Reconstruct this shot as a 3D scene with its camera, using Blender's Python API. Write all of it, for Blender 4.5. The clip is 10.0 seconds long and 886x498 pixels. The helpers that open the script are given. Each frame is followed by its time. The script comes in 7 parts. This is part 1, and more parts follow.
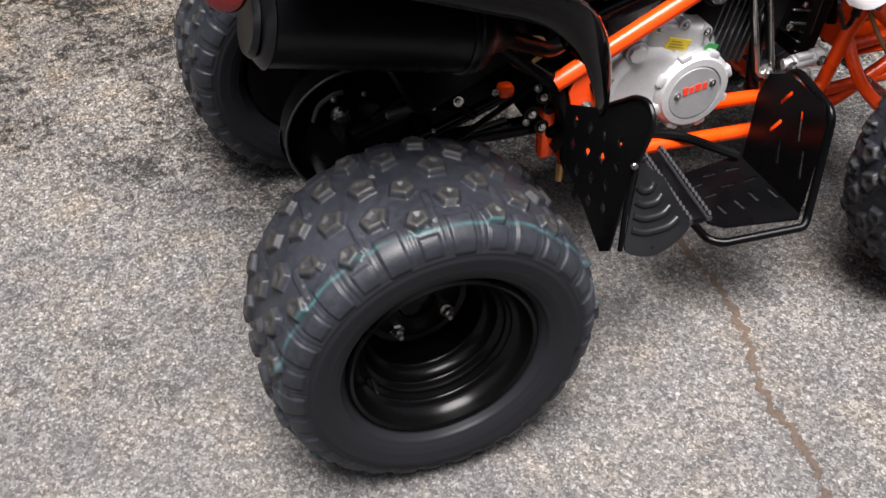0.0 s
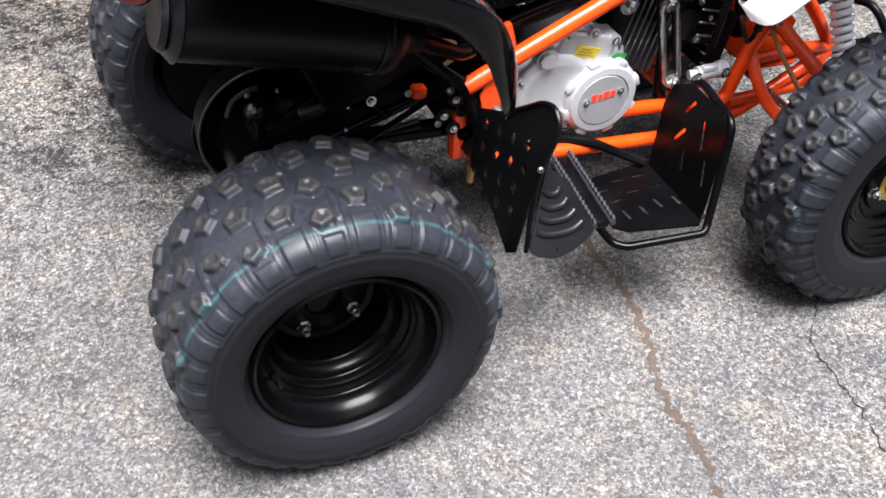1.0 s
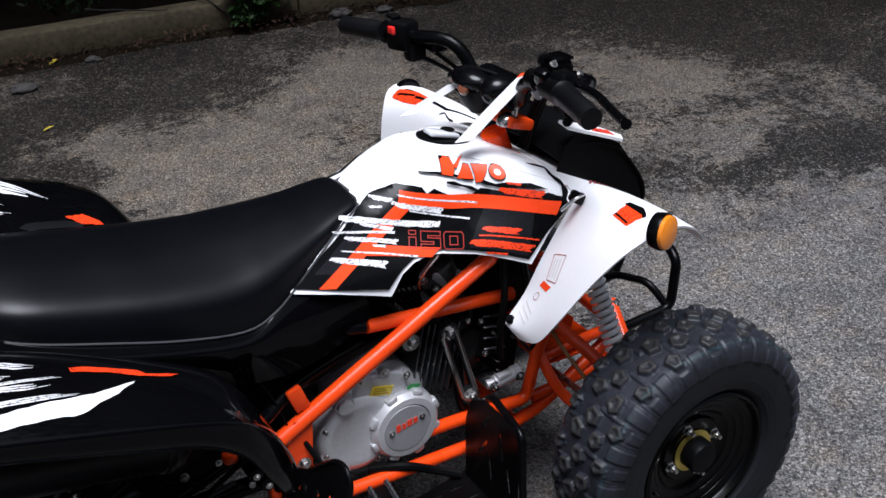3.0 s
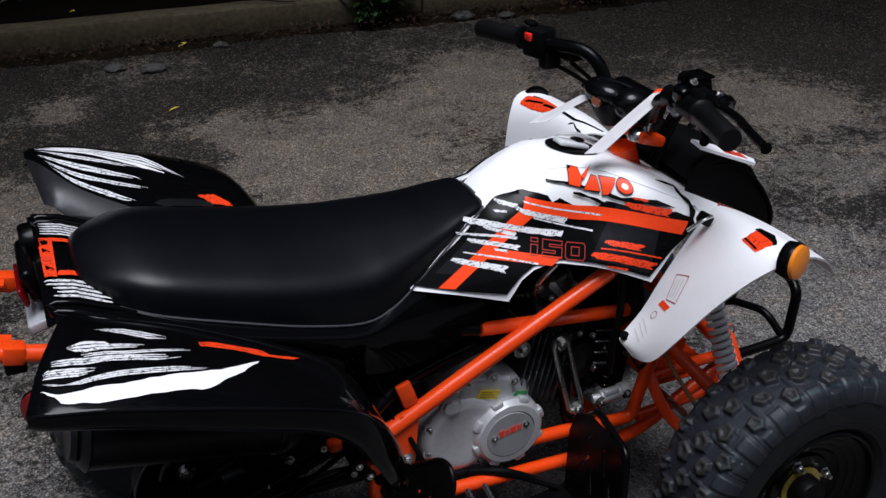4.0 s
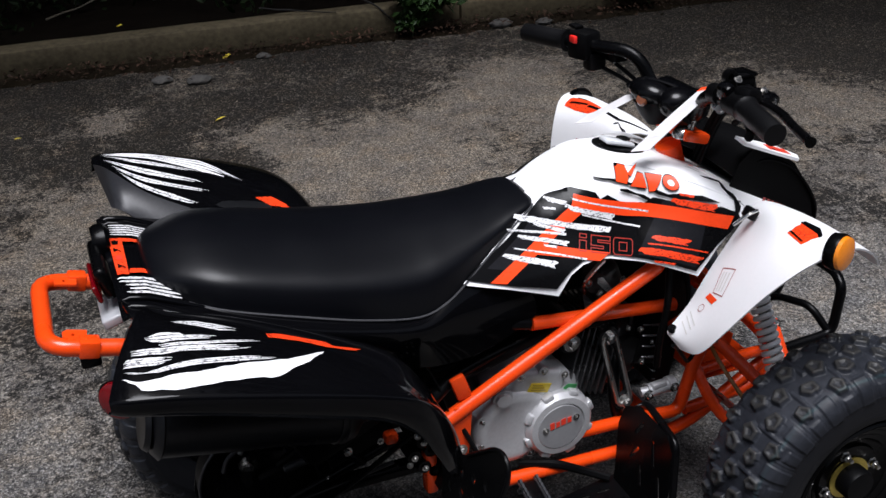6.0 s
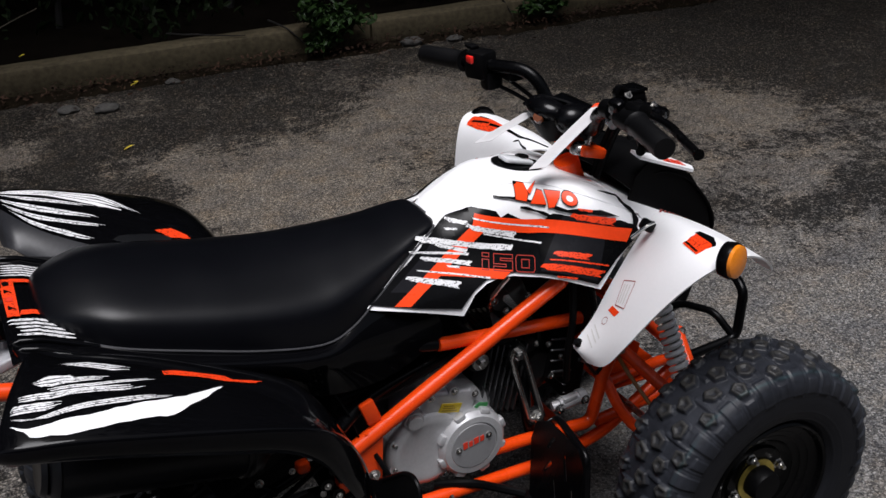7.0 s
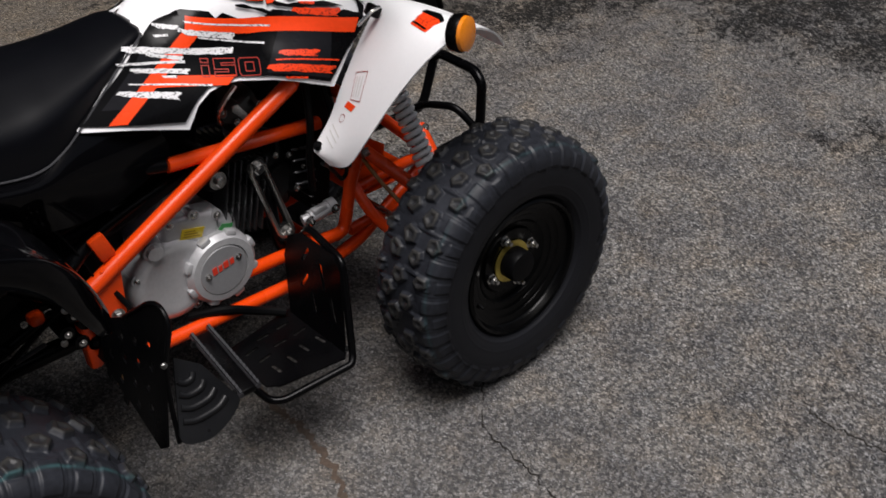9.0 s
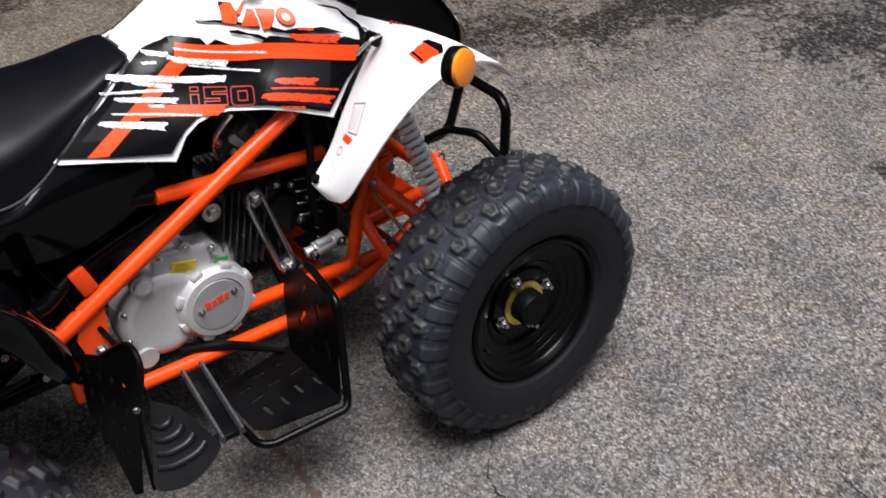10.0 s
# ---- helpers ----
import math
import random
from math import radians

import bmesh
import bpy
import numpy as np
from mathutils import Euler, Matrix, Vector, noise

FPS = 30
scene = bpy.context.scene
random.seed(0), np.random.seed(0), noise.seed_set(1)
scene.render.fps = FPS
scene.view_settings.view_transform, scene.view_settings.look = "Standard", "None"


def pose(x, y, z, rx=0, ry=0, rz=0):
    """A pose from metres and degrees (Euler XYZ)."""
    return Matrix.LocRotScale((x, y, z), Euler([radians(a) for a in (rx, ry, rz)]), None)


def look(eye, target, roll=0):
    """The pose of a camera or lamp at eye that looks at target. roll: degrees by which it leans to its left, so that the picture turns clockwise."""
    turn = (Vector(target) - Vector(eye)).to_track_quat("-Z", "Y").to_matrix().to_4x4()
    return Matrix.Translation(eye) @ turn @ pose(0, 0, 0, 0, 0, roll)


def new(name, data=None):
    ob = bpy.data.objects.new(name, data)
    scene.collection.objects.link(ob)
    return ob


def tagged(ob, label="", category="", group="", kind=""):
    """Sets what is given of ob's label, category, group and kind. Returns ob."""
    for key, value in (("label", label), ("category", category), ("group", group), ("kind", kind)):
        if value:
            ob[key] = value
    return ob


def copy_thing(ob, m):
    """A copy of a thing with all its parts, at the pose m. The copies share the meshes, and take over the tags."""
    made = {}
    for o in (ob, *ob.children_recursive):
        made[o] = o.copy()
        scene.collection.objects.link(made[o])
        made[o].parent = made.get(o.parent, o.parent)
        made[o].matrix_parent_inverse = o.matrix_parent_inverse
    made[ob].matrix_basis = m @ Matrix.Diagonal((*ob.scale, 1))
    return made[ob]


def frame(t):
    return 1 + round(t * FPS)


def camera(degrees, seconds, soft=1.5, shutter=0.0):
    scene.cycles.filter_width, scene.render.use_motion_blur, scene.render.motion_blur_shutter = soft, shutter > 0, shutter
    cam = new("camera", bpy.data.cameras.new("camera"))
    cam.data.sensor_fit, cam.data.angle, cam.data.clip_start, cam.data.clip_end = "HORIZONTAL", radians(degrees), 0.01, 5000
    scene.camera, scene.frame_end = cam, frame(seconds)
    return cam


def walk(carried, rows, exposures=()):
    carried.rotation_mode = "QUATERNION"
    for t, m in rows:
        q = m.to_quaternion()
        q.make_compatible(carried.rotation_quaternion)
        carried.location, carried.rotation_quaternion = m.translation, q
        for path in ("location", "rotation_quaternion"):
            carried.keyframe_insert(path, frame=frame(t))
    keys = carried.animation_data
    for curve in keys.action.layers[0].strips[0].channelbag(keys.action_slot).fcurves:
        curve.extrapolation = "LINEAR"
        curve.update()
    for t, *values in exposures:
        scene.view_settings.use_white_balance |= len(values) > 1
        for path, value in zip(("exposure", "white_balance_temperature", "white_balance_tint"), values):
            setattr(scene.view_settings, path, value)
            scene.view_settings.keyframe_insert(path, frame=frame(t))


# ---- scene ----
cam = camera(46.9, 10.0, soft=1.5, shutter=0.13)
PATH = [
    (0, (-0.339, -1.454, 1.307), (0.189, -0.025, 0.011), 0.1),
    (0.5, (-0.337, -1.457, 1.289), (0.209, -0.099, -0.075), 4.6),
    (1, (-0.315, -1.481, 1.322), (0.342, -0.104, 0.029), 4.7),
    (1.5, (-0.28, -1.497, 1.388), (0.486, -0.084, 0.198), 3.3),
    (2, (-0.166, -1.541, 1.488), (0.671, -0.084, 0.403), -1.0),
    (2.2, (-0.153, -1.56, 1.501), (0.721, -0.101, 0.448), -2.8),
    (3.3, (-0.079, -1.579, 1.609), (0.752, -0.013, 0.684), -2.5),
    (3.5, (-0.098, -1.572, 1.599), (0.66, 0.027, 0.668), -2.0),
    (4, (-0.136, -1.558, 1.594), (0.572, 0.064, 0.663), -1.0),
    (4.5, (-0.158, -1.557, 1.601), (0.525, 0.078, 0.675), -0.4),
    (5, (-0.197, -1.566, 1.604), (0.402, 0.098, 0.67), -2.2),
    (5.2, (-0.2, -1.57, 1.606), (0.403, 0.098, 0.681), -2.2),
    (6.3, (-0.175, -1.612, 1.602), (0.516, 0.03, 0.694), -3.1),
    (6.5, (-0.165, -1.613, 1.608), (0.564, 0.016, 0.706), -3.4),
    (7, (-0.14, -1.617, 1.612), (0.64, -0.006, 0.719), -3.2),
    (7.5, (-0.127, -1.623, 1.61), (0.733, -0.035, 0.751), -2.3),
    (8, (-0.099, -1.622, 1.591), (0.807, -0.087, 0.684), -2.7),
    (8.5, (-0.086, -1.613, 1.544), (0.886, -0.197, 0.52), -2.1),
    (9, (-0.091, -1.612, 1.471), (0.973, -0.369, 0.321), -3.2),
    (9.5, (-0.046, -1.624, 1.433), (1.046, -0.493, 0.197), -3.0),
    (10, (0.107, -1.603, 1.46), (1.045, -0.255, 0.318), -4.7),
]
EXPOSURES = [(0.0, 2.2, 6750, 10), (0.5, 2.45, 6500, 10), (1.0, 2.6, 6350, 10), (1.5, 2.68, 6200, 10), (2.0, 3.02, 6050, 10), (2.2, 2.7, 6000, 10), (3.3, 0.74, 5950, 10), (4.0, 0.5, 6000, 10), (4.5, 0.54, 6100, 10), (5.0, 0.78, 6150, 10), (6.5, 1.02, 6300, 10), (7.0, 0.64, 6400, 10), (7.5, 0.48, 6400, 10), (8.0, 0.32, 6350, 10), (8.5, 0.5, 6500, 10), (9.0, 0.64, 6700, 10), (9.5, 1.38, 6600, 10), (10.0, 1.5, 6550, 10)]
walk(cam, [(t, look(eye, target, roll)) for t, eye, target, roll in PATH], EXPOSURES)

# ---- world and light: a flat overcast sky, the sun wide and weak behind cloud ----
SUN_EL, SUN_AZ = radians(75), radians(200)
world = bpy.data.worlds.new("overcast_sky")
scene.world = world
world.use_nodes = True
wn, wl = world.node_tree.nodes, world.node_tree.links
sky = wn.new("ShaderNodeTexSky")
sky.sky_type, sky.sun_disc = "NISHITA", False
sky.sun_elevation, sky.sun_rotation = SUN_EL, SUN_AZ
sky.air_density, sky.dust_density, sky.ozone_density = 1.0, 5.0, 1.0
desat = wn.new("ShaderNodeHueSaturation")
desat.inputs["Saturation"].default_value = 0.65
wl.new(sky.outputs[0], desat.inputs["Color"])
wl.new(desat.outputs[0], wn["Background"].inputs[0])
wn["Background"].inputs[1].default_value = 0.042
sun = new("sun", bpy.data.lights.new("sun", "SUN"))
sun.data.energy, sun.data.angle, sun.data.color = 2.55, radians(34), (1.0, 0.985, 1.015)
sun.matrix_world = look((math.sin(SUN_AZ) * math.cos(SUN_EL) * 9, math.cos(SUN_AZ) * math.cos(SUN_EL) * 9, math.sin(SUN_EL) * 9), (0, 0, 0))


# ---- materials ----
def material(name, color=(0.5, 0.5, 0.5), rough=0.5, metal=0.0, coat=0.0, vary=0.15, grain=60.0, bump=0.0, bump_scale=400.0, rough_vary=0.12, spec=0.5):
    """A surface with colour and roughness varied at two scales and a fine relief."""
    m = bpy.data.materials.new(name)
    m.use_nodes = True
    n, l = m.node_tree.nodes, m.node_tree.links
    b = n["Principled BSDF"]
    b.inputs["Metallic"].default_value = metal
    b.inputs["Coat Weight"].default_value = coat
    b.inputs["Specular IOR Level"].default_value = spec
    b.inputs["Coat Roughness"].default_value = 0.08
    co = n.new("ShaderNodeTexCoord")
    big, fine = n.new("ShaderNodeTexNoise"), n.new("ShaderNodeTexNoise")
    big.inputs["Scale"].default_value, big.inputs["Detail"].default_value = grain * 0.15, 4
    fine.inputs["Scale"].default_value, fine.inputs["Detail"].default_value = grain * 2.5, 3
    l.new(co.outputs["Object"], big.inputs["Vector"])
    l.new(co.outputs["Object"], fine.inputs["Vector"])
    mix = n.new("ShaderNodeMath")
    mix.operation = "ADD"
    l.new(big.outputs[0], mix.inputs[0])
    l.new(fine.outputs[0], mix.inputs[1])
    ramp = n.new("ShaderNodeMapRange")
    ramp.inputs[1].default_value, ramp.inputs[2].default_value = 0.6, 1.4
    ramp.inputs[3].default_value, ramp.inputs[4].default_value = 1 - vary, 1 + vary
    l.new(mix.outputs[0], ramp.inputs[0])
    tint = n.new("ShaderNodeVectorMath")
    tint.operation = "SCALE"
    tint.inputs[0].default_value = color
    l.new(ramp.outputs[0], tint.inputs["Scale"])
    l.new(tint.outputs[0], b.inputs["Base Color"])
    rr = n.new("ShaderNodeMapRange")
    rr.inputs[1].default_value, rr.inputs[2].default_value = 0.3, 0.7
    rr.inputs[3].default_value, rr.inputs[4].default_value = max(rough - rough_vary, 0.03), min(rough + rough_vary, 1)
    l.new(big.outputs[0], rr.inputs[0])
    l.new(rr.outputs[0], b.inputs["Roughness"])
    if bump:
        tex = n.new("ShaderNodeTexNoise")
        tex.inputs["Scale"].default_value, tex.inputs["Detail"].default_value = bump_scale, 2
        l.new(co.outputs["Object"], tex.inputs["Vector"])
        bp = n.new("ShaderNodeBump")
        bp.inputs["Strength"].default_value, bp.inputs["Distance"].default_value = bump, 0.001
        l.new(tex.outputs[0], bp.inputs["Height"])
        l.new(bp.outputs[0], b.inputs["Normal"])
    return m


ORANGE = material("orange_paint", (0.74, 0.056, 0.004), 0.28, coat=0.0, vary=0.08, spec=0.4)
WHITE = material("white_plastic", (0.82, 0.82, 0.83), 0.38, coat=0.0, vary=0.02, spec=0.25)
GLOSS = material("gloss_black_plastic", (0.0018, 0.0018, 0.0023), 0.08, coat=0.0, vary=0.2, rough_vary=0.04, spec=0.15)
BLACK = material("black_powder_coat", (0.0015, 0.0015, 0.0018), 0.27, vary=0.25, bump=0.08, bump_scale=900, spec=0.11)
MATTE = material("matte_black_plastic", (0.0022, 0.0022, 0.0025), 0.42, vary=0.25, bump=0.15, bump_scale=700, spec=0.08)
HEATBLACK = material("heat_black_enamel", (0.0040, 0.0041, 0.0050), 0.36, vary=0.3, bump=0.1, bump_scale=700, spec=0.20)
GREYP = material("grey_plastic", (0.0055, 0.0058, 0.0068), 0.42, vary=0.2, bump=0.2, bump_scale=600, spec=0.28)
SATIN = material("satin_grey_plastic", (0.022, 0.022, 0.025), 0.40, vary=0.25, bump=0.15, bump_scale=600, spec=0.4)
VINYL = material("seat_vinyl", (0.0022, 0.0024, 0.0036), 0.34, vary=0.15, bump=0.10, bump_scale=1100, rough_vary=0.03, spec=0.22)
RUBBER = material("tyre_rubber", (0.0175, 0.0192, 0.0245), 0.48, vary=0.5, grain=40, bump=0.25, bump_scale=500, spec=0.20)
GRIP = material("grip_rubber", (0.004, 0.004, 0.0045), 0.45, vary=0.2, bump=0.3, bump_scale=500, spec=0.16)
RIM = material("rim_black_enamel", (0.0016, 0.0016, 0.0017), 0.26, coat=0.0, vary=0.2, rough_vary=0.05, spec=0.13)
ALU = material("cast_aluminium", (0.52, 0.52, 0.53), 0.40, metal=0.4, vary=0.1, bump=0.25, bump_scale=900)
DARKALU = material("dark_engine_casting", (0.005, 0.005, 0.0055), 0.40, metal=0.1, vary=0.3, bump=0.2)
STEEL = material("zinc_steel", (0.50, 0.49, 0.47), 0.25, metal=1.0, vary=0.15)
ZINC = material("yellow_zinc", (0.55, 0.43, 0.10), 0.35, metal=0.8, vary=0.3)
BRASS = material("tarnished_brass", (0.42, 0.24, 0.10), 0.4, metal=0.9, vary=0.3)
SPRING = material("grey_spring_enamel", (0.84, 0.85, 0.86), 0.35, vary=0.06)
AMBER = material("amber_lens", (0.75, 0.22, 0.01), 0.2, coat=0.6, vary=0.1)
REDLENS = material("red_lens", (0.11, 0.0016, 0.004), 0.16, coat=0.1, vary=0.2)
REDINK = material("red_ink", (0.70, 0.045, 0.02), 0.35, coat=0.2, vary=0.06)
ORINK = material("orange_ink", (0.86, 0.060, 0.010), 0.34, coat=0.0, vary=0.08, spec=0.2)
INK = material("black_ink", (0.003, 0.003, 0.0034), 0.22, coat=0.0, vary=0.2, spec=0.12)
GREYINK = material("charcoal_ink", (0.010, 0.010, 0.012), 0.24, coat=0.0, vary=0.2, spec=0.14)
YELLOW = material("yellow_sticker", (0.75, 0.55, 0.02), 0.4, vary=0.06)
GREEN = material("green_sticker", (0.02, 0.30, 0.06), 0.4, vary=0.15)
PAPER = material("white_paper", (0.62, 0.61, 0.62), 0.6, vary=0.03)
TAN = material("amber_hose", (0.22, 0.11, 0.03), 0.35, vary=0.2)
CLEAR = material("frosted_lens", (0.34, 0.345, 0.36), 0.3, coat=0.1, vary=0.05)
REDSWITCH = material("red_switch", (0.75, 0.02, 0.015), 0.35, vary=0.05)


def dusty_knobs(m):
    """Dust on the worn tops of the tread blocks, by the height of the relief."""
    n, l = m.node_tree.nodes, m.node_tree.links
    b = n["Principled BSDF"]
    old = b.inputs["Base Color"].links[0].from_socket
    at = n.new("ShaderNodeAttribute")
    at.attribute_name = "relief"
    top = n.new("ShaderNodeMapRange")
    top.inputs[1].default_value, top.inputs[2].default_value = 0.0048, 0.0085
    l.new(at.outputs["Fac"], top.inputs[0])
    co, dust = n.new("ShaderNodeTexCoord"), n.new("ShaderNodeTexNoise")
    dust.inputs["Scale"].default_value, dust.inputs["Detail"].default_value = 55, 4
    l.new(co.outputs["Object"], dust.inputs["Vector"])
    ramp = n.new("ShaderNodeValToRGB")
    ramp.color_ramp.elements[0].position, ramp.color_ramp.elements[0].color = 0.35, (0.017, 0.017, 0.018, 1)
    ramp.color_ramp.elements[1].position, ramp.color_ramp.elements[1].color = 0.65, (0.028, 0.027, 0.0255, 1)
    l.new(dust.outputs[0], ramp.inputs[0])
    mix = n.new("ShaderNodeMix")
    mix.data_type = "RGBA"
    l.new(top.outputs[0], mix.inputs[0])
    l.new(old, mix.inputs[6])
    l.new(ramp.outputs[0], mix.inputs[7])
    # teal chalk, worn away in places
    line, worn = n.new("ShaderNodeAttribute"), n.new("ShaderNodeTexNoise")
    line.attribute_name = "chalk"
    worn.inputs["Scale"].default_value, worn.inputs["Detail"].default_value = 28, 5
    l.new(co.outputs["Object"], worn.inputs["Vector"])
    share = n.new("ShaderNodeMapRange")
    share.inputs[1].default_value, share.inputs[2].default_value, share.inputs[3].default_value, share.inputs[4].default_value = 0.38, 0.62, 0.25, 0.9
    l.new(worn.outputs[0], share.inputs[0])
    much = n.new("ShaderNodeMath")
    much.operation = "MULTIPLY"
    l.new(line.outputs["Fac"], much.inputs[0])
    l.new(share.outputs[0], much.inputs[1])
    mix2 = n.new("ShaderNodeMix")
    mix2.data_type = "RGBA"
    mix2.inputs[7].default_value = (0.032, 0.080, 0.086, 1)
    l.new(much.outputs[0], mix2.inputs[0])
    l.new(mix.outputs[2], mix2.inputs[6])
    # the sidewall is cleaner, darker and duller than the dusty tread
    wall, dark = n.new("ShaderNodeAttribute"), n.new("ShaderNodeMix")
    wall.attribute_name = "sidewall"
    dark.data_type = "RGBA"
    dark.inputs[7].default_value = (0.0105, 0.0110, 0.0132, 1)
    l.new(wall.outputs["Fac"], dark.inputs[0])
    l.new(mix2.outputs[2], dark.inputs[6])
    l.new(dark.outputs[2], b.inputs["Base Color"])
    gloss = n.new("ShaderNodeMapRange")
    gloss.inputs[3].default_value, gloss.inputs[4].default_value = 0.24, 0.10
    l.new(wall.outputs["Fac"], gloss.inputs[0])
    l.new(gloss.outputs[0], b.inputs["Specular IOR Level"])


dusty_knobs(RUBBER)


def scuffed(name, color, gap):
    """Print broken up by a fine dry-brush grain and by scratches along it."""
    m = material(name, color, 0.36, vary=0.05, spec=0.3)
    n, l = m.node_tree.nodes, m.node_tree.links
    b = n["Principled BSDF"]
    co = n.new("ShaderNodeTexCoord")
    mp = n.new("ShaderNodeMapping")
    mp.inputs["Scale"].default_value = (70, 320, 420)
    tex, dots = n.new("ShaderNodeTexNoise"), n.new("ShaderNodeTexNoise")
    tex.inputs["Scale"].default_value, tex.inputs["Detail"].default_value = 1.0, 4
    dots.inputs["Scale"].default_value, dots.inputs["Detail"].default_value = 330, 3
    l.new(co.outputs["Object"], mp.inputs["Vector"])
    l.new(mp.outputs[0], tex.inputs["Vector"])
    l.new(co.outputs["Object"], dots.inputs["Vector"])
    both_ = n.new("ShaderNodeMath")
    both_.operation = "ADD"
    l.new(tex.outputs[0], both_.inputs[0])
    l.new(dots.outputs[0], both_.inputs[1])
    half = n.new("ShaderNodeMath")
    half.operation, half.inputs[1].default_value = "MULTIPLY", 0.5
    l.new(both_.outputs[0], half.inputs[0])
    ramp = n.new("ShaderNodeValToRGB")
    ramp.color_ramp.elements[0].position, ramp.color_ramp.elements[0].color = 0.405, (*gap, 1)
    ramp.color_ramp.elements[1].position, ramp.color_ramp.elements[1].color = 0.475, (*color, 1)
    l.new(half.outputs[0], ramp.inputs[0])
    l.new(ramp.outputs[0], b.inputs["Base Color"])
    return m


SCUFF = scuffed("scuffed_white_ink", (0.70, 0.70, 0.71), (0.10, 0.10, 0.105))
SCUFFO = scuffed("scuffed_orange_ink", (0.86, 0.055, 0.010), (0.20, 0.012, 0.006))


# worn (pale) and tarred (dark) places on the asphalt: x, y, radius, how much
PATCHES = ((1.00, 2.25, 0.45, 0.34), (1.62, 2.48, 0.42, 0.32), (1.20, 1.92, 0.42, 0.30), (0.02, 3.17, 0.20, 0.32), (2.05, 2.80, 0.36, 0.30), (0.62, 2.62, 0.34, 0.22), (1.00, 3.25, 0.30, 0.18), (-0.30, 1.90, 0.36, 0.16), (3.3, 1.6, 0.5, 0.22), (2.5, 0.35, 0.4, 0.12), (2.53, 1.32, 0.30, 0.15), (2.2, 3.5, 0.5, 0.22),
           (0.20, 2.86, 0.28, -0.26), (0.30, 2.33, 0.24, -0.26), (0.84, 3.10, 0.26, -0.26), (1.41, 3.05, 0.36, -0.24), (-0.25, 2.75, 0.25, -0.20), (2.70, 2.60, 0.50, -0.06),
           (-0.75, 2.05, 0.42, -0.06), (-1.15, 2.75, 0.45, -0.10), (1.9, 3.3, 0.45, -0.14))


def asphalt_material():
    """Worn asphalt: pale, tan and dark stone chips and grit in black binder, bleached and tarred patches."""
    m = bpy.data.materials.new("worn_asphalt")
    m.use_nodes = True
    n, l = m.node_tree.nodes, m.node_tree.links
    b = n["Principled BSDF"]
    b.inputs["Roughness"].default_value = 0.8
    b.inputs["Specular IOR Level"].default_value = 0.12
    co = n.new("ShaderNodeTexCoord")

    def noise_tex(scale, detail, rough=0.55, vec=None):
        t = n.new("ShaderNodeTexNoise")
        t.inputs["Scale"].default_value, t.inputs["Detail"].default_value, t.inputs["Roughness"].default_value = scale, detail, rough
        l.new(vec or co.outputs["Object"], t.inputs["Vector"])
        return t

    def math_node(op, a, c):
        t = n.new("ShaderNodeMath")
        t.operation = op
        for k, v in enumerate((a, c)):
            if isinstance(v, (int, float)):
                t.inputs[k].default_value = v
            else:
                l.new(v, t.inputs[k])
        return t.outputs[0]

    def ramp(src, stops):
        t = n.new("ShaderNodeValToRGB")
        els = t.color_ramp.elements
        els[0].position, els[0].color = stops[0][0], (*stops[0][1], 1)
        els[1].position, els[1].color = stops[-1][0], (*stops[-1][1], 1)
        for p, c in stops[1:-1]:
            els.new(p).color = (*c, 1)
        l.new(src, t.inputs[0])
        return t.outputs[0]

    def mapped(src, a, c, d, e):
        t = n.new("ShaderNodeMapRange")
        for k, v in enumerate((a, c, d, e)):
            t.inputs[k + 1].default_value = v
        l.new(src, t.inputs[0])
        return t.outputs[0]

    warp = noise_tex(160, 3, 0.6)
    add = n.new("ShaderNodeVectorMath")
    add.operation = "MULTIPLY_ADD"
    add.inputs[1].default_value = (0.010, 0.010, 0.0)
    l.new(warp.outputs["Color"], add.inputs[0])
    l.new(co.outputs["Object"], add.inputs[2])

    def cells(scale):
        v = n.new("ShaderNodeTexVoronoi")
        v.inputs["Scale"].default_value = scale
        l.new(add.outputs[0], v.inputs["Vector"])
        s = n.new("ShaderNodeSeparateColor")
        l.new(v.outputs["Color"], s.inputs[0])
        return v, s

    (chips, cs), (grit, gs) = cells(140), cells(300)
    fine = noise_tex(420, 3, 0.7)
    # patches: where the binder is worn away the pale stone shows, where it is fresh the surface is dark
    patch, blotch, mottle = noise_tex(0.75, 6, 0.62), noise_tex(3.2, 5, 0.65), noise_tex(17, 4, 0.65)
    wear_and_shade = math_node("ADD", math_node("ADD", math_node("MULTIPLY", math_node("SUBTRACT", patch.outputs[0], 0.5), 2.0), 0.5), math_node("MULTIPLY", math_node("SUBTRACT", blotch.outputs[0], 0.5), 1.0))
    wear_and_shade = math_node("ADD", wear_and_shade, math_node("MULTIPLY", math_node("SUBTRACT", mottle.outputs[0], 0.5), 1.0))
    # the bay where the machine stands is the most worn; towards the kerb tree shade is painted in as darker binder
    sep = n.new("ShaderNodeSeparateXYZ")
    l.new(co.outputs["Object"], sep.inputs[0])
    speck = noise_tex(48, 5, 0.75)
    wear_and_shade = math_node("ADD", wear_and_shade, math_node("MULTIPLY", math_node("SUBTRACT", speck.outputs[0], 0.5), 1.5))
    bay = mapped(sep.outputs[1], -0.2, 1.3, 0.36, 0.12)
    wear_and_shade = math_node("ADD", wear_and_shade, mapped(sep.outputs[1], 2.2, 4.1, 0.0, -0.36))
    wear_and_shade = math_node("ADD", wear_and_shade, bay)
    # the same painted darkening towards the far right
    wear_and_shade = math_node("ADD", wear_and_shade, mapped(sep.outputs[0], 1.9, 3.8, 0.0, -0.30))
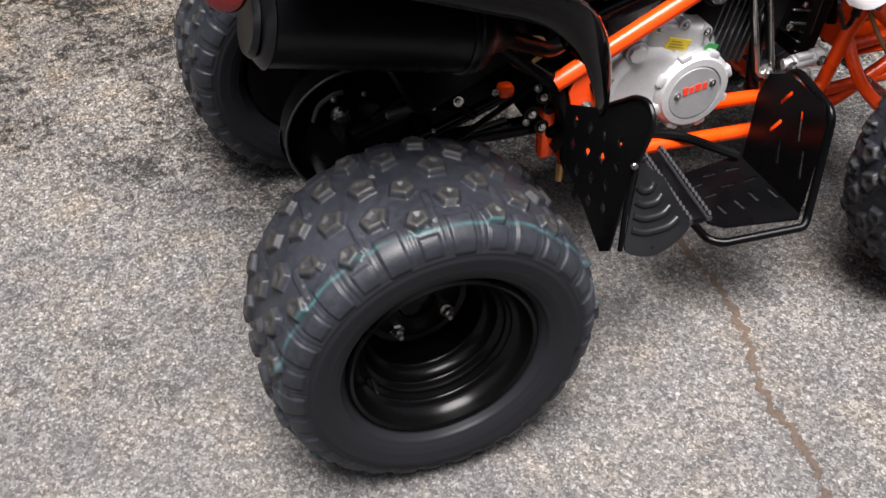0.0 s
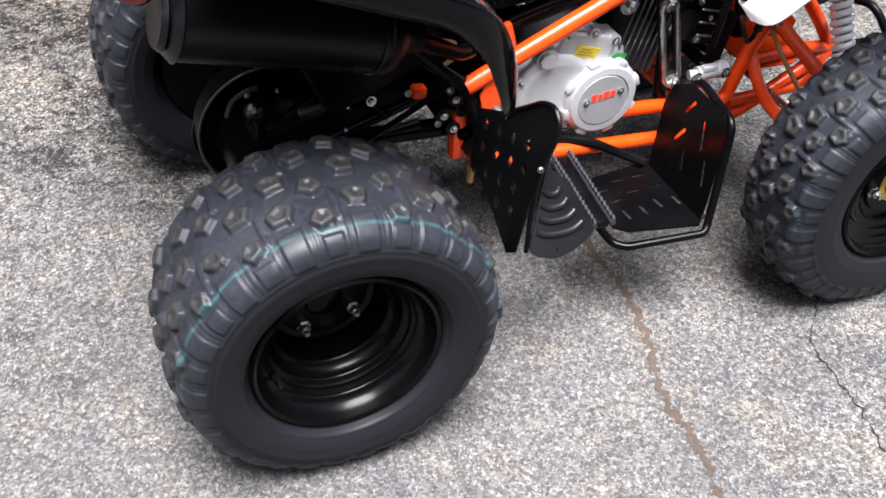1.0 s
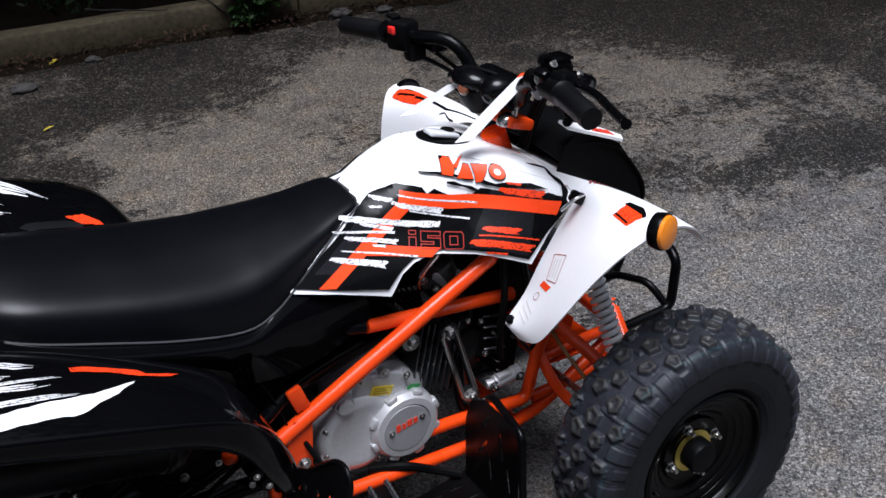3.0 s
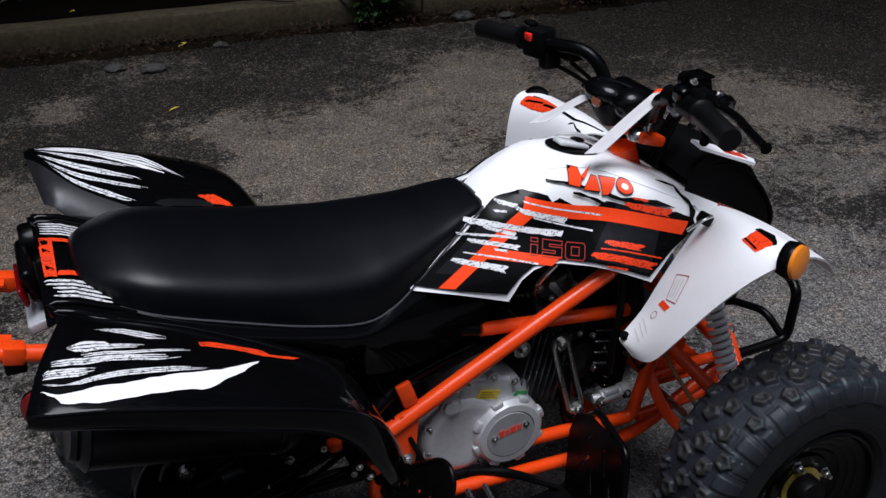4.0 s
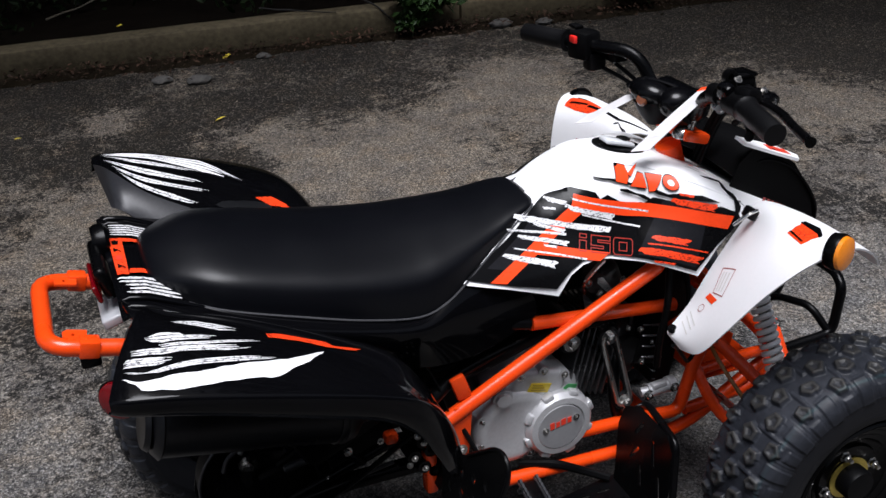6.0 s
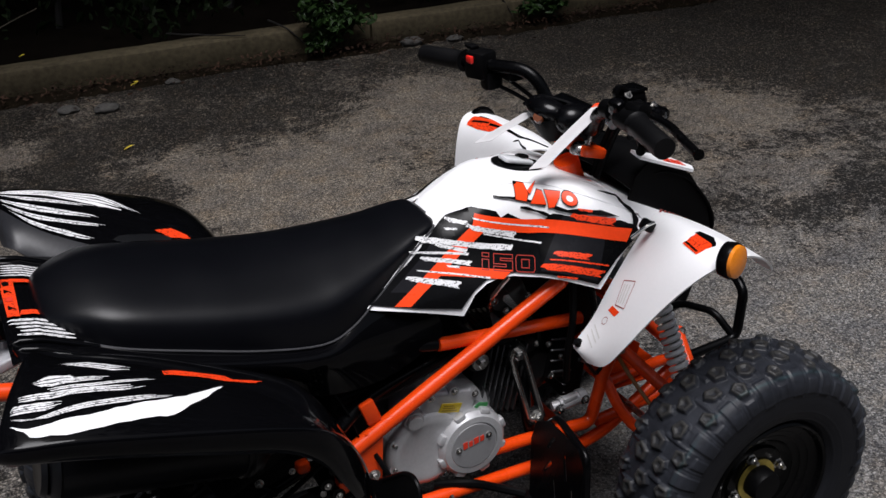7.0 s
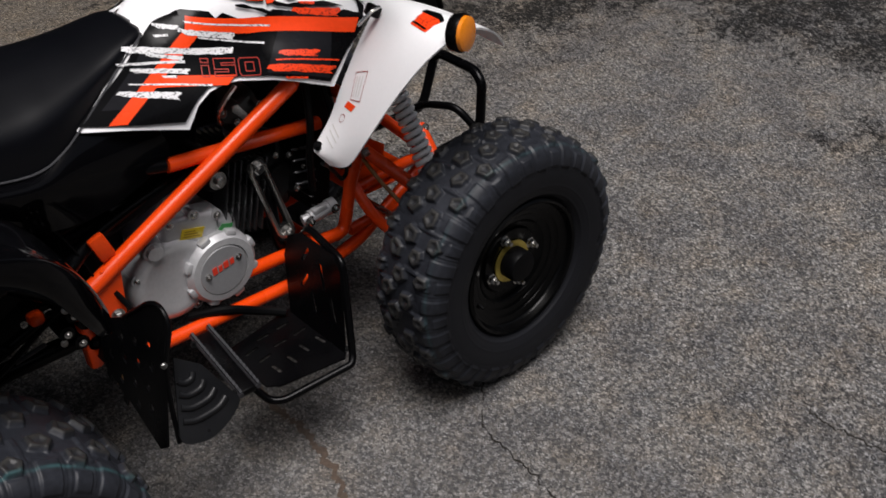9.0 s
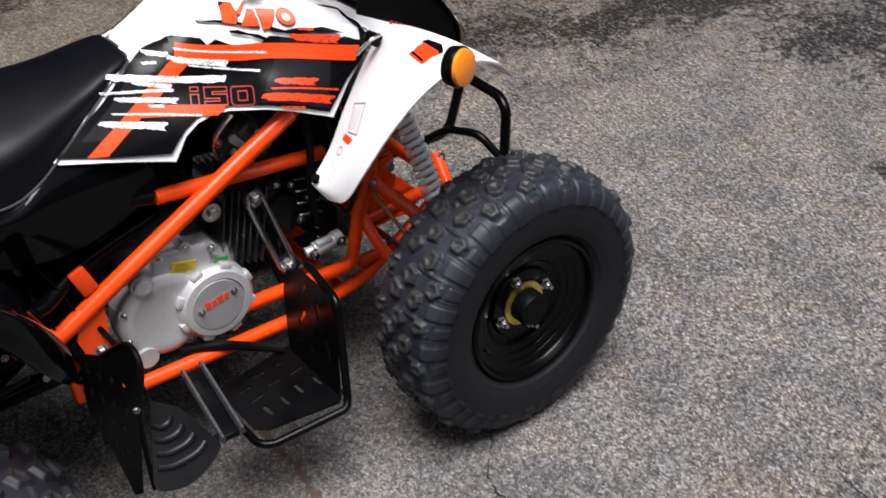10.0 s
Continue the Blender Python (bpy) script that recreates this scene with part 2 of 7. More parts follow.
    # single worn and tarred places, with wandering edges
    roam = n.new("ShaderNodeVectorMath")
    roam.operation = "MULTIPLY_ADD"
    roam.inputs[1].default_value = (0.55, 0.55, 0.0)
    l.new(noise_tex(2.6, 4, 0.6).outputs["Color"], roam.inputs[0])
    l.new(co.outputs["Object"], roam.inputs[2])
    for x, y, r, w in PATCHES:
        dist = n.new("ShaderNodeVectorMath")
        dist.operation = "DISTANCE"
        dist.inputs[1].default_value = (x + 0.27, y + 0.27, 0.0)
        flat = n.new("ShaderNodeVectorMath")
        flat.operation, flat.inputs[1].default_value = "MULTIPLY", (1.0, 1.0, 0.0)
        l.new(roam.outputs[0], flat.inputs[0])
        l.new(flat.outputs[0], dist.inputs[0])
        wear_and_shade = math_node("ADD", wear_and_shade, mapped(dist.outputs["Value"], r * 0.2, r * 1.5, w, 0.0))
    # away from the bay the wear is patchy, with sharper edges
    away = math_node("MAXIMUM", mapped(sep.outputs[1], 0.5, 1.6, 0.0, 1.0), mapped(sep.outputs[0], 1.4, 2.3, 0.0, 1.0))
    wear_and_shade = math_node("ADD", math_node("MULTIPLY", math_node("SUBTRACT", wear_and_shade, 0.60), math_node("ADD", math_node("MULTIPLY", away, 0.9), 1.0)), 0.60)
    bare = mapped(wear_and_shade, 0.30, 0.90, 0.0, 1.0)
    tone = ramp(cs.outputs[0], ((0.0, (0.018, 0.0178, 0.0180)), (0.25, (0.040, 0.0393, 0.0390)), (0.48, (0.086, 0.081, 0.077)), (0.66, (0.150, 0.131, 0.108)), (0.84, (0.200, 0.186, 0.167)), (1.0, (0.33, 0.315, 0.295))))
    gtone = ramp(gs.outputs[1], ((0.0, (0.009, 0.009, 0.0092)), (0.4, (0.048, 0.0475, 0.0472)), (0.75, (0.130, 0.125, 0.120)), (0.92, (0.25, 0.243, 0.235)), (1.0, (0.37, 0.363, 0.355))))
    mixc = n.new("ShaderNodeMix")
    mixc.data_type = "RGBA"
    mixc.inputs[0].default_value = 0.6
    l.new(tone, mixc.inputs[6])
    l.new(gtone, mixc.inputs[7])
    # share of binder over the stone
    cover = math_node("ADD", math_node("MULTIPLY", fine.outputs[0], 0.9), math_node("MULTIPLY", gs.outputs[0], 0.55))
    gate = math_node("SUBTRACT", cover, mapped(bare, 0.0, 1.0, 1.0, 0.13))
    gate = mapped(gate, -0.06, 0.10, 0.0, 1.0)
    # single stones that stand clear of the binder
    gate = math_node("MAXIMUM", gate, math_node("MULTIPLY", mapped(cs.outputs[1], 0.79, 0.83, 0.0, 1.0), mapped(fine.outputs[0], 0.42, 0.50, 0.0, 1.0)))
    mixb = n.new("ShaderNodeMix")
    mixb.data_type = "RGBA"
    mixb.inputs[6].default_value = (0.0095, 0.0093, 0.0090, 1)
    l.new(gate, mixb.inputs[0])
    l.new(mixc.outputs[2], mixb.inputs[7])
    tint = ramp(noise_tex(9, 3, 0.6).outputs[0], ((0.35, (0.94, 0.965, 1.0)), (0.52, (1.0, 1.0, 1.0)), (0.70, (1.06, 0.985, 0.90))))
    mul = n.new("ShaderNodeMix")
    mul.data_type, mul.blend_type = "RGBA", "MULTIPLY"
    mul.inputs[0].default_value = 1.0
    l.new(mixb.outputs[2], mul.inputs[6])
    l.new(tint, mul.inputs[7])
    # brown silt towards the kerb
    silt = ramp(mapped(sep.outputs[1], 0.2, 1.8, 0.0, 1.0), ((0.0, (1.0, 1.0, 1.02)), (1.0, (1.10, 1.0, 0.88))))
    mul3 = n.new("ShaderNodeMix")
    mul3.data_type, mul3.blend_type = "RGBA", "MULTIPLY"
    mul3.inputs[0].default_value = 1.0
    l.new(mul.outputs[2], mul3.inputs[6])
    l.new(silt, mul3.inputs[7])
    # old oil and water stains, a hand to an arm wide
    stain = ramp(noise_tex(4.6, 6, 0.66).outputs[0], ((0.36, (0.74, 0.74, 0.755)), (0.49, (0.96, 0.96, 0.96)), (0.60, (1.10, 1.09, 1.06)), (0.70, (1.20, 1.17, 1.12))))
    mul2 = n.new("ShaderNodeMix")
    mul2.data_type, mul2.blend_type = "RGBA", "MULTIPLY"
    mul2.inputs[0].default_value = 1.0
    stand = math_node("MAXIMUM", mapped(sep.outputs[1], -0.3, 0.7, 0.0, 1.0), mapped(sep.outputs[0], 0.5, 1.5, 0.0, 1.0))
    fleck = ramp(noise_tex(150, 2, 0.8).outputs[0], ((0.36, (0.42, 0.42, 0.43)), (0.50, (0.92, 0.92, 0.92)), (0.64, (1.75, 1.72, 1.66))))
    mul4 = n.new("ShaderNodeMix")
    mul4.data_type, mul4.blend_type = "RGBA", "MULTIPLY"
    l.new(math_node("ADD", math_node("ADD", math_node("MULTIPLY", away, 0.42), 0.16), math_node("MULTIPLY", stand, 0.30)), mul4.inputs[0])
    l.new(mul3.outputs[2], mul4.inputs[6])
    l.new(fleck, mul4.inputs[7])
    l.new(mul4.outputs[2], mul2.inputs[6])
    l.new(stain, mul2.inputs[7])
    # a film of grey dust where vehicles stand
    film = n.new("ShaderNodeMix")
    film.data_type = "RGBA"
    film.inputs[7].default_value = (0.098, 0.094, 0.092, 1)
    l.new(mapped(stand, 0.0, 1.0, 0.34, 0.0), film.inputs[0])
    l.new(mul2.outputs[2], film.inputs[6])
    l.new(film.outputs[2], b.inputs["Base Color"])
    height = math_node("ADD", math_node("MULTIPLY", grit.outputs["Distance"], -0.6), math_node("MULTIPLY", gate, 0.5))
    bp = n.new("ShaderNodeBump")
    bp.inputs["Strength"].default_value, bp.inputs["Distance"].default_value = 0.6, 0.003
    l.new(height, bp.inputs["Height"])
    l.new(bp.outputs[0], b.inputs["Normal"])
    return m


ASPHALT = asphalt_material()
CONCRETE = material("weathered_concrete", (0.074, 0.061, 0.038), 0.85, vary=0.5, grain=14, bump=0.6, bump_scale=160, spec=0.1)
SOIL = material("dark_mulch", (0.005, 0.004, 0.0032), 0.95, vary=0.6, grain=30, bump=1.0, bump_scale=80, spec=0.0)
DIRT = material("crack_dirt", (0.054, 0.038, 0.028), 0.95, vary=0.5, grain=60, bump=0.8, bump_scale=300)
LEAF = material("green_leaf", (0.016, 0.036, 0.008), 0.45, vary=0.6, grain=12, spec=0.2)
# hedge and tree leaves, their shade put into a darker leaf colour
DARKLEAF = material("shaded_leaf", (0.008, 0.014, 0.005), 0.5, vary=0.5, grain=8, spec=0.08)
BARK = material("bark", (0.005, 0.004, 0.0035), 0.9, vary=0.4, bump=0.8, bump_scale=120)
TWIG = material("dry_twig", (0.06, 0.05, 0.035), 0.8, vary=0.4, grain=40)
YLEAF = material("yellow_leaf", (0.62, 0.48, 0.04), 0.6, vary=0.2)
DEADLEAF = material("dead_leaf", (0.034, 0.018, 0.011), 0.7, vary=0.9, grain=25, spec=0.15)
GUTTER = material("gutter_dirt", (0.012, 0.009, 0.006), 0.95, vary=0.6, grain=50, bump=1.0, bump_scale=200, spec=0.02)
CRACK = material("dark_crack", (0.024, 0.022, 0.020), 0.95, vary=0.6, grain=60, bump=1.0, bump_scale=260, spec=0.0)
STONE = material("tar_lump", (0.055, 0.052, 0.048), 0.9, vary=0.5, grain=40, bump=0.8, bump_scale=150)


# ---- mesh helpers ----
def part(name, bm, mat, parent=None, label="", smooth=40):
    """Links a bmesh as one mesh object, under a thing or a part."""
    bmesh.ops.recalc_face_normals(bm, faces=bm.faces)
    me = bpy.data.meshes.new(name)
    bm.to_mesh(me)
    bm.free()
    for mm in (mat if isinstance(mat, (list, tuple)) else [mat]):
        me.materials.append(mm)
    if smooth:
        me.shade_smooth()
        me.set_sharp_from_angle(angle=radians(smooth))
    ob = new(name, me)
    if parent:
        ob.parent = parent
    if label:
        ob["label"] = label
    return ob


def glide(points, n=6):
    """A smooth line through a few points."""
    p = [Vector(q) for q in points]
    if len(p) < 3:
        return p
    out = []
    for i in range(len(p) - 1):
        a, b, c, d = p[max(i - 1, 0)], p[i], p[i + 1], p[min(i + 2, len(p) - 1)]
        for k in range(n):
            t = k / n
            out.append(0.5 * ((2 * b) + (c - a) * t + (2 * a - 5 * b + 4 * c - d) * t * t + (3 * b - a - 3 * c + d) * t ** 3))
    return out + [p[-1]]


def rounded(points, r=0.03, n=5):
    """A line with straight runs and rounded corners, as a bent tube has."""
    p = [Vector(q) for q in points]
    out = [p[0]]
    for a, b, c in zip(p, p[1:], p[2:]):
        d0, d1 = (a - b), (c - b)
        k = min(r, d0.length * 0.45, d1.length * 0.45)
        s, e = b + d0.normalized() * k, b + d1.normalized() * k
        for i in range(n + 1):
            t = i / n
            out.append((1 - t) ** 2 * s + 2 * t * (1 - t) * b + t * t * e)
    return out + [p[-1]]


def tube(points, r, seg=12, bm=None, caps=True):
    """A round tube along a line; r may be one radius or one for each point."""
    bm = bm or bmesh.new()
    p = [Vector(q) for q in points]
    rs = r if isinstance(r, (list, tuple)) else [r] * len(p)
    rings, u = [], None
    for i, q in enumerate(p):
        d = (p[min(i + 1, len(p) - 1)] - p[max(i - 1, 0)]).normalized()
        if u is None:
            u = d.orthogonal().normalized()
        u = (u - d * u.dot(d)).normalized()
        v = d.cross(u)
        rings.append([bm.verts.new(q + rs[i] * (math.cos(a) * u + math.sin(a) * v)) for a in (2 * math.pi * k / seg for k in range(seg))])
    for a, b in zip(rings, rings[1:]):
        for k in range(seg):
            bm.faces.new((a[k], a[(k + 1) % seg], b[(k + 1) % seg], b[k]))
    if caps:
        bm.faces.new(rings[0][::-1])
        bm.faces.new(rings[-1])
    return bm


def lathe(profile, seg=48, centre=(0, 0, 0), axis="y", bm=None, close=False):
    """Turns a profile of (radius, along) round an axis."""
    bm = bm or bmesh.new()
    c = Vector(centre)
    rows = []
    for r, h in profile:
        row = []
        for k in range(seg):
            a = 2 * math.pi * k / seg
            s, t = r * math.cos(a), r * math.sin(a)
            row.append(bm.verts.new(c + Vector({"y": (s, h, t), "z": (s, t, h), "x": (h, s, t)}[axis])))
        rows.append(row)
    pairs = list(zip(rows, rows[1:])) + ([(rows[-1], rows[0])] if close else [])
    for a, b in pairs:
        for k in range(seg):
            bm.faces.new((a[k], a[(k + 1) % seg], b[(k + 1) % seg], b[k]))
    if not close:
        bm.faces.new(rows[0][::-1])
        bm.faces.new(rows[-1])
    return bm


def block(centre, size, bevel=0.004, turn=None, bm=None, seg=2):
    """A box with rounded edges."""
    own = bmesh.new()
    bmesh.ops.create_cube(own, size=1)
    bmesh.ops.scale(own, vec=size, verts=own.verts)
    if bevel:
        bmesh.ops.bevel(own, geom=own.edges[:], offset=bevel, segments=seg, affect="EDGES", profile=0.5)
    m = Matrix.Translation(centre) @ (turn or Matrix()).to_4x4()
    bmesh.ops.transform(own, matrix=m, verts=own.verts)
    return merge(bm, own)


def merge(bm, own):
    if bm is None:
        return own
    me = bpy.data.meshes.new("scratch")
    own.to_mesh(me)
    own.free()
    bm.from_mesh(me)
    bpy.data.meshes.remove(me)
    return bm


def frame_of(origin, along, up):
    """A matrix whose x runs along, y as near to up as may be, z out of the plane."""
    x = Vector(along).normalized()
    z = x.cross(Vector(up)).normalized()
    y = z.cross(x)
    m = Matrix((x, y, z)).transposed().to_4x4()
    return Matrix.Translation(origin) @ m


def plate(outline, holes, thick, m, bm=None):
    """A flat plate cut from an outline with holes through it, laid in the frame m."""
    own = bmesh.new()
    for loop in [outline] + list(holes):
        vs = [own.verts.new((x, y, 0)) for x, y in loop]
        for a, b in zip(vs, vs[1:] + vs[:1]):
            own.edges.new((a, b))
    bmesh.ops.triangle_fill(own, use_beauty=True, use_dissolve=False, edges=own.edges[:])
    out = bmesh.ops.extrude_face_region(own, geom=own.faces[:])
    bmesh.ops.translate(own, vec=(0, 0, thick), verts=[g for g in out["geom"] if isinstance(g, bmesh.types.BMVert)])
    bmesh.ops.transform(own, matrix=m, verts=own.verts)
    return merge(bm, own)


def slot(cx, cy, length, width, angle=0.0, n=4):
    """The outline of a long round-ended hole."""
    c, s = math.cos(radians(angle)), math.sin(radians(angle))
    pts = []
    for side in (1, -1):
        for k in range(n + 1):
            a = -math.pi / 2 + math.pi * k / n
            x, y = side * (length / 2 - width / 2 + width / 2 * math.cos(a)), side * width / 2 * math.sin(a)
            pts.append((cx + c * x - s * y, cy + s * x + c * y))
    return pts


def loft(rows, bm=None):
    """A sheet of quads through rows of points."""
    bm = bm or bmesh.new()
    vs = [[bm.verts.new(p) for p in row] for row in rows]
    for a, b in zip(vs, vs[1:]):
        for k in range(len(a) - 1):
            bm.faces.new((a[k], a[k + 1], b[k + 1], b[k]))
    return bm


def thicken(bm, t):
    bmesh.ops.recalc_face_normals(bm, faces=bm.faces)
    bmesh.ops.solidify(bm, geom=bm.faces[:], thickness=t)
    return bm


def fine_rows(rows, n=4):
    cols = [glide(c, n) for c in zip(*rows)]
    return [list(r) for r in zip(*cols)]


def sheet(outline, place, step=0.02, thick=0.0):
    """A flat outline cut into small faces and laid on a curved surface by place(u, v)."""
    bm = bmesh.new()
    f = bm.faces.new([bm.verts.new((u, 0, v)) for u, v in outline])
    bmesh.ops.triangulate(bm, faces=[f])
    for axis, no in ((0, (1, 0, 0)), (1, (0, 0, 1))):
        lo, hi = min(p[axis] for p in outline), max(p[axis] for p in outline)
        k = math.floor(lo / step) + 1
        while k * step < hi:
            co = (k * step, 0, 0) if axis == 0 else (0, 0, k * step)
            bmesh.ops.bisect_plane(bm, geom=bm.verts[:] + bm.edges[:] + bm.faces[:], plane_co=co, plane_no=no)
            k += 1
    for v in bm.verts:
        v.co = place(v.co.x, v.co.z)
    if thick:
        thicken(bm, thick)
    return bm


def mirrored(ob, name=None):
    """The same part on the far side of the machine."""
    me = ob.data.copy()
    me.transform(Matrix.Diagonal((1, -1, 1, 1)))
    me.flip_normals()
    twin = new(name or ob.name, me)
    twin.parent = ob.parent
    if "label" in ob:
        twin["label"] = ob["label"]
    return twin


def smooth_step(a):
    a = min(max(a, 0.0), 1.0)
    return a * a * (3 - 2 * a)


def bolt(at, axis, r=0.008, h=0.006, parent=None, mat=None, name="bolt", washer=True):
    """A hexagon head on a washer, pointing along axis."""
    bm = bmesh.new()
    if washer:
        lathe([(r * 1.5, 0), (r * 1.5, 0.0015)], 14, axis="z", bm=bm)
    lathe([(r, 0.0015), (r, h * 0.8), (r * 0.8, h)], 6, axis="z", bm=bm)
    lathe([(r * 0.45, h), (r * 0.45, h + 0.003)], 8, axis="z", bm=bm)
    q = Vector((0, 0, 1)).rotation_difference(Vector(axis))
    bmesh.ops.transform(bm, matrix=Matrix.Translation(at) @ q.to_matrix().to_4x4(), verts=bm.verts)
    return part(name, bm, mat or STEEL, parent, smooth=30)


# ---- ground ----
def ground():
    bm = bmesh.new()
    xs = [-900, -60, -6, 6, 60, 900]
    ys = [-900, -60, -6, 4.0, 60, 900]
    loft([[(x, y, 0) for x in xs] for y in ys], bm)
    ob = part("ground", bm, ASPHALT, smooth=0)
    return tagged(ob, "worn grey asphalt with pale stone chips and cracks", "ground", kind="structure")


ground()


def wall_behind():
    """An unseen plain dark wall, added on the side away from the trees to darken reflections and fill light."""
    ob = part("unseen_wall", block((2.0, -9.2, 3.0), (40.0, 0.4, 6.1), 0.02), material("light_blocking_wall", (0.06, 0.055, 0.05), 0.9, vary=0.3, grain=3, spec=0.1))
    tagged(ob, "unseen plain dark wall added to darken reflections and fill light", "wall", kind="structure")


wall_behind()


# ---- the quad bike: its nose points along x, its right side faces -y ----
quad = new("quad_bike")
tagged(quad, "black, white and orange youth quad bike parked on asphalt", "quad bike")


# wheels, turned round the y axis, the outer face towards -y
def tread_height(ang, arc, radius, shoulder, rows, count, rng):
    """The relief of a moulded tread over the carcass: pitted five-sided blocks and stepped shoulder lugs.
    ang, arc: grids of the angle and of the way across from the crown; shoulder: where the lugs begin."""
    top = np.zeros_like(ang)

    def ramp(d, w):
        t = np.clip(0.5 - d / w, 0, 1)
        return t * t * (3 - 2 * t)

    def around(a0):
        return ((ang - a0 + math.pi) % (2 * math.pi) - math.pi) * radius

    for s0, size, stagger, _ in rows:
        for k in range(count):
            u = around(2 * math.pi * (k + stagger + rng.uniform(-0.07, 0.07)) / count)
            v = arc - s0 - rng.uniform(-0.004, 0.004)
            spin = rng.uniform(0, 6.28)
            d = np.full_like(ang, -1.0)
            for e in range(5):
                t = spin + 2 * math.pi * e / 5
                d = np.maximum(d, u * math.cos(t) + v * math.sin(t) - size * rng.uniform(0.72, 0.98))
            block_h = 0.0098 * ramp(d, 0.0052) - 0.0036 * ramp(d + size * 0.50, 0.0060)
            top = np.maximum(top, block_h)
    pitch = 2 * math.pi * radius / count
    for side in (1, -1):
        for k in range(count):
            u = around(2 * math.pi * (k + (0.25 if side > 0 else 0.75)) / count)
            v = (side * arc - shoulder) / 1.45

            def bar(cu, cv, hu, hv, h):
                return h * ramp(np.maximum(np.abs(u - cu) - hu, np.abs(v - cv) - hv), 0.0024)

            # low pads, a web towards the crown, and thin hooked grooves with a sharp edge
            for h in (bar(-pitch * 0.24, 0.020, pitch * 0.17, 0.019, 0.0036), bar(pitch * 0.25, 0.026, pitch * 0.15, 0.011, 0.0030), bar(pitch * 0.27, 0.006, pitch * 0.11, 0.0045, 0.0034), bar(pitch * 0.05, -0.016, pitch * 0.055, 0.020, 0.0040), bar(0.0, 0.016, pitch * 0.48, 0.026, 0.0008)):
                top = np.maximum(top, h)
            cut = np.maximum(bar(-pitch * 0.02, 0.010, 0.0034, 0.021, 0.0085), bar(-pitch * 0.16, -0.008, pitch * 0.14, 0.0030, 0.0085))
            cut = np.maximum(cut, np.maximum(bar(pitch * 0.40, 0.022, 0.0022, 0.014, 0.0036), bar(pitch * 0.22, 0.015, pitch * 0.15, 0.0020, 0.0034)))
            cut = np.maximum(cut, bar(-pitch * 0.24, 0.042, pitch * 0.14, 0.0018, 0.0030))
            top = top - cut
    return top


def make_wheel(name, at, R, W, lip, disc_y, bolt_angle, rows, count, label, cap):
    hw = W / 2
    # carcass
    half = [(-hw * 0.66, lip - 0.003), (-hw * 0.80, lip + 0.004), (-hw * 0.95, lip + 0.022), (-hw, lip + 0.05), (-hw * 0.985, R * 0.82), (-hw * 0.90, R * 0.915),
            (-hw * 0.74, R * 0.965), (-hw * 0.48, R * 0.985), (-hw * 0.2, R * 0.992), (0.0, R * 0.994)]
    line = glide([(y, r, 0) for y, r in half], 10)
    line += [Vector((-p.x, p.y, 0)) for p in line[-2::-1]]
    way = [0.0]
    for p, q in zip(line, line[1:]):
        way.append(way[-1] + (q - p).length)
    way = np.array(way) - way[-1] / 2
    ns, na = 210, 840
    arcs = np.linspace(way[0], way[-1], ns)
    py, pr = np.interp(arcs, way, [p.x for p in line]), np.interp(arcs, way, [p.y for p in line])
    ty, tr = np.gradient(py), np.gradient(pr)
    size = np.hypot(ty, tr)
    ny, nr = -tr / size, ty / size
    angs = np.linspace(0, 2 * math.pi, na, endpoint=False)
    ang, arc = np.meshgrid(angs, arcs)
    shoulder = max(float(w) for p, w in zip(line, way) if p.x <= hw * 0.66 and p.y > R * 0.9)
    relief = tread_height(ang, arc, R, shoulder, rows, count, random.Random(count))
    # moulded rings and a rim guard on the sidewalls
    for at_r, wide, high in ((lip + 0.016, 0.0022, 0.0016), (lip + 0.034, 0.0012, 0.0009), (R * 0.83, 0.0016, 0.0012)):
        relief += (high * np.exp(-((pr - at_r) / wide) ** 2))[:, None]
    rr, yy = pr[:, None] + relief * nr[:, None], py[:, None] + relief * ny[:, None]
    grid = np.stack([rr * np.cos(ang), yy, rr * np.sin(ang)], axis=-1).reshape(-1, 3)
    tyre = bpy.data.meshes.new("tyre")
    idx = np.arange(ns * na).reshape(ns, na)
    nxt = np.roll(idx, -1, axis=1)
    quads = np.stack([idx[:-1], nxt[:-1], nxt[1:], idx[1:]], axis=-1).reshape(-1, 4)
    tyre.from_pydata(grid.tolist(), [], quads.tolist())
    flat = relief.reshape(-1)
    tyre.materials.append(RUBBER)
    tyre.attributes.new("relief", "FLOAT", "POINT").data.foreach_set("value", flat.astype(np.float32))
    # a chalk line that winds a little round the outer shoulder
    way_out = arcs[(py < 0) & (pr > R * 0.9)]
    mid = float(np.interp(-hw * 0.76, py[(py < 0) & (pr > R * 0.9)], way_out))
    line_at = mid + 0.0035 * np.sin(3 * ang + 1) + 0.0018 * np.sin(7 * ang)
    chalk = (0.35 if cap else 0.9) * np.exp(-((arc - line_at) / 0.0026) ** 2).reshape(-1)
    tyre.attributes.new("chalk", "FLOAT", "POINT").data.foreach_set("value", chalk.astype(np.float32))
    side = np.repeat(np.clip((R * 0.90 - pr) / (R * 0.07), 0, 1), na) * np.clip(1 - 3 * chalk, 0, 1)
    tyre.attributes.new("sidewall", "FLOAT", "POINT").data.foreach_set("value", side.astype(np.float32))
    tyre.shade_smooth()
    # rim: stepped barrel, dished disc, rolled lip
    d = disc_y
    y0 = -hw * 0.80
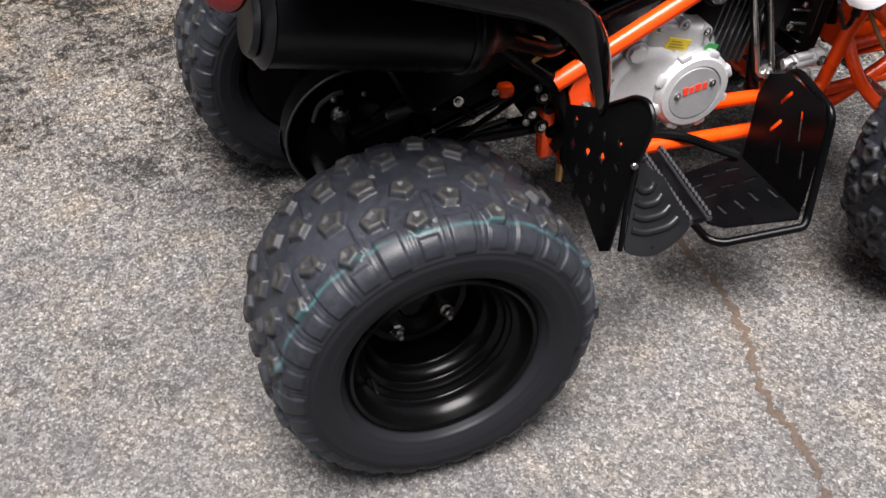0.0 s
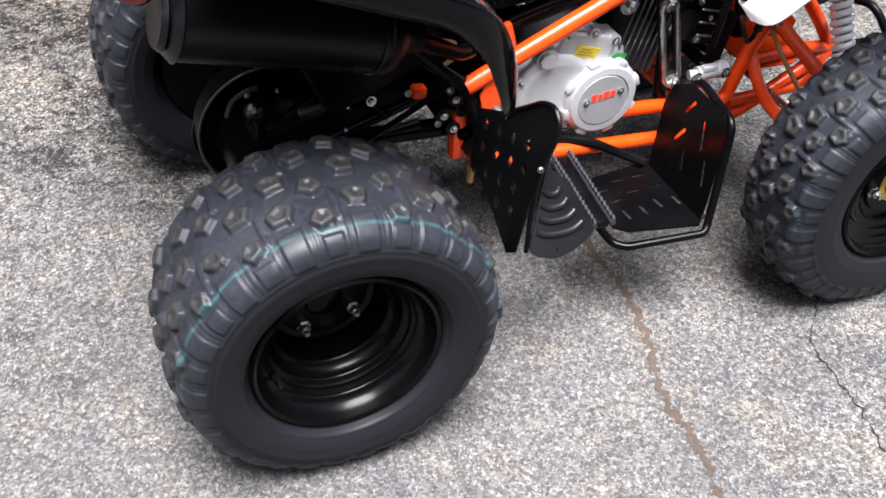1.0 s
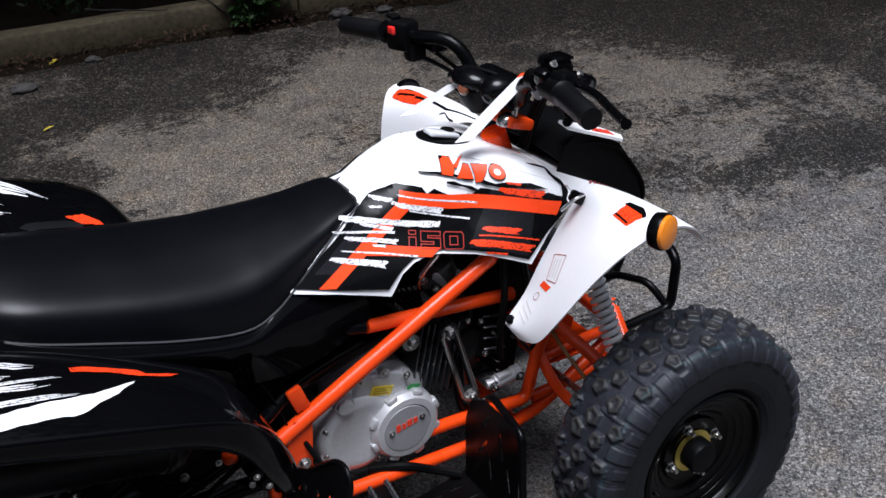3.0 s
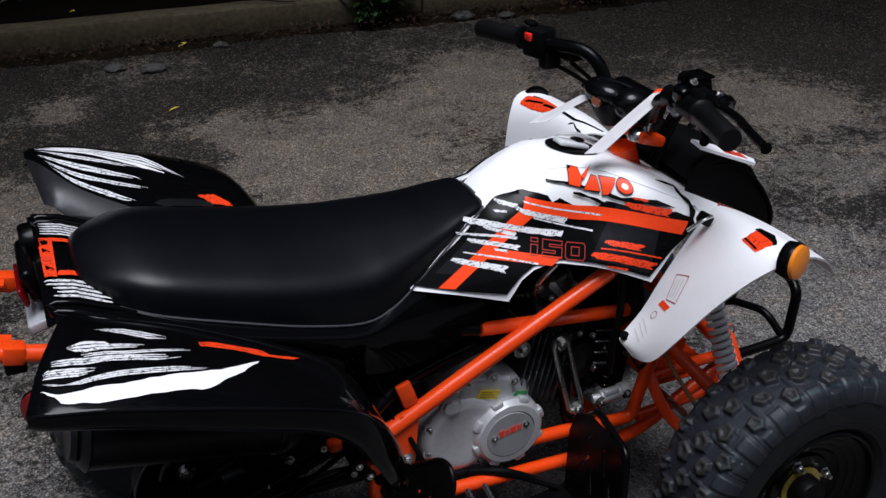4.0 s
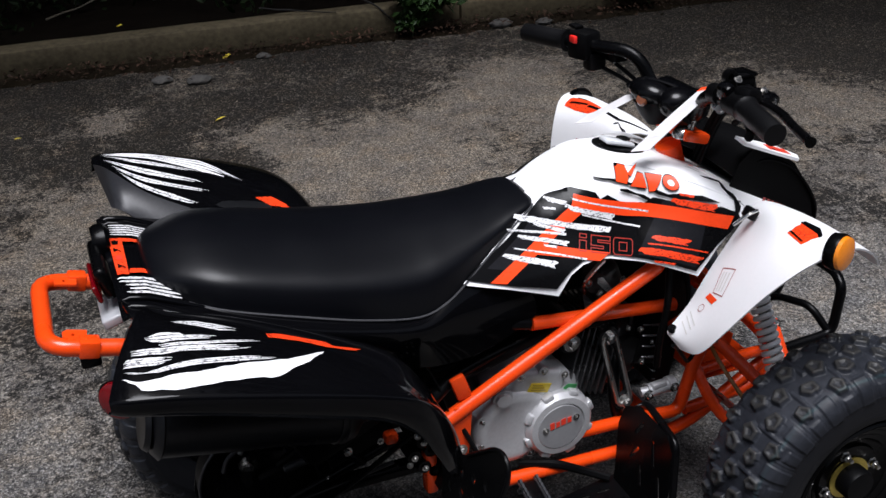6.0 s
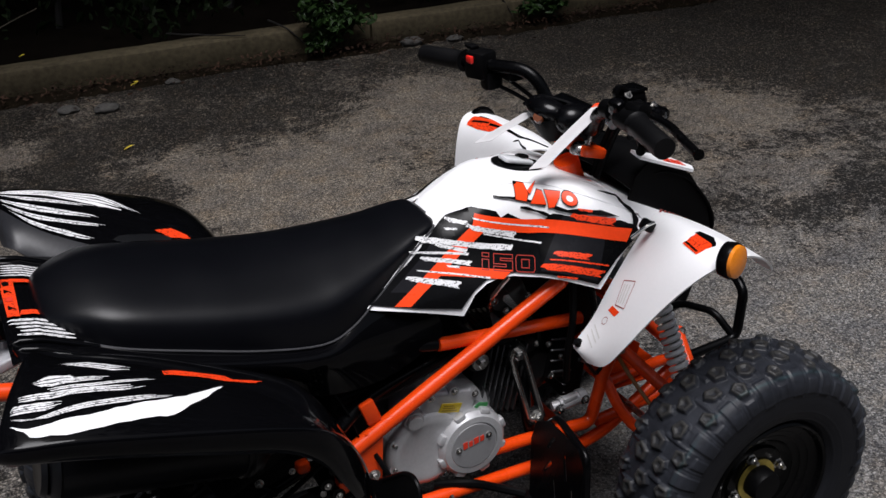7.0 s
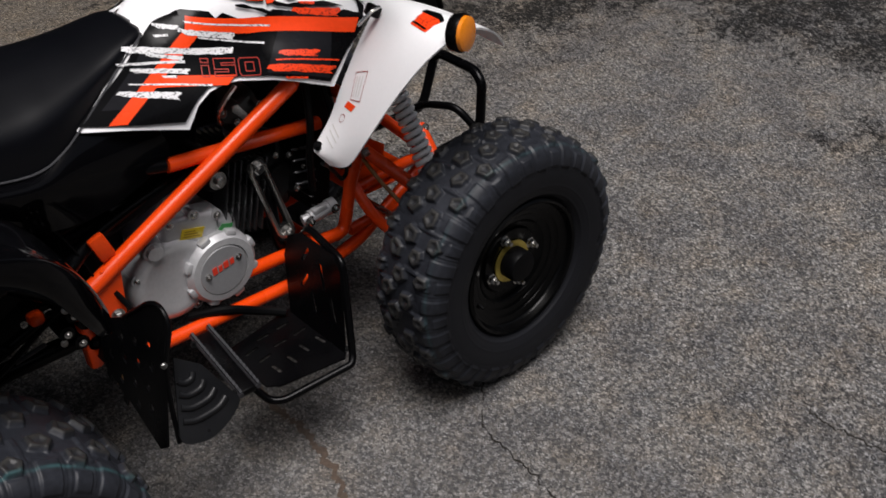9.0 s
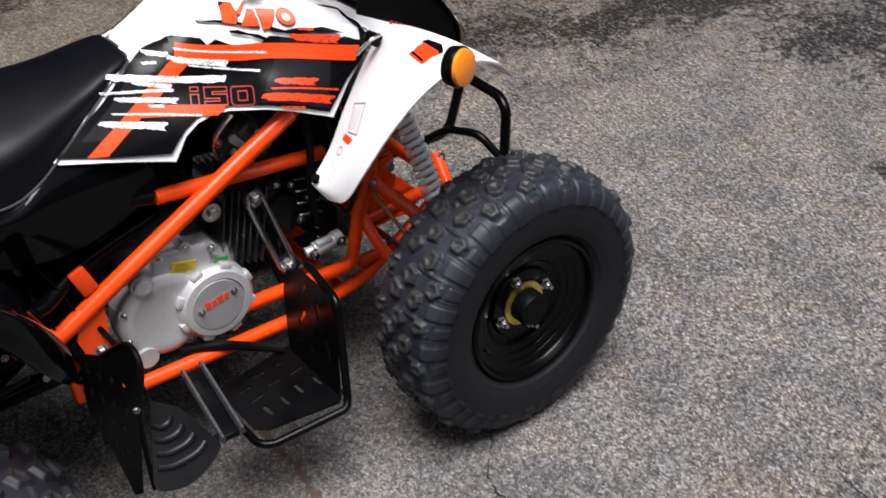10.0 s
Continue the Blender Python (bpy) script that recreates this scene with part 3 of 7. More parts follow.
    rim = [(lip - 0.006, hw * 0.8), (lip - 0.006, hw * 0.72), (lip - 0.020, hw * 0.66), (lip - 0.030, 0.02), (lip - 0.030, -hw * 0.5), (lip - 0.006, -hw * 0.66), (lip + 0.001, y0 + 0.006), (lip + 0.003, y0 - 0.004),
           (lip - 0.001, y0 - 0.008), (lip - 0.006, y0 - 0.005), (lip - 0.0085, y0 + 0.006)]
    step = min((d - y0 - 0.02) / 3, 0.024)
    drop = 0.0145
    r, y = lip - 0.010, y0 + 0.010
    for k in range(3):
        rim += [(r, y), (r - drop * 0.28, y + step * 0.40), (r - drop * 0.62, y + step * 0.62), (r - drop * 0.90, y + step * 0.72), (r - drop * 1.06, y + step * 0.82), (r - drop * 1.08, y + step * 0.92), (r - drop, y + step)]
        r, y = r - drop, y + step
    rim += [(r - 0.006, d - 0.004), (r - 0.016, d), (0.074, d), (0.070, d - 0.006), (0.030, d - 0.006), (0.029, d + 0.02), (0.001, d + 0.02)]
    wheel = part(name, lathe(rim, 64), RIM, quad, label)
    wheel.location = at
    rubber = new("tyre", tyre)
    rubber.parent = wheel
    rubber["label"] = "knobbly black rubber tyre with a teal chalk line"
    for k in range(4):
        a = radians(bolt_angle + 90 * k)
        bm = bmesh.new()
        lathe([(0.012, 0), (0.012, -0.002), (0.0088, -0.002), (0.0088, -0.010), (0.007, -0.0125)], 6, bm=bm)
        lathe([(0.0045, -0.012), (0.0045, -0.021), (0.003, -0.022)], 8, bm=bm)
        nut = part("wheel_nut", bm, STEEL, wheel, smooth=30)
        nut.location = (0.058 * math.cos(a), d - 0.006, 0.058 * math.sin(a))
    if cap:
        part("hub_flange", lathe([(0.046, d - 0.008), (0.046, d - 0.0105), (0.03, d - 0.0105), (0.03, d - 0.008)], 32), ZINC, wheel, "yellow zinc hub flange")
        part("hub_cap", lathe([(0.034, d - 0.008), (0.034, d - 0.036), (0.031, d - 0.042), (0.012, d - 0.044), (0.0005, d - 0.044)], 32), MATTE, wheel, "black rubber hub cap")
    else:
        part("hub_centre", lathe([(0.030, d + 0.0), (0.030, d - 0.010), (0.025, d - 0.014), (0.0005, d - 0.014)], 32), RIM, wheel)
    valve = part("valve_stem", tube([(0, 0, 0), (0, -0.012, -0.002), (0, -0.026, -0.006)], [0.004, 0.004, 0.003], 8), MATTE, wheel)
    a = radians(205)
    valve.location = ((lip - 0.034) * math.cos(a), y0 + 0.035, (lip - 0.034) * math.sin(a))
    return wheel


REAR, FRONT = (0.012, -0.407, 0.248), (1.090, -0.402, 0.268)
rear_rows = [(-0.086, 0.0175, 0.0, 0), (-0.052, 0.0195, 0.5, 0), (-0.0175, 0.0195, 0.0, 0), (0.0175, 0.0195, 0.5, 0), (0.052, 0.0195, 0.0, 0), (0.086, 0.0175, 0.5, 0)]
front_rows = [(-0.054, 0.0155, 0.0, -0.22), (-0.027, 0.0185, 0.5, -0.1), (0.0, 0.0185, 0.0, 0.0), (0.027, 0.0185, 0.5, 0.1), (0.054, 0.0155, 0.0, 0.22)]
rw = make_wheel("rear_wheel", REAR, 0.246, 0.256, 0.142, 0.026, 57, rear_rows, 15, "wide rear wheel with a deep black rim", False)
fw = make_wheel("front_wheel", FRONT, 0.267, 0.176, 0.146, -0.030, 17, front_rows, 20, "front wheel with a black rim and yellow hub", True)
copy_thing(rw, pose(REAR[0] + 0.030, -REAR[1] + 0.018, REAR[2], 0, 40, 180))
copy_thing(fw, pose(FRONT[0], -FRONT[1], FRONT[2], 0, 25, 180))


# frame tubes
def frame_tube(points, r=0.0135, name="frame_tube", mat=None, bend=0.04, label=""):
    return part(name, tube(rounded(points, bend), r, 14), mat or ORANGE, quad, label)


def both(points, r=0.0135, name="frame_tube", mat=None, bend=0.04, label=""):
    frame_tube(points, r, name, mat, bend, label)
    frame_tube([(x, -y, z) for x, y, z in points], r, name, mat, bend, label)


both([(0.335, -0.155, 0.428), (0.82, -0.15, 0.662)], 0.0155)
both([(0.556, -0.135, 0.595), (0.885, -0.120, 0.544)], 0.0135)
both([(0.40, -0.15, 0.262), (0.64, -0.15, 0.246), (0.80, -0.14, 0.228), (0.95, -0.12, 0.235), (1.17, -0.10, 0.335)], 0.0135)
both([(0.66, -0.14, 0.312), (0.80, -0.135, 0.298), (0.905, -0.135, 0.286), (0.940, -0.13, 0.395), (0.975, -0.125, 0.450), (1.01, -0.12, 0.585)], 0.0135, bend=0.022)
both([(0.335, -0.15, 0.43), (0.375, -0.14, 0.34), (0.385, -0.13, 0.25)], 0.014, mat=BLACK)
both([(0.82, -0.15, 0.662), (0.90, -0.10, 0.72), (0.95, -0.04, 0.80)], 0.0145)
both([(0.335, -0.15, 0.43), (0.10, -0.13, 0.62), (-0.06, -0.12, 0.72)], 0.0135, mat=BLACK)
both([(0.55, -0.14, 0.60), (0.30, -0.13, 0.66), (0.05, -0.12, 0.72)], 0.0125, mat=BLACK)
frame_tube([(1.01, -0.11, 0.53), (1.01, 0.11, 0.53)])
frame_tube([(0.885, -0.12, 0.225), (0.885, 0.12, 0.225)])
frame_tube([(0.385, -0.13, 0.25), (0.385, 0.13, 0.25)])
both([(0.945, -0.12, 0.36), (1.10, -0.11, 0.36), (1.17, -0.10, 0.345)], 0.0125)
both([(1.01, -0.11, 0.53), (1.13, -0.10, 0.40), (1.17, -0.10, 0.345)], 0.0125)
both([(0.93, -0.12, 0.27), (1.12, -0.11, 0.27), (1.17, -0.10, 0.345)], 0.0125)
part("steering_head", tube([(0.93, 0, 0.84), (0.975, 0, 0.70)], 0.026, 18), ORANGE, quad, "orange steering stem clamp")
# tail hoop
part("grab_bar", tube(rounded([(-0.05, -0.12, 0.71), (-0.275, -0.12, 0.768), (-0.275, 0.12, 0.768), (-0.05, 0.12, 0.71)], 0.045), 0.0145, 14), ORANGE, quad, "orange tubular grab bar behind the seat")
for s in (-1, 1):
    m = frame_of((-0.232, s * 0.098, 0.766), (1, 0, -0.25), (0, 1, 0))
    part("grab_bar_tab", plate([(-0.018, -0.016), (0.018, -0.016), (0.020, 0.014), (-0.010, 0.016), (-0.018, 0.008)], [slot(-0.002, -0.002, 0.006, 0.010)], 0.004, m), ORANGE, quad, "pierced orange tab")
    part("bar_sleeve", block((-0.213, s * 0.12, 0.754), (0.032, 0.031, 0.030), 0.004, Euler((0, radians(14), 0)).to_matrix()), ORANGE, quad)
    if s < 0:
        part("bar_clamp", block((-0.215, s * 0.115, 0.730), (0.032, 0.026, 0.022), 0.004), BLACK, quad)

# gusset plates at the foot of the main tube
for s in (-1, 1):
    m = frame_of((0.335, s * 0.158, 0.44), (1, 0, 0), (0, 0, 1))
    part("gusset_plate", plate([(0.025, -0.03), (0.038, -0.085), (0.072, -0.095), (0.078, -0.04), (0.085, 0.03), (0.05, 0.03)], [], 0.005, m), ORANGE, quad)
    bolt((0.392, s * 0.165, 0.375), (0, s, 0), 0.009, 0.008, quad)
    part("frame_tab", block((0.402, s * 0.15, 0.508), (0.030, 0.014, 0.052), 0.005, Euler((0, radians(-18), 0)).to_matrix()), ORANGE, quad)

# bumper of bent black tube
part("bumper_hoop", tube(rounded([(1.17, -0.10, 0.335), (1.335, -0.10, 0.340), (1.345, -0.10, 0.455), (1.352, -0.07, 0.475), (1.375, 0.07, 0.465), (1.38, 0.10, 0.445), (1.335, 0.10, 0.330), (1.17, 0.10, 0.335)], 0.03), 0.0115, 12), BLACK, quad, "bent black tube front bumper")
part("bumper_brace", tube(rounded([(1.23, 0.10, 0.33), (1.30, 0.06, 0.365), (1.30, -0.06, 0.40), (1.325, -0.10, 0.345)], 0.03), 0.009, 12), BLACK, quad)
part("bumper_stay", tube([(1.01, -0.10, 0.50), (1.24, 0.09, 0.335)], 0.009, 12), BLACK, quad)


# front suspension
def shock(top, bottom, r, coils, wire, spring_mat, body_mat):
    a, b = Vector(top), Vector(bottom)
    d = (b - a)
    n = d.normalized()
    u = n.orthogonal().normalized()
    v = n.cross(u)
    part("shock_body", tube([a, a + d * 0.5, a + d * 0.5, b], [r * 0.55, r * 0.55, r * 0.38, r * 0.38], 16), body_mat, quad)
    pts = []
    turns = coils * 14
    for k in range(turns + 1):
        t = 0.07 + 0.86 * k / turns
        ang = 2 * math.pi * k / 14
        pts.append(a + d * t + r * (math.cos(ang) * u + math.sin(ang) * v))
    part("coil_spring", tube(pts, wire, 8), spring_mat, quad, "pale grey coil spring")
    for t in (0.03, 0.96):
        part("spring_collar", tube([a + d * (t - 0.012), a + d * (t + 0.012)], r * 1.12, 18), body_mat, quad)
    for q in (a, b):
        part("shock_eye", tube([q - Vector((0.014, 0, 0)), q + Vector((0.014, 0, 0))], 0.014, 14), body_mat, quad)
        bolt(q + Vector((0.016, 0, 0)), (1, 0, 0), 0.007, 0.006, quad)


for s in (-1, 1):
    shock((1.026, s * 0.178, 0.612), (1.032, s * 0.305, 0.375), 0.0165, 16, 0.0056, SPRING, STEEL)
    part("upper_arm", tube([(0.972, s * 0.14, 0.455), (1.06, s * 0.31, 0.335)], 0.0135, 12), ORANGE, quad)
    part("upper_arm", tube([(1.14, s * 0.12, 0.435), (1.075, s * 0.31, 0.335)], 0.0135, 12), ORANGE, quad)
    part("lower_arm", tube(glide([(0.945, s * 0.13, 0.380), (0.965, s * 0.20, 0.300), (1.06, s * 0.32, 0.215)]), 0.012, 12), ORANGE, quad)
    part("lower_arm", tube([(1.14, s * 0.12, 0.272), (1.08, s * 0.32, 0.20)], 0.0115, 12), ORANGE, quad)
    part("shock_mount", block((1.005, s * 0.285, 0.372), (0.05, 0.045, 0.018), 0.004, Euler((radians(s * 18), 0, 0)).to_matrix()), ORANGE, quad)
    part("steering_knuckle", block((1.078, s * 0.325, 0.268), (0.045, 0.035, 0.16), 0.01), BLACK, quad)
    part("stub_axle", tube([(1.085, s * 0.31, 0.266), (1.085, s * 0.44, 0.266)], 0.014, 14), STEEL, quad)
    part("tie_rod", tube([(1.00, s * 0.05, 0.30), (1.03, s * 0.31, 0.268)], 0.0075, 10), STEEL, quad)
    part("shock_tower", plate([(-0.03, 0), (0.03, 0), (0.02, 0.075), (-0.015, 0.08)], [], 0.006, frame_of((1.022, s * 0.150, 0.54), (1, 0, 0), (0, 0, 1))), ORANGE, quad)
    part("arm_bracket", plate([(-0.050, -0.015), (0.03, -0.012), (0.035, 0.012), (0.0, 0.040), (-0.03, 0.050)], [], 0.006, frame_of((1.0, s * 0.122, 0.425), (1, 0, 0), (0, 0, 1))), ORANGE, quad)
    bolt((0.968, s * 0.152, 0.455), (0, s, 0), 0.008, 0.007, quad)
    bolt((1.14, s * 0.135, 0.435), (0, s, 0), 0.008, 0.007, quad)
    part("brake_hose", tube(glide([(0.965, s * 0.145, 0.44), (0.975, s * 0.17, 0.405), (0.99, s * 0.23, 0.355), (1.03, s * 0.30, 0.27)]), 0.0045, 8), TAN, quad, "amber brake hose")
part("relay_box", block((0.905, 0.03, 0.530), (0.13, 0.13, 0.20), 0.012, Euler((0, radians(-20), 0)).to_matrix()), MATTE, quad, "black electrics box behind the frame")
part("steering_column", tube([(0.965, 0, 0.74), (1.02, 0, 0.30)], 0.013, 14), BLACK, quad)
part("skid_plate", plate([(0.0, -0.12), (0.09, -0.13), (0.15, -0.10), (0.15, 0.10), (0.09, 0.13), (0.0, 0.12)], [], 0.004, frame_of((0.965, 0, 0.335), (1, 0, 0.05), (0, 1, 0))), ORANGE, quad)


# rear axle, swingarm, chain
part("rear_axle", tube([(0, -0.40, 0.252), (0, 0.40, 0.252)], 0.016, 16), BLACK, quad)
part("axle_carrier", tube([(0, -0.075, 0.252), (0, 0.09, 0.252)], 0.045, 24), BLACK, quad)
part("sprocket", lathe([(0.075, -0.105), (0.085, -0.112), (0.03, -0.112), (0.03, -0.105)], 36, (0, 0, 0.252)), BLACK, quad)
part("brake_disc", lathe([(0.085, 0.09), (0.085, 0.094), (0.045, 0.094), (0.045, 0.09)], 40, (0, 0, 0.252)), BLACK, quad, "black rear brake disc")
part("disc_guard", lathe([(0.128, 0.055), (0.132, 0.055), (0.132, 0.10), (0.06, 0.102), (0.06, 0.098), (0.128, 0.096)], 48, (0.052, 0, 0.264), close=True), MATTE, quad, "round guard over the rear brake disc")
part("guard_edge", tube([(0.052 + 0.131 * math.cos(a), 0.055, 0.264 + 0.131 * math.sin(a)) for a in (2 * math.pi * k / 48 for k in range(49))], 0.003, 6), SATIN, quad, "worn grey edge of the disc guard")
part("brake_caliper", block((0.055, 0.075, 0.315), (0.075, 0.05, 0.055), 0.01, Euler((0, radians(30), 0)).to_matrix()), BLACK, quad)
bolt((0.022, 0.052, 0.310), (-0.2, -1, 0.2), 0.013, 0.014, quad)
bolt((0.022, 0.052, 0.276), (0, -1, 0), 0.009, 0.01, quad)
for s in (-1, 1):
    part("swingarm", tube([(0.02, s * 0.05, 0.262), (0.20, s * 0.07, 0.30), (0.39, s * 0.08, 0.30)], 0.018, 14), BLACK, quad)
    part("swingarm_brace", tube([(0.08, s * 0.055, 0.285), (0.30, s * 0.075, 0.375)], 0.011, 10), BLACK, quad)
part("swingarm_bridge", tube([(0.16, -0.07, 0.295), (0.16, 0.07, 0.295)], 0.014, 12), BLACK, quad)
part("rear_brake_hose", tube(glide([(0.05, -0.12, 0.36), (0.0, -0.19, 0.37), (0.14, -0.15, 0.345), (0.30, -0.12, 0.40), (0.36, -0.14, 0.44)]), 0.0055, 8), BLACK, quad)
# bright metal round the axle: caliper hanger, its bolts and the caliper bridge
part("caliper_hanger", tube(glide([(0.070, -0.070, 0.372), (0.100, -0.072, 0.378), (0.150, -0.070, 0.382)]), [0.004] + [0.0075] * 11 + [0.005], 10), SATIN, quad, "worn grey caliper hanger")
part("hanger_stay", tube([(0.150, -0.070, 0.382), (0.195, -0.086, 0.372), (0.222, -0.088, 0.350)], 0.008, 10), BLACK, quad)
bolt((0.191, -0.092, 0.388), (0, -1, 0.2), 0.006, 0.008, quad)
# a paler strip stands in for the highlight along the swingarm tube
part("swingarm_highlight", tube([(0.222, -0.088, 0.322), (0.280, -0.092, 0.334)], 0.0045, 8), SATIN, quad, "grey strip as the highlight on the swingarm")
part("caliper_bridge", tube(glide([(-0.028, 0.050, 0.310), (-0.016, 0.050, 0.338), (0.010, 0.050, 0.355), (0.030, 0.050, 0.358)]), 0.0045, 8), SATIN, quad, "worn grey caliper bridge")
# small bolts added for scattered glints
for q, r in (((0.058, 0.018, 0.367), 0.005), ((0.010, 0.044, 0.350), 0.006), ((0.255, -0.098, 0.395), 0.006), ((0.150, -0.080, 0.330), 0.005), ((0.300, -0.130, 0.345), 0.006), ((0.318, -0.132, 0.410), 0.007)):
    bolt(q, (0, -1, 0.3), r * 0.7, 0.006, quad)
part("chain_guard", block((0.19, 0.11, 0.36), (0.34, 0.02, 0.03), 0.006, Euler((0, radians(-8), 0)).to_matrix()), BLACK, quad)
part("shock_body", tube([(0.17, 0.0, 0.33), (0.30, 0.0, 0.56)], 0.016, 14), STEEL, quad)
pts = []
for k in range(141):
    t, a = k / 140, 2 * math.pi * k / 14
    pts.append(Vector((0.18 + 0.11 * t, 0, 0.35 + 0.19 * t)) + 0.028 * (math.cos(a) * Vector((0.87, 0, -0.5)) + math.sin(a) * Vector((0, 1, 0))))
part("coil_spring", tube(pts, 0.006, 8), BLACK, quad)
# plain black parts, added to fill the dark gaps round the engine
part("air_box", block((0.20, 0.0, 0.475), (0.24, 0.20, 0.13), 0.02, Euler((0, radians(-25), 0)).to_matrix()), MATTE, quad, "black air box under the seat")
part("battery_box", block((0.455, 0.005, 0.600), (0.26, 0.21, 0.14), 0.018, Euler((0, radians(-6), 0)).to_matrix(), seg=3), MATTE, quad, "black battery box under the tank")
part("air_filter_box", block((0.600, 0.035, 0.605), (0.15, 0.17, 0.12), 0.018, Euler((0, radians(14), 0)).to_matrix(), seg=3), MATTE, quad, "black air filter box beside the carburettor")
part("starter_motor", block((0.405, 0.015, 0.455), (0.13, 0.21, 0.13), 0.02, seg=3), MATTE, quad, "black starter housing behind the engine")
guard_rows = [[(x, float(y), z) for y in np.linspace(-0.155, 0.155, 7)] for x, z in ((0.300, 0.640), (0.345, 0.560), (0.372, 0.480), (0.385, 0.400), (0.372, 0.330), (0.350, 0.285))]
part("inner_mudguard", thicken(loft(fine_rows(guard_rows, 3)), 0.003), MATTE, quad, "black inner mudguard behind the engine", 50)
# black filler added to keep the gap under the fender dark
part("swingarm_filler", block((0.245, 0.025, 0.318), (0.150, 0.012, 0.088), 0.005, Euler((0, radians(-10), 0)).to_matrix()), MATTE, quad, "black filler plate added inside the swingarm")
part("linkage_block", block((0.230, -0.075, 0.430), (0.028, 0.026, 0.024), 0.008), ORANGE, quad)
part("linkage_block", block((0.280, -0.083, 0.387), (0.028, 0.026, 0.024), 0.008), ORANGE, quad)
part("pivot_bracket", block((0.345, -0.115, 0.320), (0.026, 0.03, 0.125), 0.008), ORANGE, quad)
part("tow_hook", tube(rounded([(-0.06, -0.10, 0.20), (-0.13, -0.10, 0.215), (-0.13, -0.06, 0.215), (-0.06, -0.06, 0.20)], 0.02), 0.007, 10), BLACK, quad)
for x, z in ((0.31, 0.36), (0.33, 0.33), (0.355, 0.40), (0.345, 0.365), (0.33, 0.39), (0.352, 0.315)):
    part("linkage_bush", tube([(x, -0.13, z), (x, -0.06, z)], 0.014, 12), BLACK, quad)
    bolt((x, -0.132, z), (0, -1, 0), 0.0045, 0.005, quad, BLACK if x > 0.34 else None)
part("drain_fitting", tube([(0.378, -0.12, 0.235), (0.375, -0.125, 0.20)], [0.008, 0.006], 10), BRASS, quad, "tarnished brass fitting")

# muffler and its pipe
ma, mb = Vector((-0.15, -0.235, 0.665)), Vector((0.17, -0.225, 0.585))
md = mb - ma
part("muffler", tube([ma - md * 0.02, ma, ma + md * 0.03, ma + md * 0.04, ma + md * 0.93, ma + md * 0.94, mb, mb + md * 0.05, mb + md * 0.15], [0.030, 0.050, 0.060, 0.057, 0.057, 0.060, 0.052, 0.030, 0.020], 28), HEATBLACK, quad, "matt black cylindrical exhaust muffler")
part("muffler_cap", tube([ma - md * 0.045, ma - md * 0.02], [0.040, 0.046], 24), HEATBLACK, quad)
part("exhaust_pipe", tube(glide([mb + md * 0.1, (0.27, -0.19, 0.53), (0.33, -0.16, 0.50), (0.42, -0.12, 0.52), (0.60, -0.10, 0.545), (0.75, -0.07, 0.52), (0.80, -0.04, 0.45)]), 0.014, 12), BLACK, quad)
part("pipe_clamp", tube(glide([(0.275, -0.18, 0.535), (0.298, -0.175, 0.525), (0.300, -0.172, 0.500), (0.285, -0.17, 0.488)]), 0.005, 8), BRASS, quad)
part("muffler_seam", tube([ma + md * 0.90, ma + md * 0.915], 0.0595, 28), GREYP, quad, "pressed seam round the muffler")
part("muffler_bracket", block((0.0, -0.20, 0.70), (0.03, 0.008, 0.07), 0.002), BLACK, quad)


# engine
def tilted(deg):
    return Euler((0, radians(deg), 0)).to_matrix()


crank = block((0.575, -0.02, 0.372), (0.215, 0.18, 0.145), 0.03, tilted(10), seg=3)
block((0.50, -0.02, 0.36), (0.09, 0.17, 0.15), 0.03, tilted(0), crank, 3)
engine = part("engine", crank, ALU, quad, "silver cast aluminium engine block")
# right-hand clutch cover: two merged round bosses and a flange
cover = lathe([(0.086, -0.095), (0.086, -0.126), (0.080, -0.136), (0.066, -0.141), (0.058, -0.1385), (0.0005, -0.1385)], 48, (0.520, 0, 0.366))
lathe([(0.078, -0.095), (0.078, -0.128), (0.070, -0.137), (0.0005, -0.137)], 40, (0.612, 0, 0.350), bm=cover)
block((0.575, -0.108, 0.445), (0.12, 0.05, 0.07), 0.012, tilted(12), cover, 3)
block((0.55, -0.105, 0.33), (0.14, 0.05, 0.07), 0.02, tilted(12), cover, 3)
part("clutch_cover", cover, ALU, engine)
ring = lathe([(0.074, -0.132), (0.074, -0.143), (0.065, -0.1535), (0.0525, -0.1545), (0.052, -0.150), (0.0005, -0.150)], 48, (0.614, 0, 0.351))
part("cover_ring", ring, ALU, engine)
part("cover_disc", lathe([(0.0505, -0.149), (0.0505, -0.1545), (0.0495, -0.1555), (0.0005, -0.1555)], 48, (0.612, 0, 0.351)), material("grey_cover_enamel", (0.34, 0.34, 0.35), 0.45, metal=0.4, vary=0.08, bump=0.2, bump_scale=900), engine, "round grey cover plate")
for k in range(8):
    a = radians(20 + 45 * k)
    part("cover_rib", block((0.614 + 0.071 * math.cos(a), -0.140, 0.351 + 0.071 * math.sin(a)), (0.016, 0.020, 0.024), 0.005, tilted(-math.degrees(a))), ALU, engine)
for x, z in ((0.578, 0.352), (0.646, 0.366)):
    bolt((x, -0.1555, z), (0, -1, 0), 0.0045, 0.003, engine, name="cover_screw")
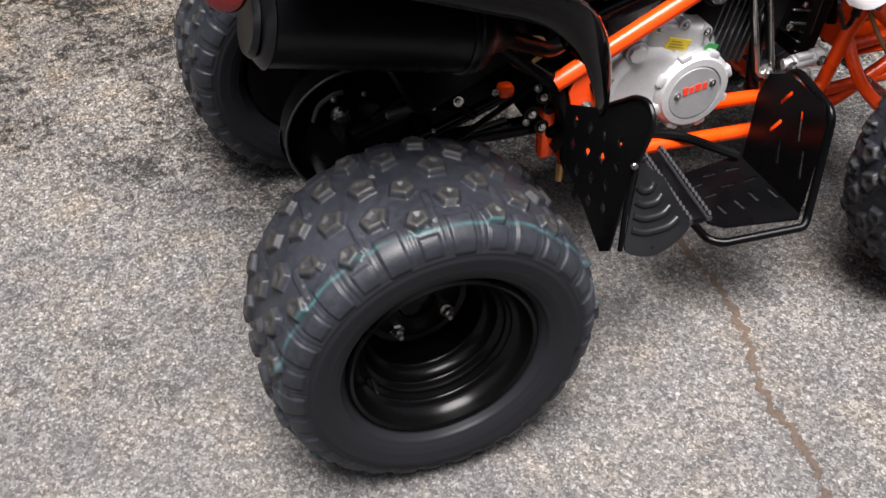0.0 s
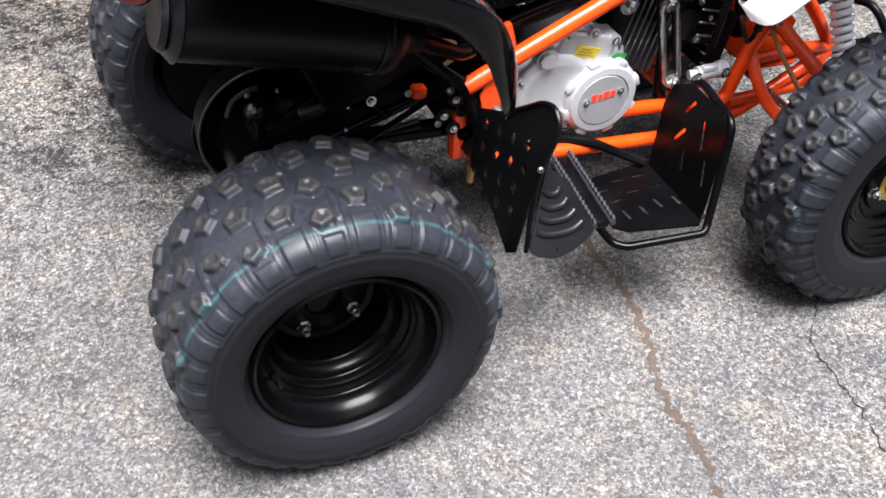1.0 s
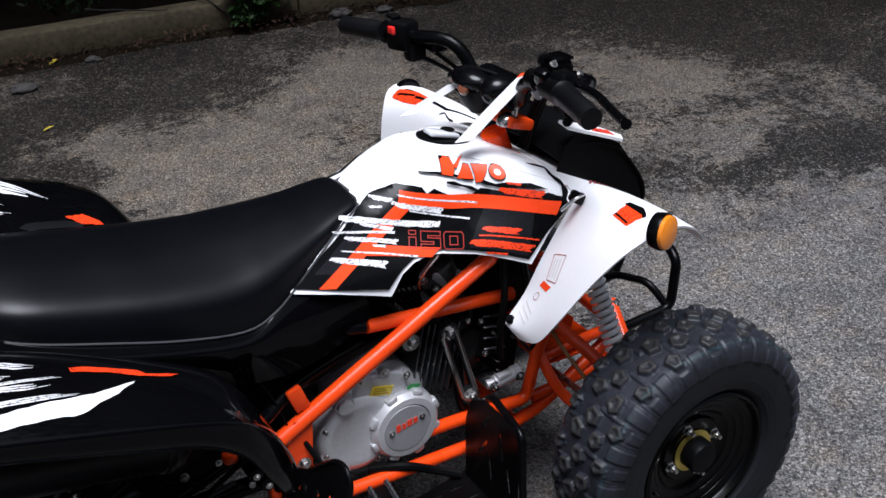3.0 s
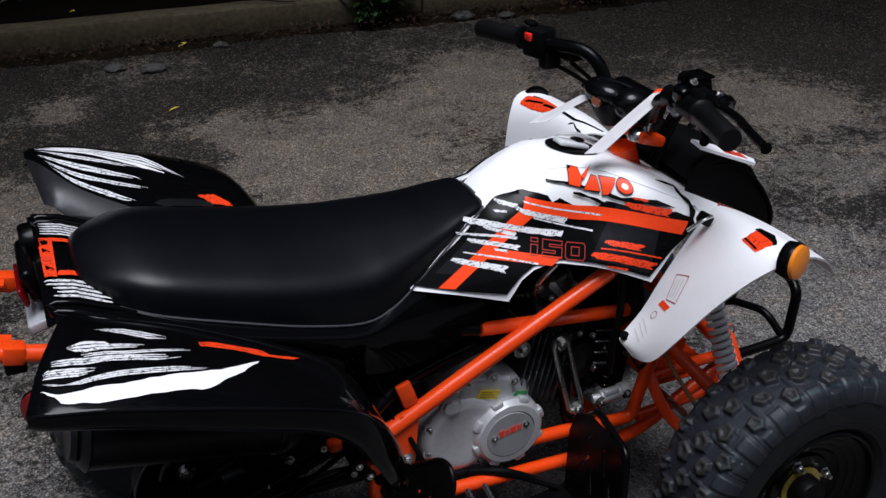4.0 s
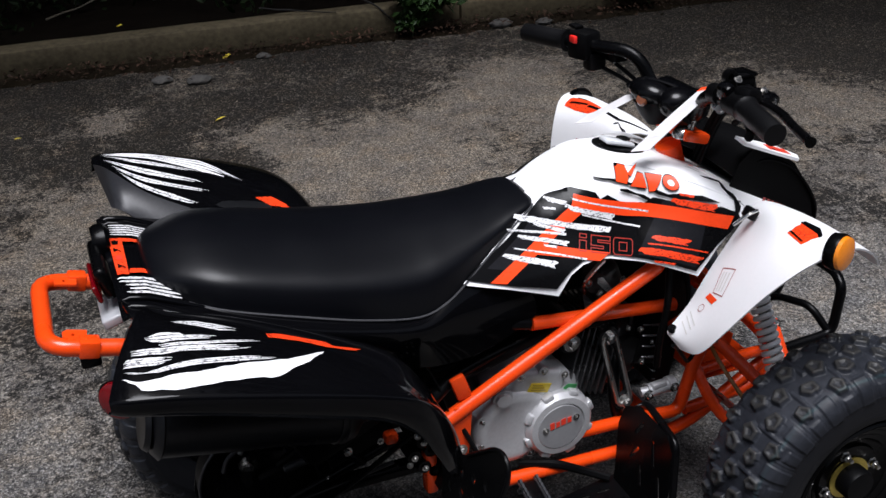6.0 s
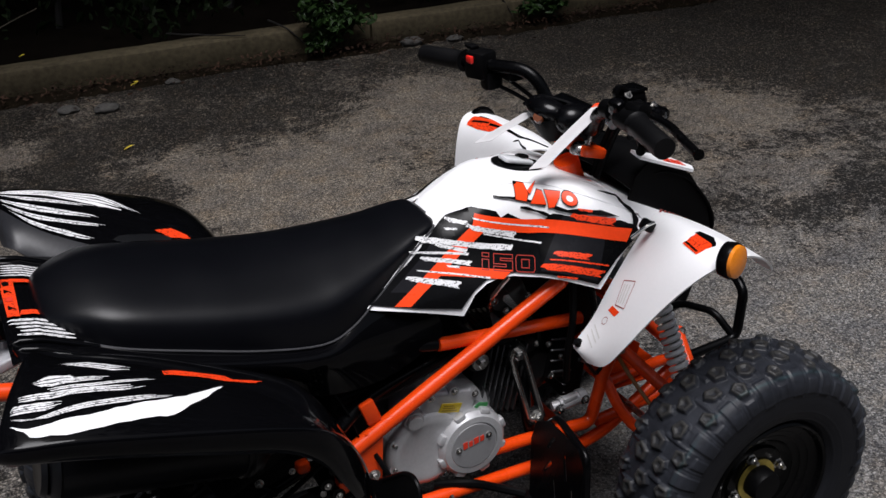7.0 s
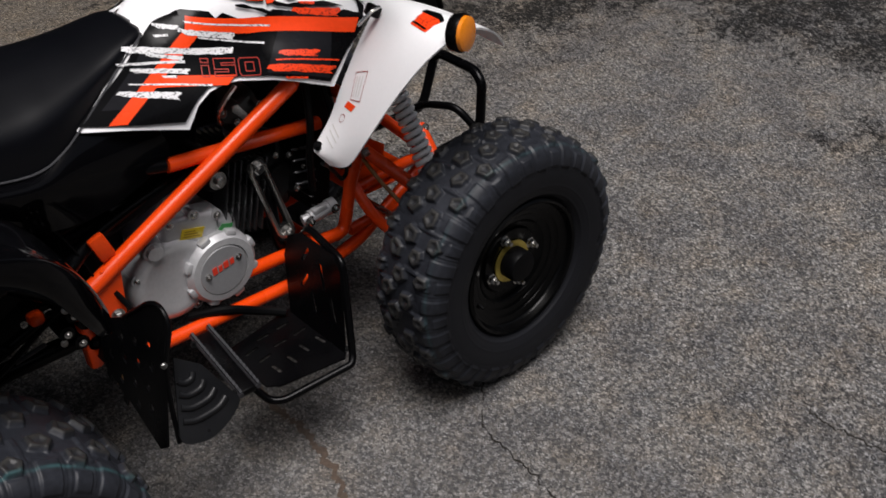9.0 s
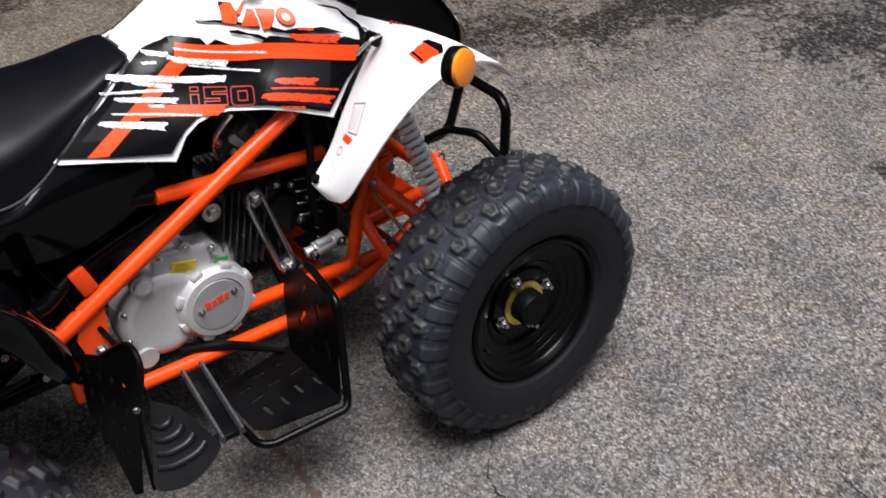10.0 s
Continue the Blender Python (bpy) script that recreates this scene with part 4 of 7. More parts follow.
# red printed emblem on the disc, drawn as plain slanted strokes
for x, w, h in ((0.588, 0.010, 0.015), (0.601, 0.008, 0.012), (0.612, 0.011, 0.014), (0.626, 0.009, 0.012)):
    m = frame_of((x, -0.1561, 0.351 + 0.17 * (x - 0.590)), (1, 0, 0.17), (0.25, 0, 1))
    part("emblem_bar", plate([(0, 0), (w, 0), (w + 0.002, h), (0.002, h)], [], 0.0008, m), REDINK, engine, smooth=0)
part("oil_filler", tube([(0.497, -0.10, 0.452), (0.493, -0.142, 0.447)], [0.022, 0.020], 20), ALU, engine)
part("filler_cap", tube([(0.493, -0.140, 0.447), (0.492, -0.150, 0.446)], [0.017, 0.015], 8), ALU, engine)
part("starter_boss", tube([(0.468, -0.09, 0.302), (0.468, -0.145, 0.300)], [0.022, 0.020], 20), ALU, engine)
for x, z in ((0.448, 0.345), (0.452, 0.40), (0.555, 0.294), (0.60, 0.282), (0.585, 0.478), (0.63, 0.458), (0.535, 0.478)):
    part("case_boss", tube([(x, -0.09, z), (x, -0.134, z)], 0.011, 14), ALU, engine)
    bolt((x, -0.134, z), (0, -1, 0), 0.005, 0.005, engine, name="case_bolt")
m = frame_of((0.548, -0.1335, 0.441), (1, 0, -0.30), (0.30, -0.25, 1))
part("warning_sticker", plate([(0, 0), (0.046, 0), (0.046, 0.024), (0, 0.024)], [], 0.001, m), YELLOW, engine, "yellow warning sticker", 0)
for k in range(3):
    m2 = m @ Matrix.Translation((0.006, 0.005 + 0.006 * k, 0.0012))
    part("sticker_line", plate([(0, 0), (0.034 - 0.006 * k, 0), (0.034 - 0.006 * k, 0.0022), (0, 0.0022)], [], 0.0003, m2), material("dark_yellow_ink", (0.35, 0.22, 0.01), 0.5), engine, smooth=0)
m = frame_of((0.625, -0.134, 0.424), (1, 0, -0.28), (0.25, -0.3, 1))
part("approval_sticker", plate([(0, 0.004), (0.008, 0), (0.024, 0), (0.030, 0.006), (0.028, 0.015), (0.006, 0.016)], [], 0.001, m), GREEN, engine, "green sticker", 0)
m = frame_of((0.555, -0.134, 0.415), (1, 0, -0.2), (0, 0, 1))
for k in range(6):
    part("cast_mark", plate([(0.006 * k, 0), (0.006 * k + 0.004, 0), (0.006 * k + 0.004, 0.006), (0.006 * k, 0.006)], [], 0.0008, m), GREYP, engine, smooth=0)

FIN = material("worn_fin_edges", (0.075, 0.075, 0.078), 0.28, metal=0.6, vary=0.3)
# cylinder with cooling fins, head and carburettor
cyl = block((0.715, -0.01, 0.44), (0.10, 0.12, 0.12), 0.02, tilted(14), seg=2)
part("cylinder", cyl, DARKALU, engine, "black finned cylinder")
for k in range(7):
    x = 0.672 + 0.0135 * k
    part("cooling_fin", block((x, -0.012, 0.455 - 0.25 * (x - 0.672)), (0.004, 0.185, 0.155), 0.0018, tilted(14), seg=1), FIN, engine)
part("cylinder_head", block((0.80, -0.01, 0.435), (0.09, 0.15, 0.13), 0.025, tilted(14), seg=3), DARKALU, engine)
part("valve_cover", tube([(0.80, -0.07, 0.445), (0.80, -0.10, 0.445)], [0.035, 0.030], 20), DARKALU, engine)
part("carburettor", block((0.755, -0.04, 0.60), (0.075, 0.09, 0.085), 0.018, tilted(-20), seg=3), DARKALU, engine, "dark carburettor")
part("carburettor_bowl", tube([(0.75, -0.05, 0.56), (0.75, -0.05, 0.53)], [0.03, 0.025], 18), ALU, engine)
part("carburettor_cap", tube([(0.715, -0.085, 0.625), (0.715, -0.10, 0.625)], [0.024, 0.022], 16), DARKALU, engine)
part("intake_boot", tube(glide([(0.72, -0.02, 0.61), (0.62, -0.02, 0.62), (0.52, -0.02, 0.63)]), 0.034, 16), MATTE, engine)
# engine hanger plates
MOUNT = (0.648, 0.522)
part("engine_mount", lathe([(0.026, -0.09), (0.026, -0.120), (0.022, -0.127), (0.0005, -0.127)], 28, (MOUNT[0], 0, MOUNT[1])), MATTE, engine)
part("mount_washer", lathe([(0.0185, -0.126), (0.0185, -0.130), (0.017, -0.132), (0.0005, -0.132)], 28, (MOUNT[0], 0, MOUNT[1])), STEEL, engine)
bolt((MOUNT[0], -0.131, MOUNT[1]), (0, -1, 0), 0.0105, 0.010, engine)
m = frame_of((0.749, -0.125, 0.434), (0.235, -0.05, -1), (1, 0, 0.235))
hanger = plate([(-0.098, -0.014), (-0.091, -0.020), (0.091, -0.020), (0.098, -0.014), (0.098, 0.014), (0.091, 0.020), (-0.091, 0.020), (-0.098, 0.014)], [slot(0.0, 0.0, 0.128, 0.017)], 0.010, m)
part("engine_hanger", hanger, DARKALU, engine, "slotted black engine hanger plate")
out = -1 if (m.to_3x3() @ Vector((0, 0, 1))).y > 0 else 1
face = 0.0 if out < 0 else 0.010
for q, w in ((-0.0155, 0.0050), (0.0150, 0.0046)):
    part("hanger_edge", tube([m @ Vector((-0.086, q * 0.5, face)), m @ Vector((-0.076, q, face)), m @ Vector((0.076, q, face)), m @ Vector((0.086, q * 0.5, face))], w, 10), STEEL, engine, "bright steel edge")
for q in ((-0.082, 0.0), (0.082, 0.0)):
    bolt(m @ Vector((q[0], q[1], face)), (0, -1, 0), 0.0115, 0.012, engine)
# screws, levers and pipes on the carburettor and the head
for x, y, z, r in ((0.698, -0.100, 0.628, 0.006), (0.722, -0.104, 0.604, 0.0045), (0.744, -0.100, 0.578, 0.006), (0.776, -0.100, 0.618, 0.005), (0.714, -0.102, 0.577, 0.004), (0.790, -0.098, 0.588, 0.005), (0.815, -0.112, 0.498, 0.006), (0.822, -0.112, 0.420, 0.006), (0.786, -0.112, 0.510, 0.005), (0.842, -0.114, 0.462, 0.0045)):
    bolt((x, y, z), (0, -1, 0), r, 0.005, engine)
part("choke_lever", plate([(-0.006, -0.02), (0.006, -0.02), (0.008, 0.018), (0.0, 0.026), (-0.008, 0.018)], [], 0.003, frame_of((0.735, -0.098, 0.615), (0.8, 0, 0.6), (-0.6, 0, 0.8))), STEEL, engine, "small steel choke lever")
part("throttle_elbow", tube(glide([(0.70, -0.085, 0.600), (0.690, -0.098, 0.628), (0.706, -0.100, 0.650), (0.735, -0.095, 0.668)]), 0.0048, 8), STEEL, engine, "bent steel cable elbow")
part("vent_pipe", tube(glide([(0.765, -0.09, 0.575), (0.785, -0.105, 0.560), (0.795, -0.108, 0.530), (0.790, -0.108, 0.505)]), 0.0042, 8), GREYP, engine)
# two black fillers added to darken the space ahead of the head
part("head_filler", block((0.848, -0.045, 0.462), (0.060, 0.120, 0.125), 0.012, tilted(14), seg=2), MATTE, engine, "black filler block added in front of the head")
part("front_filler", block((0.888, -0.015, 0.398), (0.050, 0.170, 0.115), 0.008, tilted(10), seg=2), MATTE, engine, "black filler block added ahead of the engine")
# thin fins and ribs on the fillers, added for glints
for k in range(5):
    part("front_filler_fin", block((0.862, -0.015, 0.356 + 0.020 * k), (0.008, 0.172, 0.003), 0.001, tilted(10), seg=1), FIN, engine)
for k in range(4):
    part("head_filler_rib", block((0.848, -0.107, 0.420 + 0.026 * k), (0.052, 0.006, 0.005), 0.0015, tilted(14), seg=1), FIN, engine)
tap = tube([(0.815, -0.125, 0.352), (0.83, -0.128, 0.353), (0.831, -0.128, 0.353), (0.875, -0.130, 0.357), (0.876, -0.130, 0.357), (0.892, -0.130, 0.358)], [0.010, 0.010, 0.0145, 0.0145, 0.017, 0.016], 16)
block((0.852, -0.134, 0.366), (0.035, 0.016, 0.014), 0.004, None, tap)
part("exhaust_header", tube(glide([(0.80, -0.06, 0.46), (0.765, -0.100, 0.43), (0.755, -0.118, 0.36), (0.765, -0.118, 0.31), (0.790, -0.08, 0.285)]), 0.0125, 12), BLACK, engine, "black exhaust header pipe")
part("fuel_tap", tap, ALU, quad, "bright cast metal tap")
bolt((0.825, -0.140, 0.352), (0, -1, 0), 0.008, 0.008, quad)
bolt((0.883, -0.146, 0.358), (0, -1, 0), 0.007, 0.006, quad)

# cables and hoses round the engine
for pts, r in (
    ([(0.845, -0.155, 0.66), (0.835, -0.17, 0.58), (0.83, -0.16, 0.50), (0.84, -0.14, 0.42)], 0.0075),
    ([(0.875, -0.16, 0.66), (0.88, -0.175, 0.58), (0.87, -0.165, 0.50)], 0.006),
    ([(0.35, -0.115, 0.505), (0.45, -0.12, 0.515), (0.595, -0.12, 0.555)], 0.009),
    ([(0.62, -0.09, 0.60), (0.66, -0.12, 0.56), (0.72, -0.11, 0.54), (0.78, -0.10, 0.56)], 0.0065),
    ([(0.53, -0.13, 0.27), (0.60, -0.16, 0.265), (0.66, -0.18, 0.24), (0.70, -0.20, 0.225)], 0.009),
    ([(0.40, -0.16, 0.42), (0.42, -0.19, 0.36), (0.43, -0.20, 0.28)], 0.005),
):
    part("cable", tube(glide(pts), r, 8), MATTE, quad)
part("breather_hose", tube(glide([(0.925, -0.165, 0.60), (0.921, -0.168, 0.52), (0.910, -0.168, 0.455)]), 0.0085, 10), GREYP, quad, "grey hose")

# foot wells
for s in (-1, 1):
    def P(x, y, z):
        return Vector((x, s * y, z))
    # heel guard, pierced by rows of diamonds
    g0, g1, g2 = P(0.353, 0.170, 0.394), P(0.401, 0.341, 0.482), P(0.330, 0.385, 0.238)
    gn = (g1 - g0).cross(g2 - g0).normalized()
    m = frame_of(g0, g1 - g0, gn.cross(g1 - g0))
    inv = m.inverted()
    rim_line = [P(0.373, 0.247, 0.428), P(0.387, 0.284, 0.459), P(0.397, 0.312, 0.480), P(0.402, 0.341, 0.482), P(0.397, 0.364, 0.456), P(0.377, 0.366, 0.395), P(0.366, 0.372, 0.322), P(0.358, 0.385, 0.246)]
    guard = [g0] + rim_line + [P(0.350, 0.368, 0.234), P(0.338, 0.300, 0.275), P(0.336, 0.205, 0.318)]
    diamonds = []
    gu, gv = (P(0.377, 0.366, 0.395) - P(0.345, 0.185, 0.350)), (P(0.335, 0.29, 0.275) - P(0.375, 0.27, 0.435))
    for i in range(4):
        for j in range(4):
            q = inv @ (P(0.358, 0.205, 0.390) + gu * (0.20 * i + 0.05 * (j % 2)) + gv * (0.05 + 0.23 * j))
            if j == 3 and i == 0:
                continue
            diamonds.append([(q.x - 0.007, q.y), (q.x, q.y - 0.012), (q.x + 0.007, q.y), (q.x, q.y + 0.012)])
    part("heel_guard", plate([(inv @ q).xy[:] for q in guard], diamonds, 0.004, m), BLACK, quad, "pierced black heel guard")
    part("heel_guard_rim", tube(glide(rim_line), 0.0045, 8), BLACK, quad)
    bolt(P(0.372, 0.369, 0.398), (-0.3, s, 0.4), 0.004, 0.003, quad)
    # ribbed rubber flap
    flap = [P(0.402, 0.334, 0.375), P(0.356, 0.394, 0.268), P(0.358, 0.400, 0.256), P(0.372, 0.404, 0.247), P(0.404, 0.407, 0.240), P(0.442, 0.403, 0.248), P(0.476, 0.390, 0.266), P(0.470, 0.378, 0.286), P(0.440, 0.346, 0.345)]
    n = (flap[1] - flap[0]).cross(flap[6] - flap[0]).normalized()
    m = frame_of(flap[0], flap[6] - flap[0], n.cross(flap[6] - flap[0]))
    inv = m.inverted()
    part("heel_flap", plate([(inv @ q).xy[:] for q in [flap[0]] + glide(flap[1:8], 5) + [flap[8]]], [], 0.004, m), GREYP, quad, "grey ribbed plastic flap")
    up = n * (0.003 if n.z > 0 else -0.003)
    for k in range(4):
        t = 0.30 + 0.18 * k
        a, b = flap[0].lerp(flap[1], t), flap[0].lerp(flap[6], t)
        c = flap[0].lerp((flap[1] + flap[6]) / 2, t + 0.13)
        part("flap_rib", tube(glide([a.lerp(b, 0.08) + up, c.lerp(a, 0.4) + up, c.lerp(b, 0.4) + up, a.lerp(b, 0.92) + up]), 0.0062, 10), GREYP, quad)
    bolt(P(0.404, 0.400, 0.250), (0.1, s * 0.6, 0.7), 0.006, 0.004, quad, MATTE)
    # toothed foot peg
    a, b = P(0.530, 0.170, 0.258), P(0.505, 0.380, 0.262)
    for dx in (-0.018, 0.018):
        rail = tube([a + Vector((dx, 0, 0)), b + Vector((dx, 0, 0))], 0.005, 8)
        for k in range(16):
            q = a.lerp(b, (k + 0.5) / 16) + Vector((dx, 0, 0.007))
            block(q, (0.005, 0.008, 0.008), 0, Euler((radians(45), 0, 0)).to_matrix(), rail)
        part("peg_rail", rail, SATIN, quad, "toothed steel foot peg rail", 30)
    part("peg_beam", block((a + b) / 2 - Vector((0, 0, 0.006)), (0.030, 0.195, 0.014), 0.004, Euler((0, 0, radians(s * 7))).to_matrix()), BLACK, quad)
    for q in (a.lerp(b, 0.12), a.lerp(b, 0.93)):
        bolt(q + Vector((-0.024, 0, 0.0)), (-0.4, s * 0.2, 0.9), 0.005, 0.004, quad, MATTE)
    # floor board with slots, upright toe plate, bent bar round it
    fl = [P(0.555, 0.20, 0.205), P(0.560, 0.335, 0.190), P(0.580, 0.355, 0.188), P(0.705, 0.385, 0.205), P(0.72, 0.37, 0.210), P(0.735, 0.185, 0.215)]
    m = frame_of(fl[0], fl[5] - fl[0], (0, -s, 0)) if s < 0 else frame_of(fl[0], fl[5] - fl[0], (0, 1, 0))
    inv = m.inverted()
    holes = []
    sg = (inv @ fl[2]).y / abs((inv @ fl[2]).y)
    for cx, cy, ang in ((0.035, 0.04, 0), (0.075, 0.025, -8), (0.12, 0.03, -8), (0.04, 0.075, 0), (0.085, 0.065, -8), (0.13, 0.07, 0),
                        (0.035, 0.115, 90), (0.07, 0.118, 90), (0.105, 0.112, 90), (0.14, 0.12, 90)):
        holes.append(slot(cx, sg * cy, 0.030, 0.0075, ang))
    part("foot_board", plate([(inv @ q).xy[:] for q in fl], holes, 0.004, m), BLACK, quad, "slotted black foot board")
    toe = [P(0.715, 0.20, 0.212), P(0.715, 0.375, 0.215), P(0.748, 0.350, 0.375), P(0.748, 0.325, 0.402), P(0.765, 0.225, 0.400), P(0.775, 0.185, 0.375), P(0.770, 0.175, 0.33)]
    m = frame_of(toe[0], toe[1] - toe[0], toe[3] - toe[0])
    inv = m.inverted()
    holes = []
    for cx, cy, ln, ang in ((0.045, 0.155, 0.04, 60), (0.045, 0.10, 0.04, 60), (0.10, 0.13, 0.055, 110), (0.075, 0.065, 0.045, 110), (0.135, 0.075, 0.05, 110)):
        holes.append(slot(cx, cy, ln, 0.0085, ang))
    part("toe_plate", plate([(inv @ q).xy[:] for q in toe], holes, 0.004, m), BLACK, quad, "slotted black toe plate")
    part("foot_rail", tube(rounded([P(0.545, 0.19, 0.195), P(0.555, 0.345, 0.182), P(0.575, 0.362, 0.180), P(0.712, 0.395, 0.203), P(0.722, 0.385, 0.215), P(0.752, 0.345, 0.395), P(0.765, 0.225, 0.405), P(0.775, 0.17, 0.35)], 0.022), 0.0075, 10), BLACK, quad, "bent black tube round the foot board")
    bolt(P(0.718, 0.372, 0.222), (-0.4, s * 0.3, 0.8), 0.004, 0.003, quad, MATTE)


# seat
def seat_sections():
    rows = []
    #        x     z_top  z_low  half  low half
    table = [(-0.106, 0.838, 0.808, 0.046, 0.064), (-0.094, 0.858, 0.802, 0.068, 0.092), (-0.05, 0.873, 0.793, 0.098, 0.132), (0.010, 0.874, 0.777, 0.122, 0.162), (0.12, 0.852, 0.742, 0.128, 0.172), (0.22, 0.834, 0.712, 0.130, 0.178),
             (0.32, 0.822, 0.690, 0.125, 0.176), (0.38, 0.818, 0.700, 0.118, 0.165), (0.44, 0.815, 0.728, 0.102, 0.140), (0.50, 0.815, 0.758, 0.084, 0.112), (0.55, 0.820, 0.784, 0.070, 0.090), (0.588, 0.822, 0.800, 0.058, 0.072), (0.603, 0.816, 0.804, 0.040, 0.050)]
    for x, zt, zl, h, hl in table:
        deep = zt - zl
        half = [(-hl + 0.006, zl - 0.012), (-hl, zl), (-hl + 0.001, zl + 0.006)]
        half += [(-hl * f, zl + deep * g) for f, g in ((0.990, 0.20), (0.972, 0.36), (0.940, 0.49), (0.880, 0.595), (0.78, 0.69), (0.62, 0.795), (0.42, 0.905), (0.22, 0.975), (0.0, 1.0))]
        line = half + [(-y, z) for y, z in half[-2::-1]]
        rows.append([(x, y, z) for y, z in line])
    return rows


# seat piping, with its thin highlight put into the grey colour
PIPING = material("highlit_welt", (0.05, 0.05, 0.054), 0.3, vary=0.2)
srows = fine_rows(seat_sections(), 4)
srows = [glide(r, 2) for r in srows]
sbm = loft(srows)
sbm.faces.new([v for v in sbm.verts[:len(srows[0])]][::-1])
sbm.verts.ensure_lookup_table()
sbm.faces.new(sbm.verts[-len(srows[0]):])
part("seat", sbm, VINYL, quad, "long black vinyl seat", 60)
for s in (-1, 1):
    line = [(x, s * (-y + 0.003), z + 0.006) for x, y, z in (r[2] for r in srows[2:-3])]
    part("seat_piping", tube(line, 0.0019, 6), PIPING, quad, "thin welt round the seat, its highlight painted grey")


# tank cover: a crown along the middle and two printed side panels
CREST = ((0.35, 0.45, 0.59, 0.65, 0.71, 0.80, 0.915, 1.03, 1.15), (0.86, 0.85, 0.838, 0.868, 0.882, 0.866, 0.815, 0.755, 0.69))


def crest(x):
    return float(np.mean(np.interp(x + np.linspace(-0.03, 0.03, 13), CREST[0], CREST[1])))


def side_y(x, z):
    d = max(crest(x) - z, 0.0)
    near = 0.035 * smooth_step((0.74 - x) / 0.14) * math.exp(-d / 0.02)
    return -(0.105 - near + 0.035 * (1 - math.exp(-d / 0.02)) + 0.2 * d + 0.09 * smooth_step((x - 0.76) / 0.22))


def on_side(lift=0.0):
    def at(x, z):
        dy = 0.036 * smooth_step((z - 0.69) / 0.11) * smooth_step((0.97 - x) / 0.24)
        return Vector((x + 0.57 * dy, side_y(x, z) + dy - lift, z - 0.57 * dy + lift * 0.3))
    return at


panel_outline = [(0.402, 0.737), (0.417, 0.726), (0.50, 0.699), (0.594, 0.665), (0.607, 0.680), (0.622, 0.699), (0.647, 0.714), (0.675, 0.719), (0.703, 0.716), (0.762, 0.697), (0.867, 0.660), (0.901, 0.715), (0.935, 0.757), (0.965, 0.778)]
panel_outline += [(x, crest(x)) for x in (0.95, 0.915, 0.88, 0.84, 0.80, 0.76, 0.72, 0.69, 0.66, 0.63, 0.605)] + [(0.585, 0.846), (0.55, 0.826), (0.482, 0.786)]
panel = part("tank_side_panel", sheet(panel_outline, on_side(-0.003), 0.01, 0.003), WHITE, quad, "white tank side panel with black and orange print", 50)
inner = panel_outline[:1]


def ragged(lo, hi, n, amp, seed):
    """Points from lo to hi with a torn edge."""
    random.seed(seed)
    return [(lo[0] + (hi[0] - lo[0]) * k / n, lo[1] + (hi[1] - lo[1]) * k / n + random.uniform(-amp, amp)) for k in range(n + 1)]


panels = [panel]


def decal(name, outline, mat, lift, label=""):
    panels.append(part(name, sheet(outline, on_side(lift * 0.4 + 0.0004), 0.01, 0.0), mat, panel, label, 50))


decal("black_print", [(0.412, 0.7375), (0.505, 0.705), (0.590, 0.680), (0.605, 0.694), (0.622, 0.709), (0.645, 0.722), (0.675, 0.726), (0.705, 0.723), (0.762, 0.704), (0.862, 0.670), (0.900, 0.722), (0.945, 0.766)]
      + ragged((0.944, 0.776), (0.914, 0.789), 4, 0.002, 3) + ragged((0.905, 0.789), (0.859, 0.803), 7, 0.003, 5) + ragged((0.850, 0.801), (0.800, 0.812), 7, 0.003, 6) + ragged((0.790, 0.806), (0.744, 0.811), 6, 0.002, 7)
      + ragged((0.735, 0.815), (0.714, 0.826), 3, 0.002, 8) + [(0.708, 0.834), (0.692, 0.829), (0.686, 0.841)] + ragged((0.672, 0.846), (0.640, 0.851), 4, 0.0015, 9) + [(0.630, 0.846), (0.602, 0.838), (0.535, 0.811), (0.478, 0.779), (0.440, 0.757)], INK, 0.0012, "torn-edged black print")
decal("charcoal_print", [(0.818, 0.808), (0.890, 0.788), (0.862, 0.677), (0.760, 0.710)], GREYINK, 0.0018)
decal("charcoal_print", [(0.455, 0.748), (0.50, 0.735), (0.585, 0.80), (0.56, 0.815)], GREYINK, 0.0018)
decal("orange_stripe", [(0.647, 0.842), (0.745, 0.814), (0.933, 0.772), (0.918, 0.750), (0.745, 0.788), (0.634, 0.820)], ORINK, 0.0024, "orange stripe")
decal("orange_stripe", [(0.634, 0.823), (0.664, 0.817), (0.492, 0.712), (0.460, 0.721)], ORINK, 0.0022, "orange stripe")
decal("orange_stripe", [(0.556, 0.771), (0.700, 0.728), (0.680, 0.716), (0.543, 0.755)], ORINK, 0.0025, "orange stripe")
STROKES = ((0.599, 0.836, 0.631, 0.831, 0.006), (0.587, 0.824, 0.609, 0.822, 0.003), (0.629, 0.827, 0.718, 0.797, 0.010), (0.640, 0.836, 0.789, 0.790, 0.003), (0.528, 0.823, 0.708, 0.775, 0.010), (0.651, 0.809, 0.770, 0.764, 0.003),
           (0.560, 0.806, 0.617, 0.786, 0.006), (0.503, 0.807, 0.618, 0.779, 0.004), (0.524, 0.794, 0.622, 0.763, 0.008), (0.571, 0.767, 0.598, 0.759, 0.004), (0.510, 0.774, 0.654, 0.726, 0.003), (0.491, 0.768, 0.597, 0.730, 0.011))
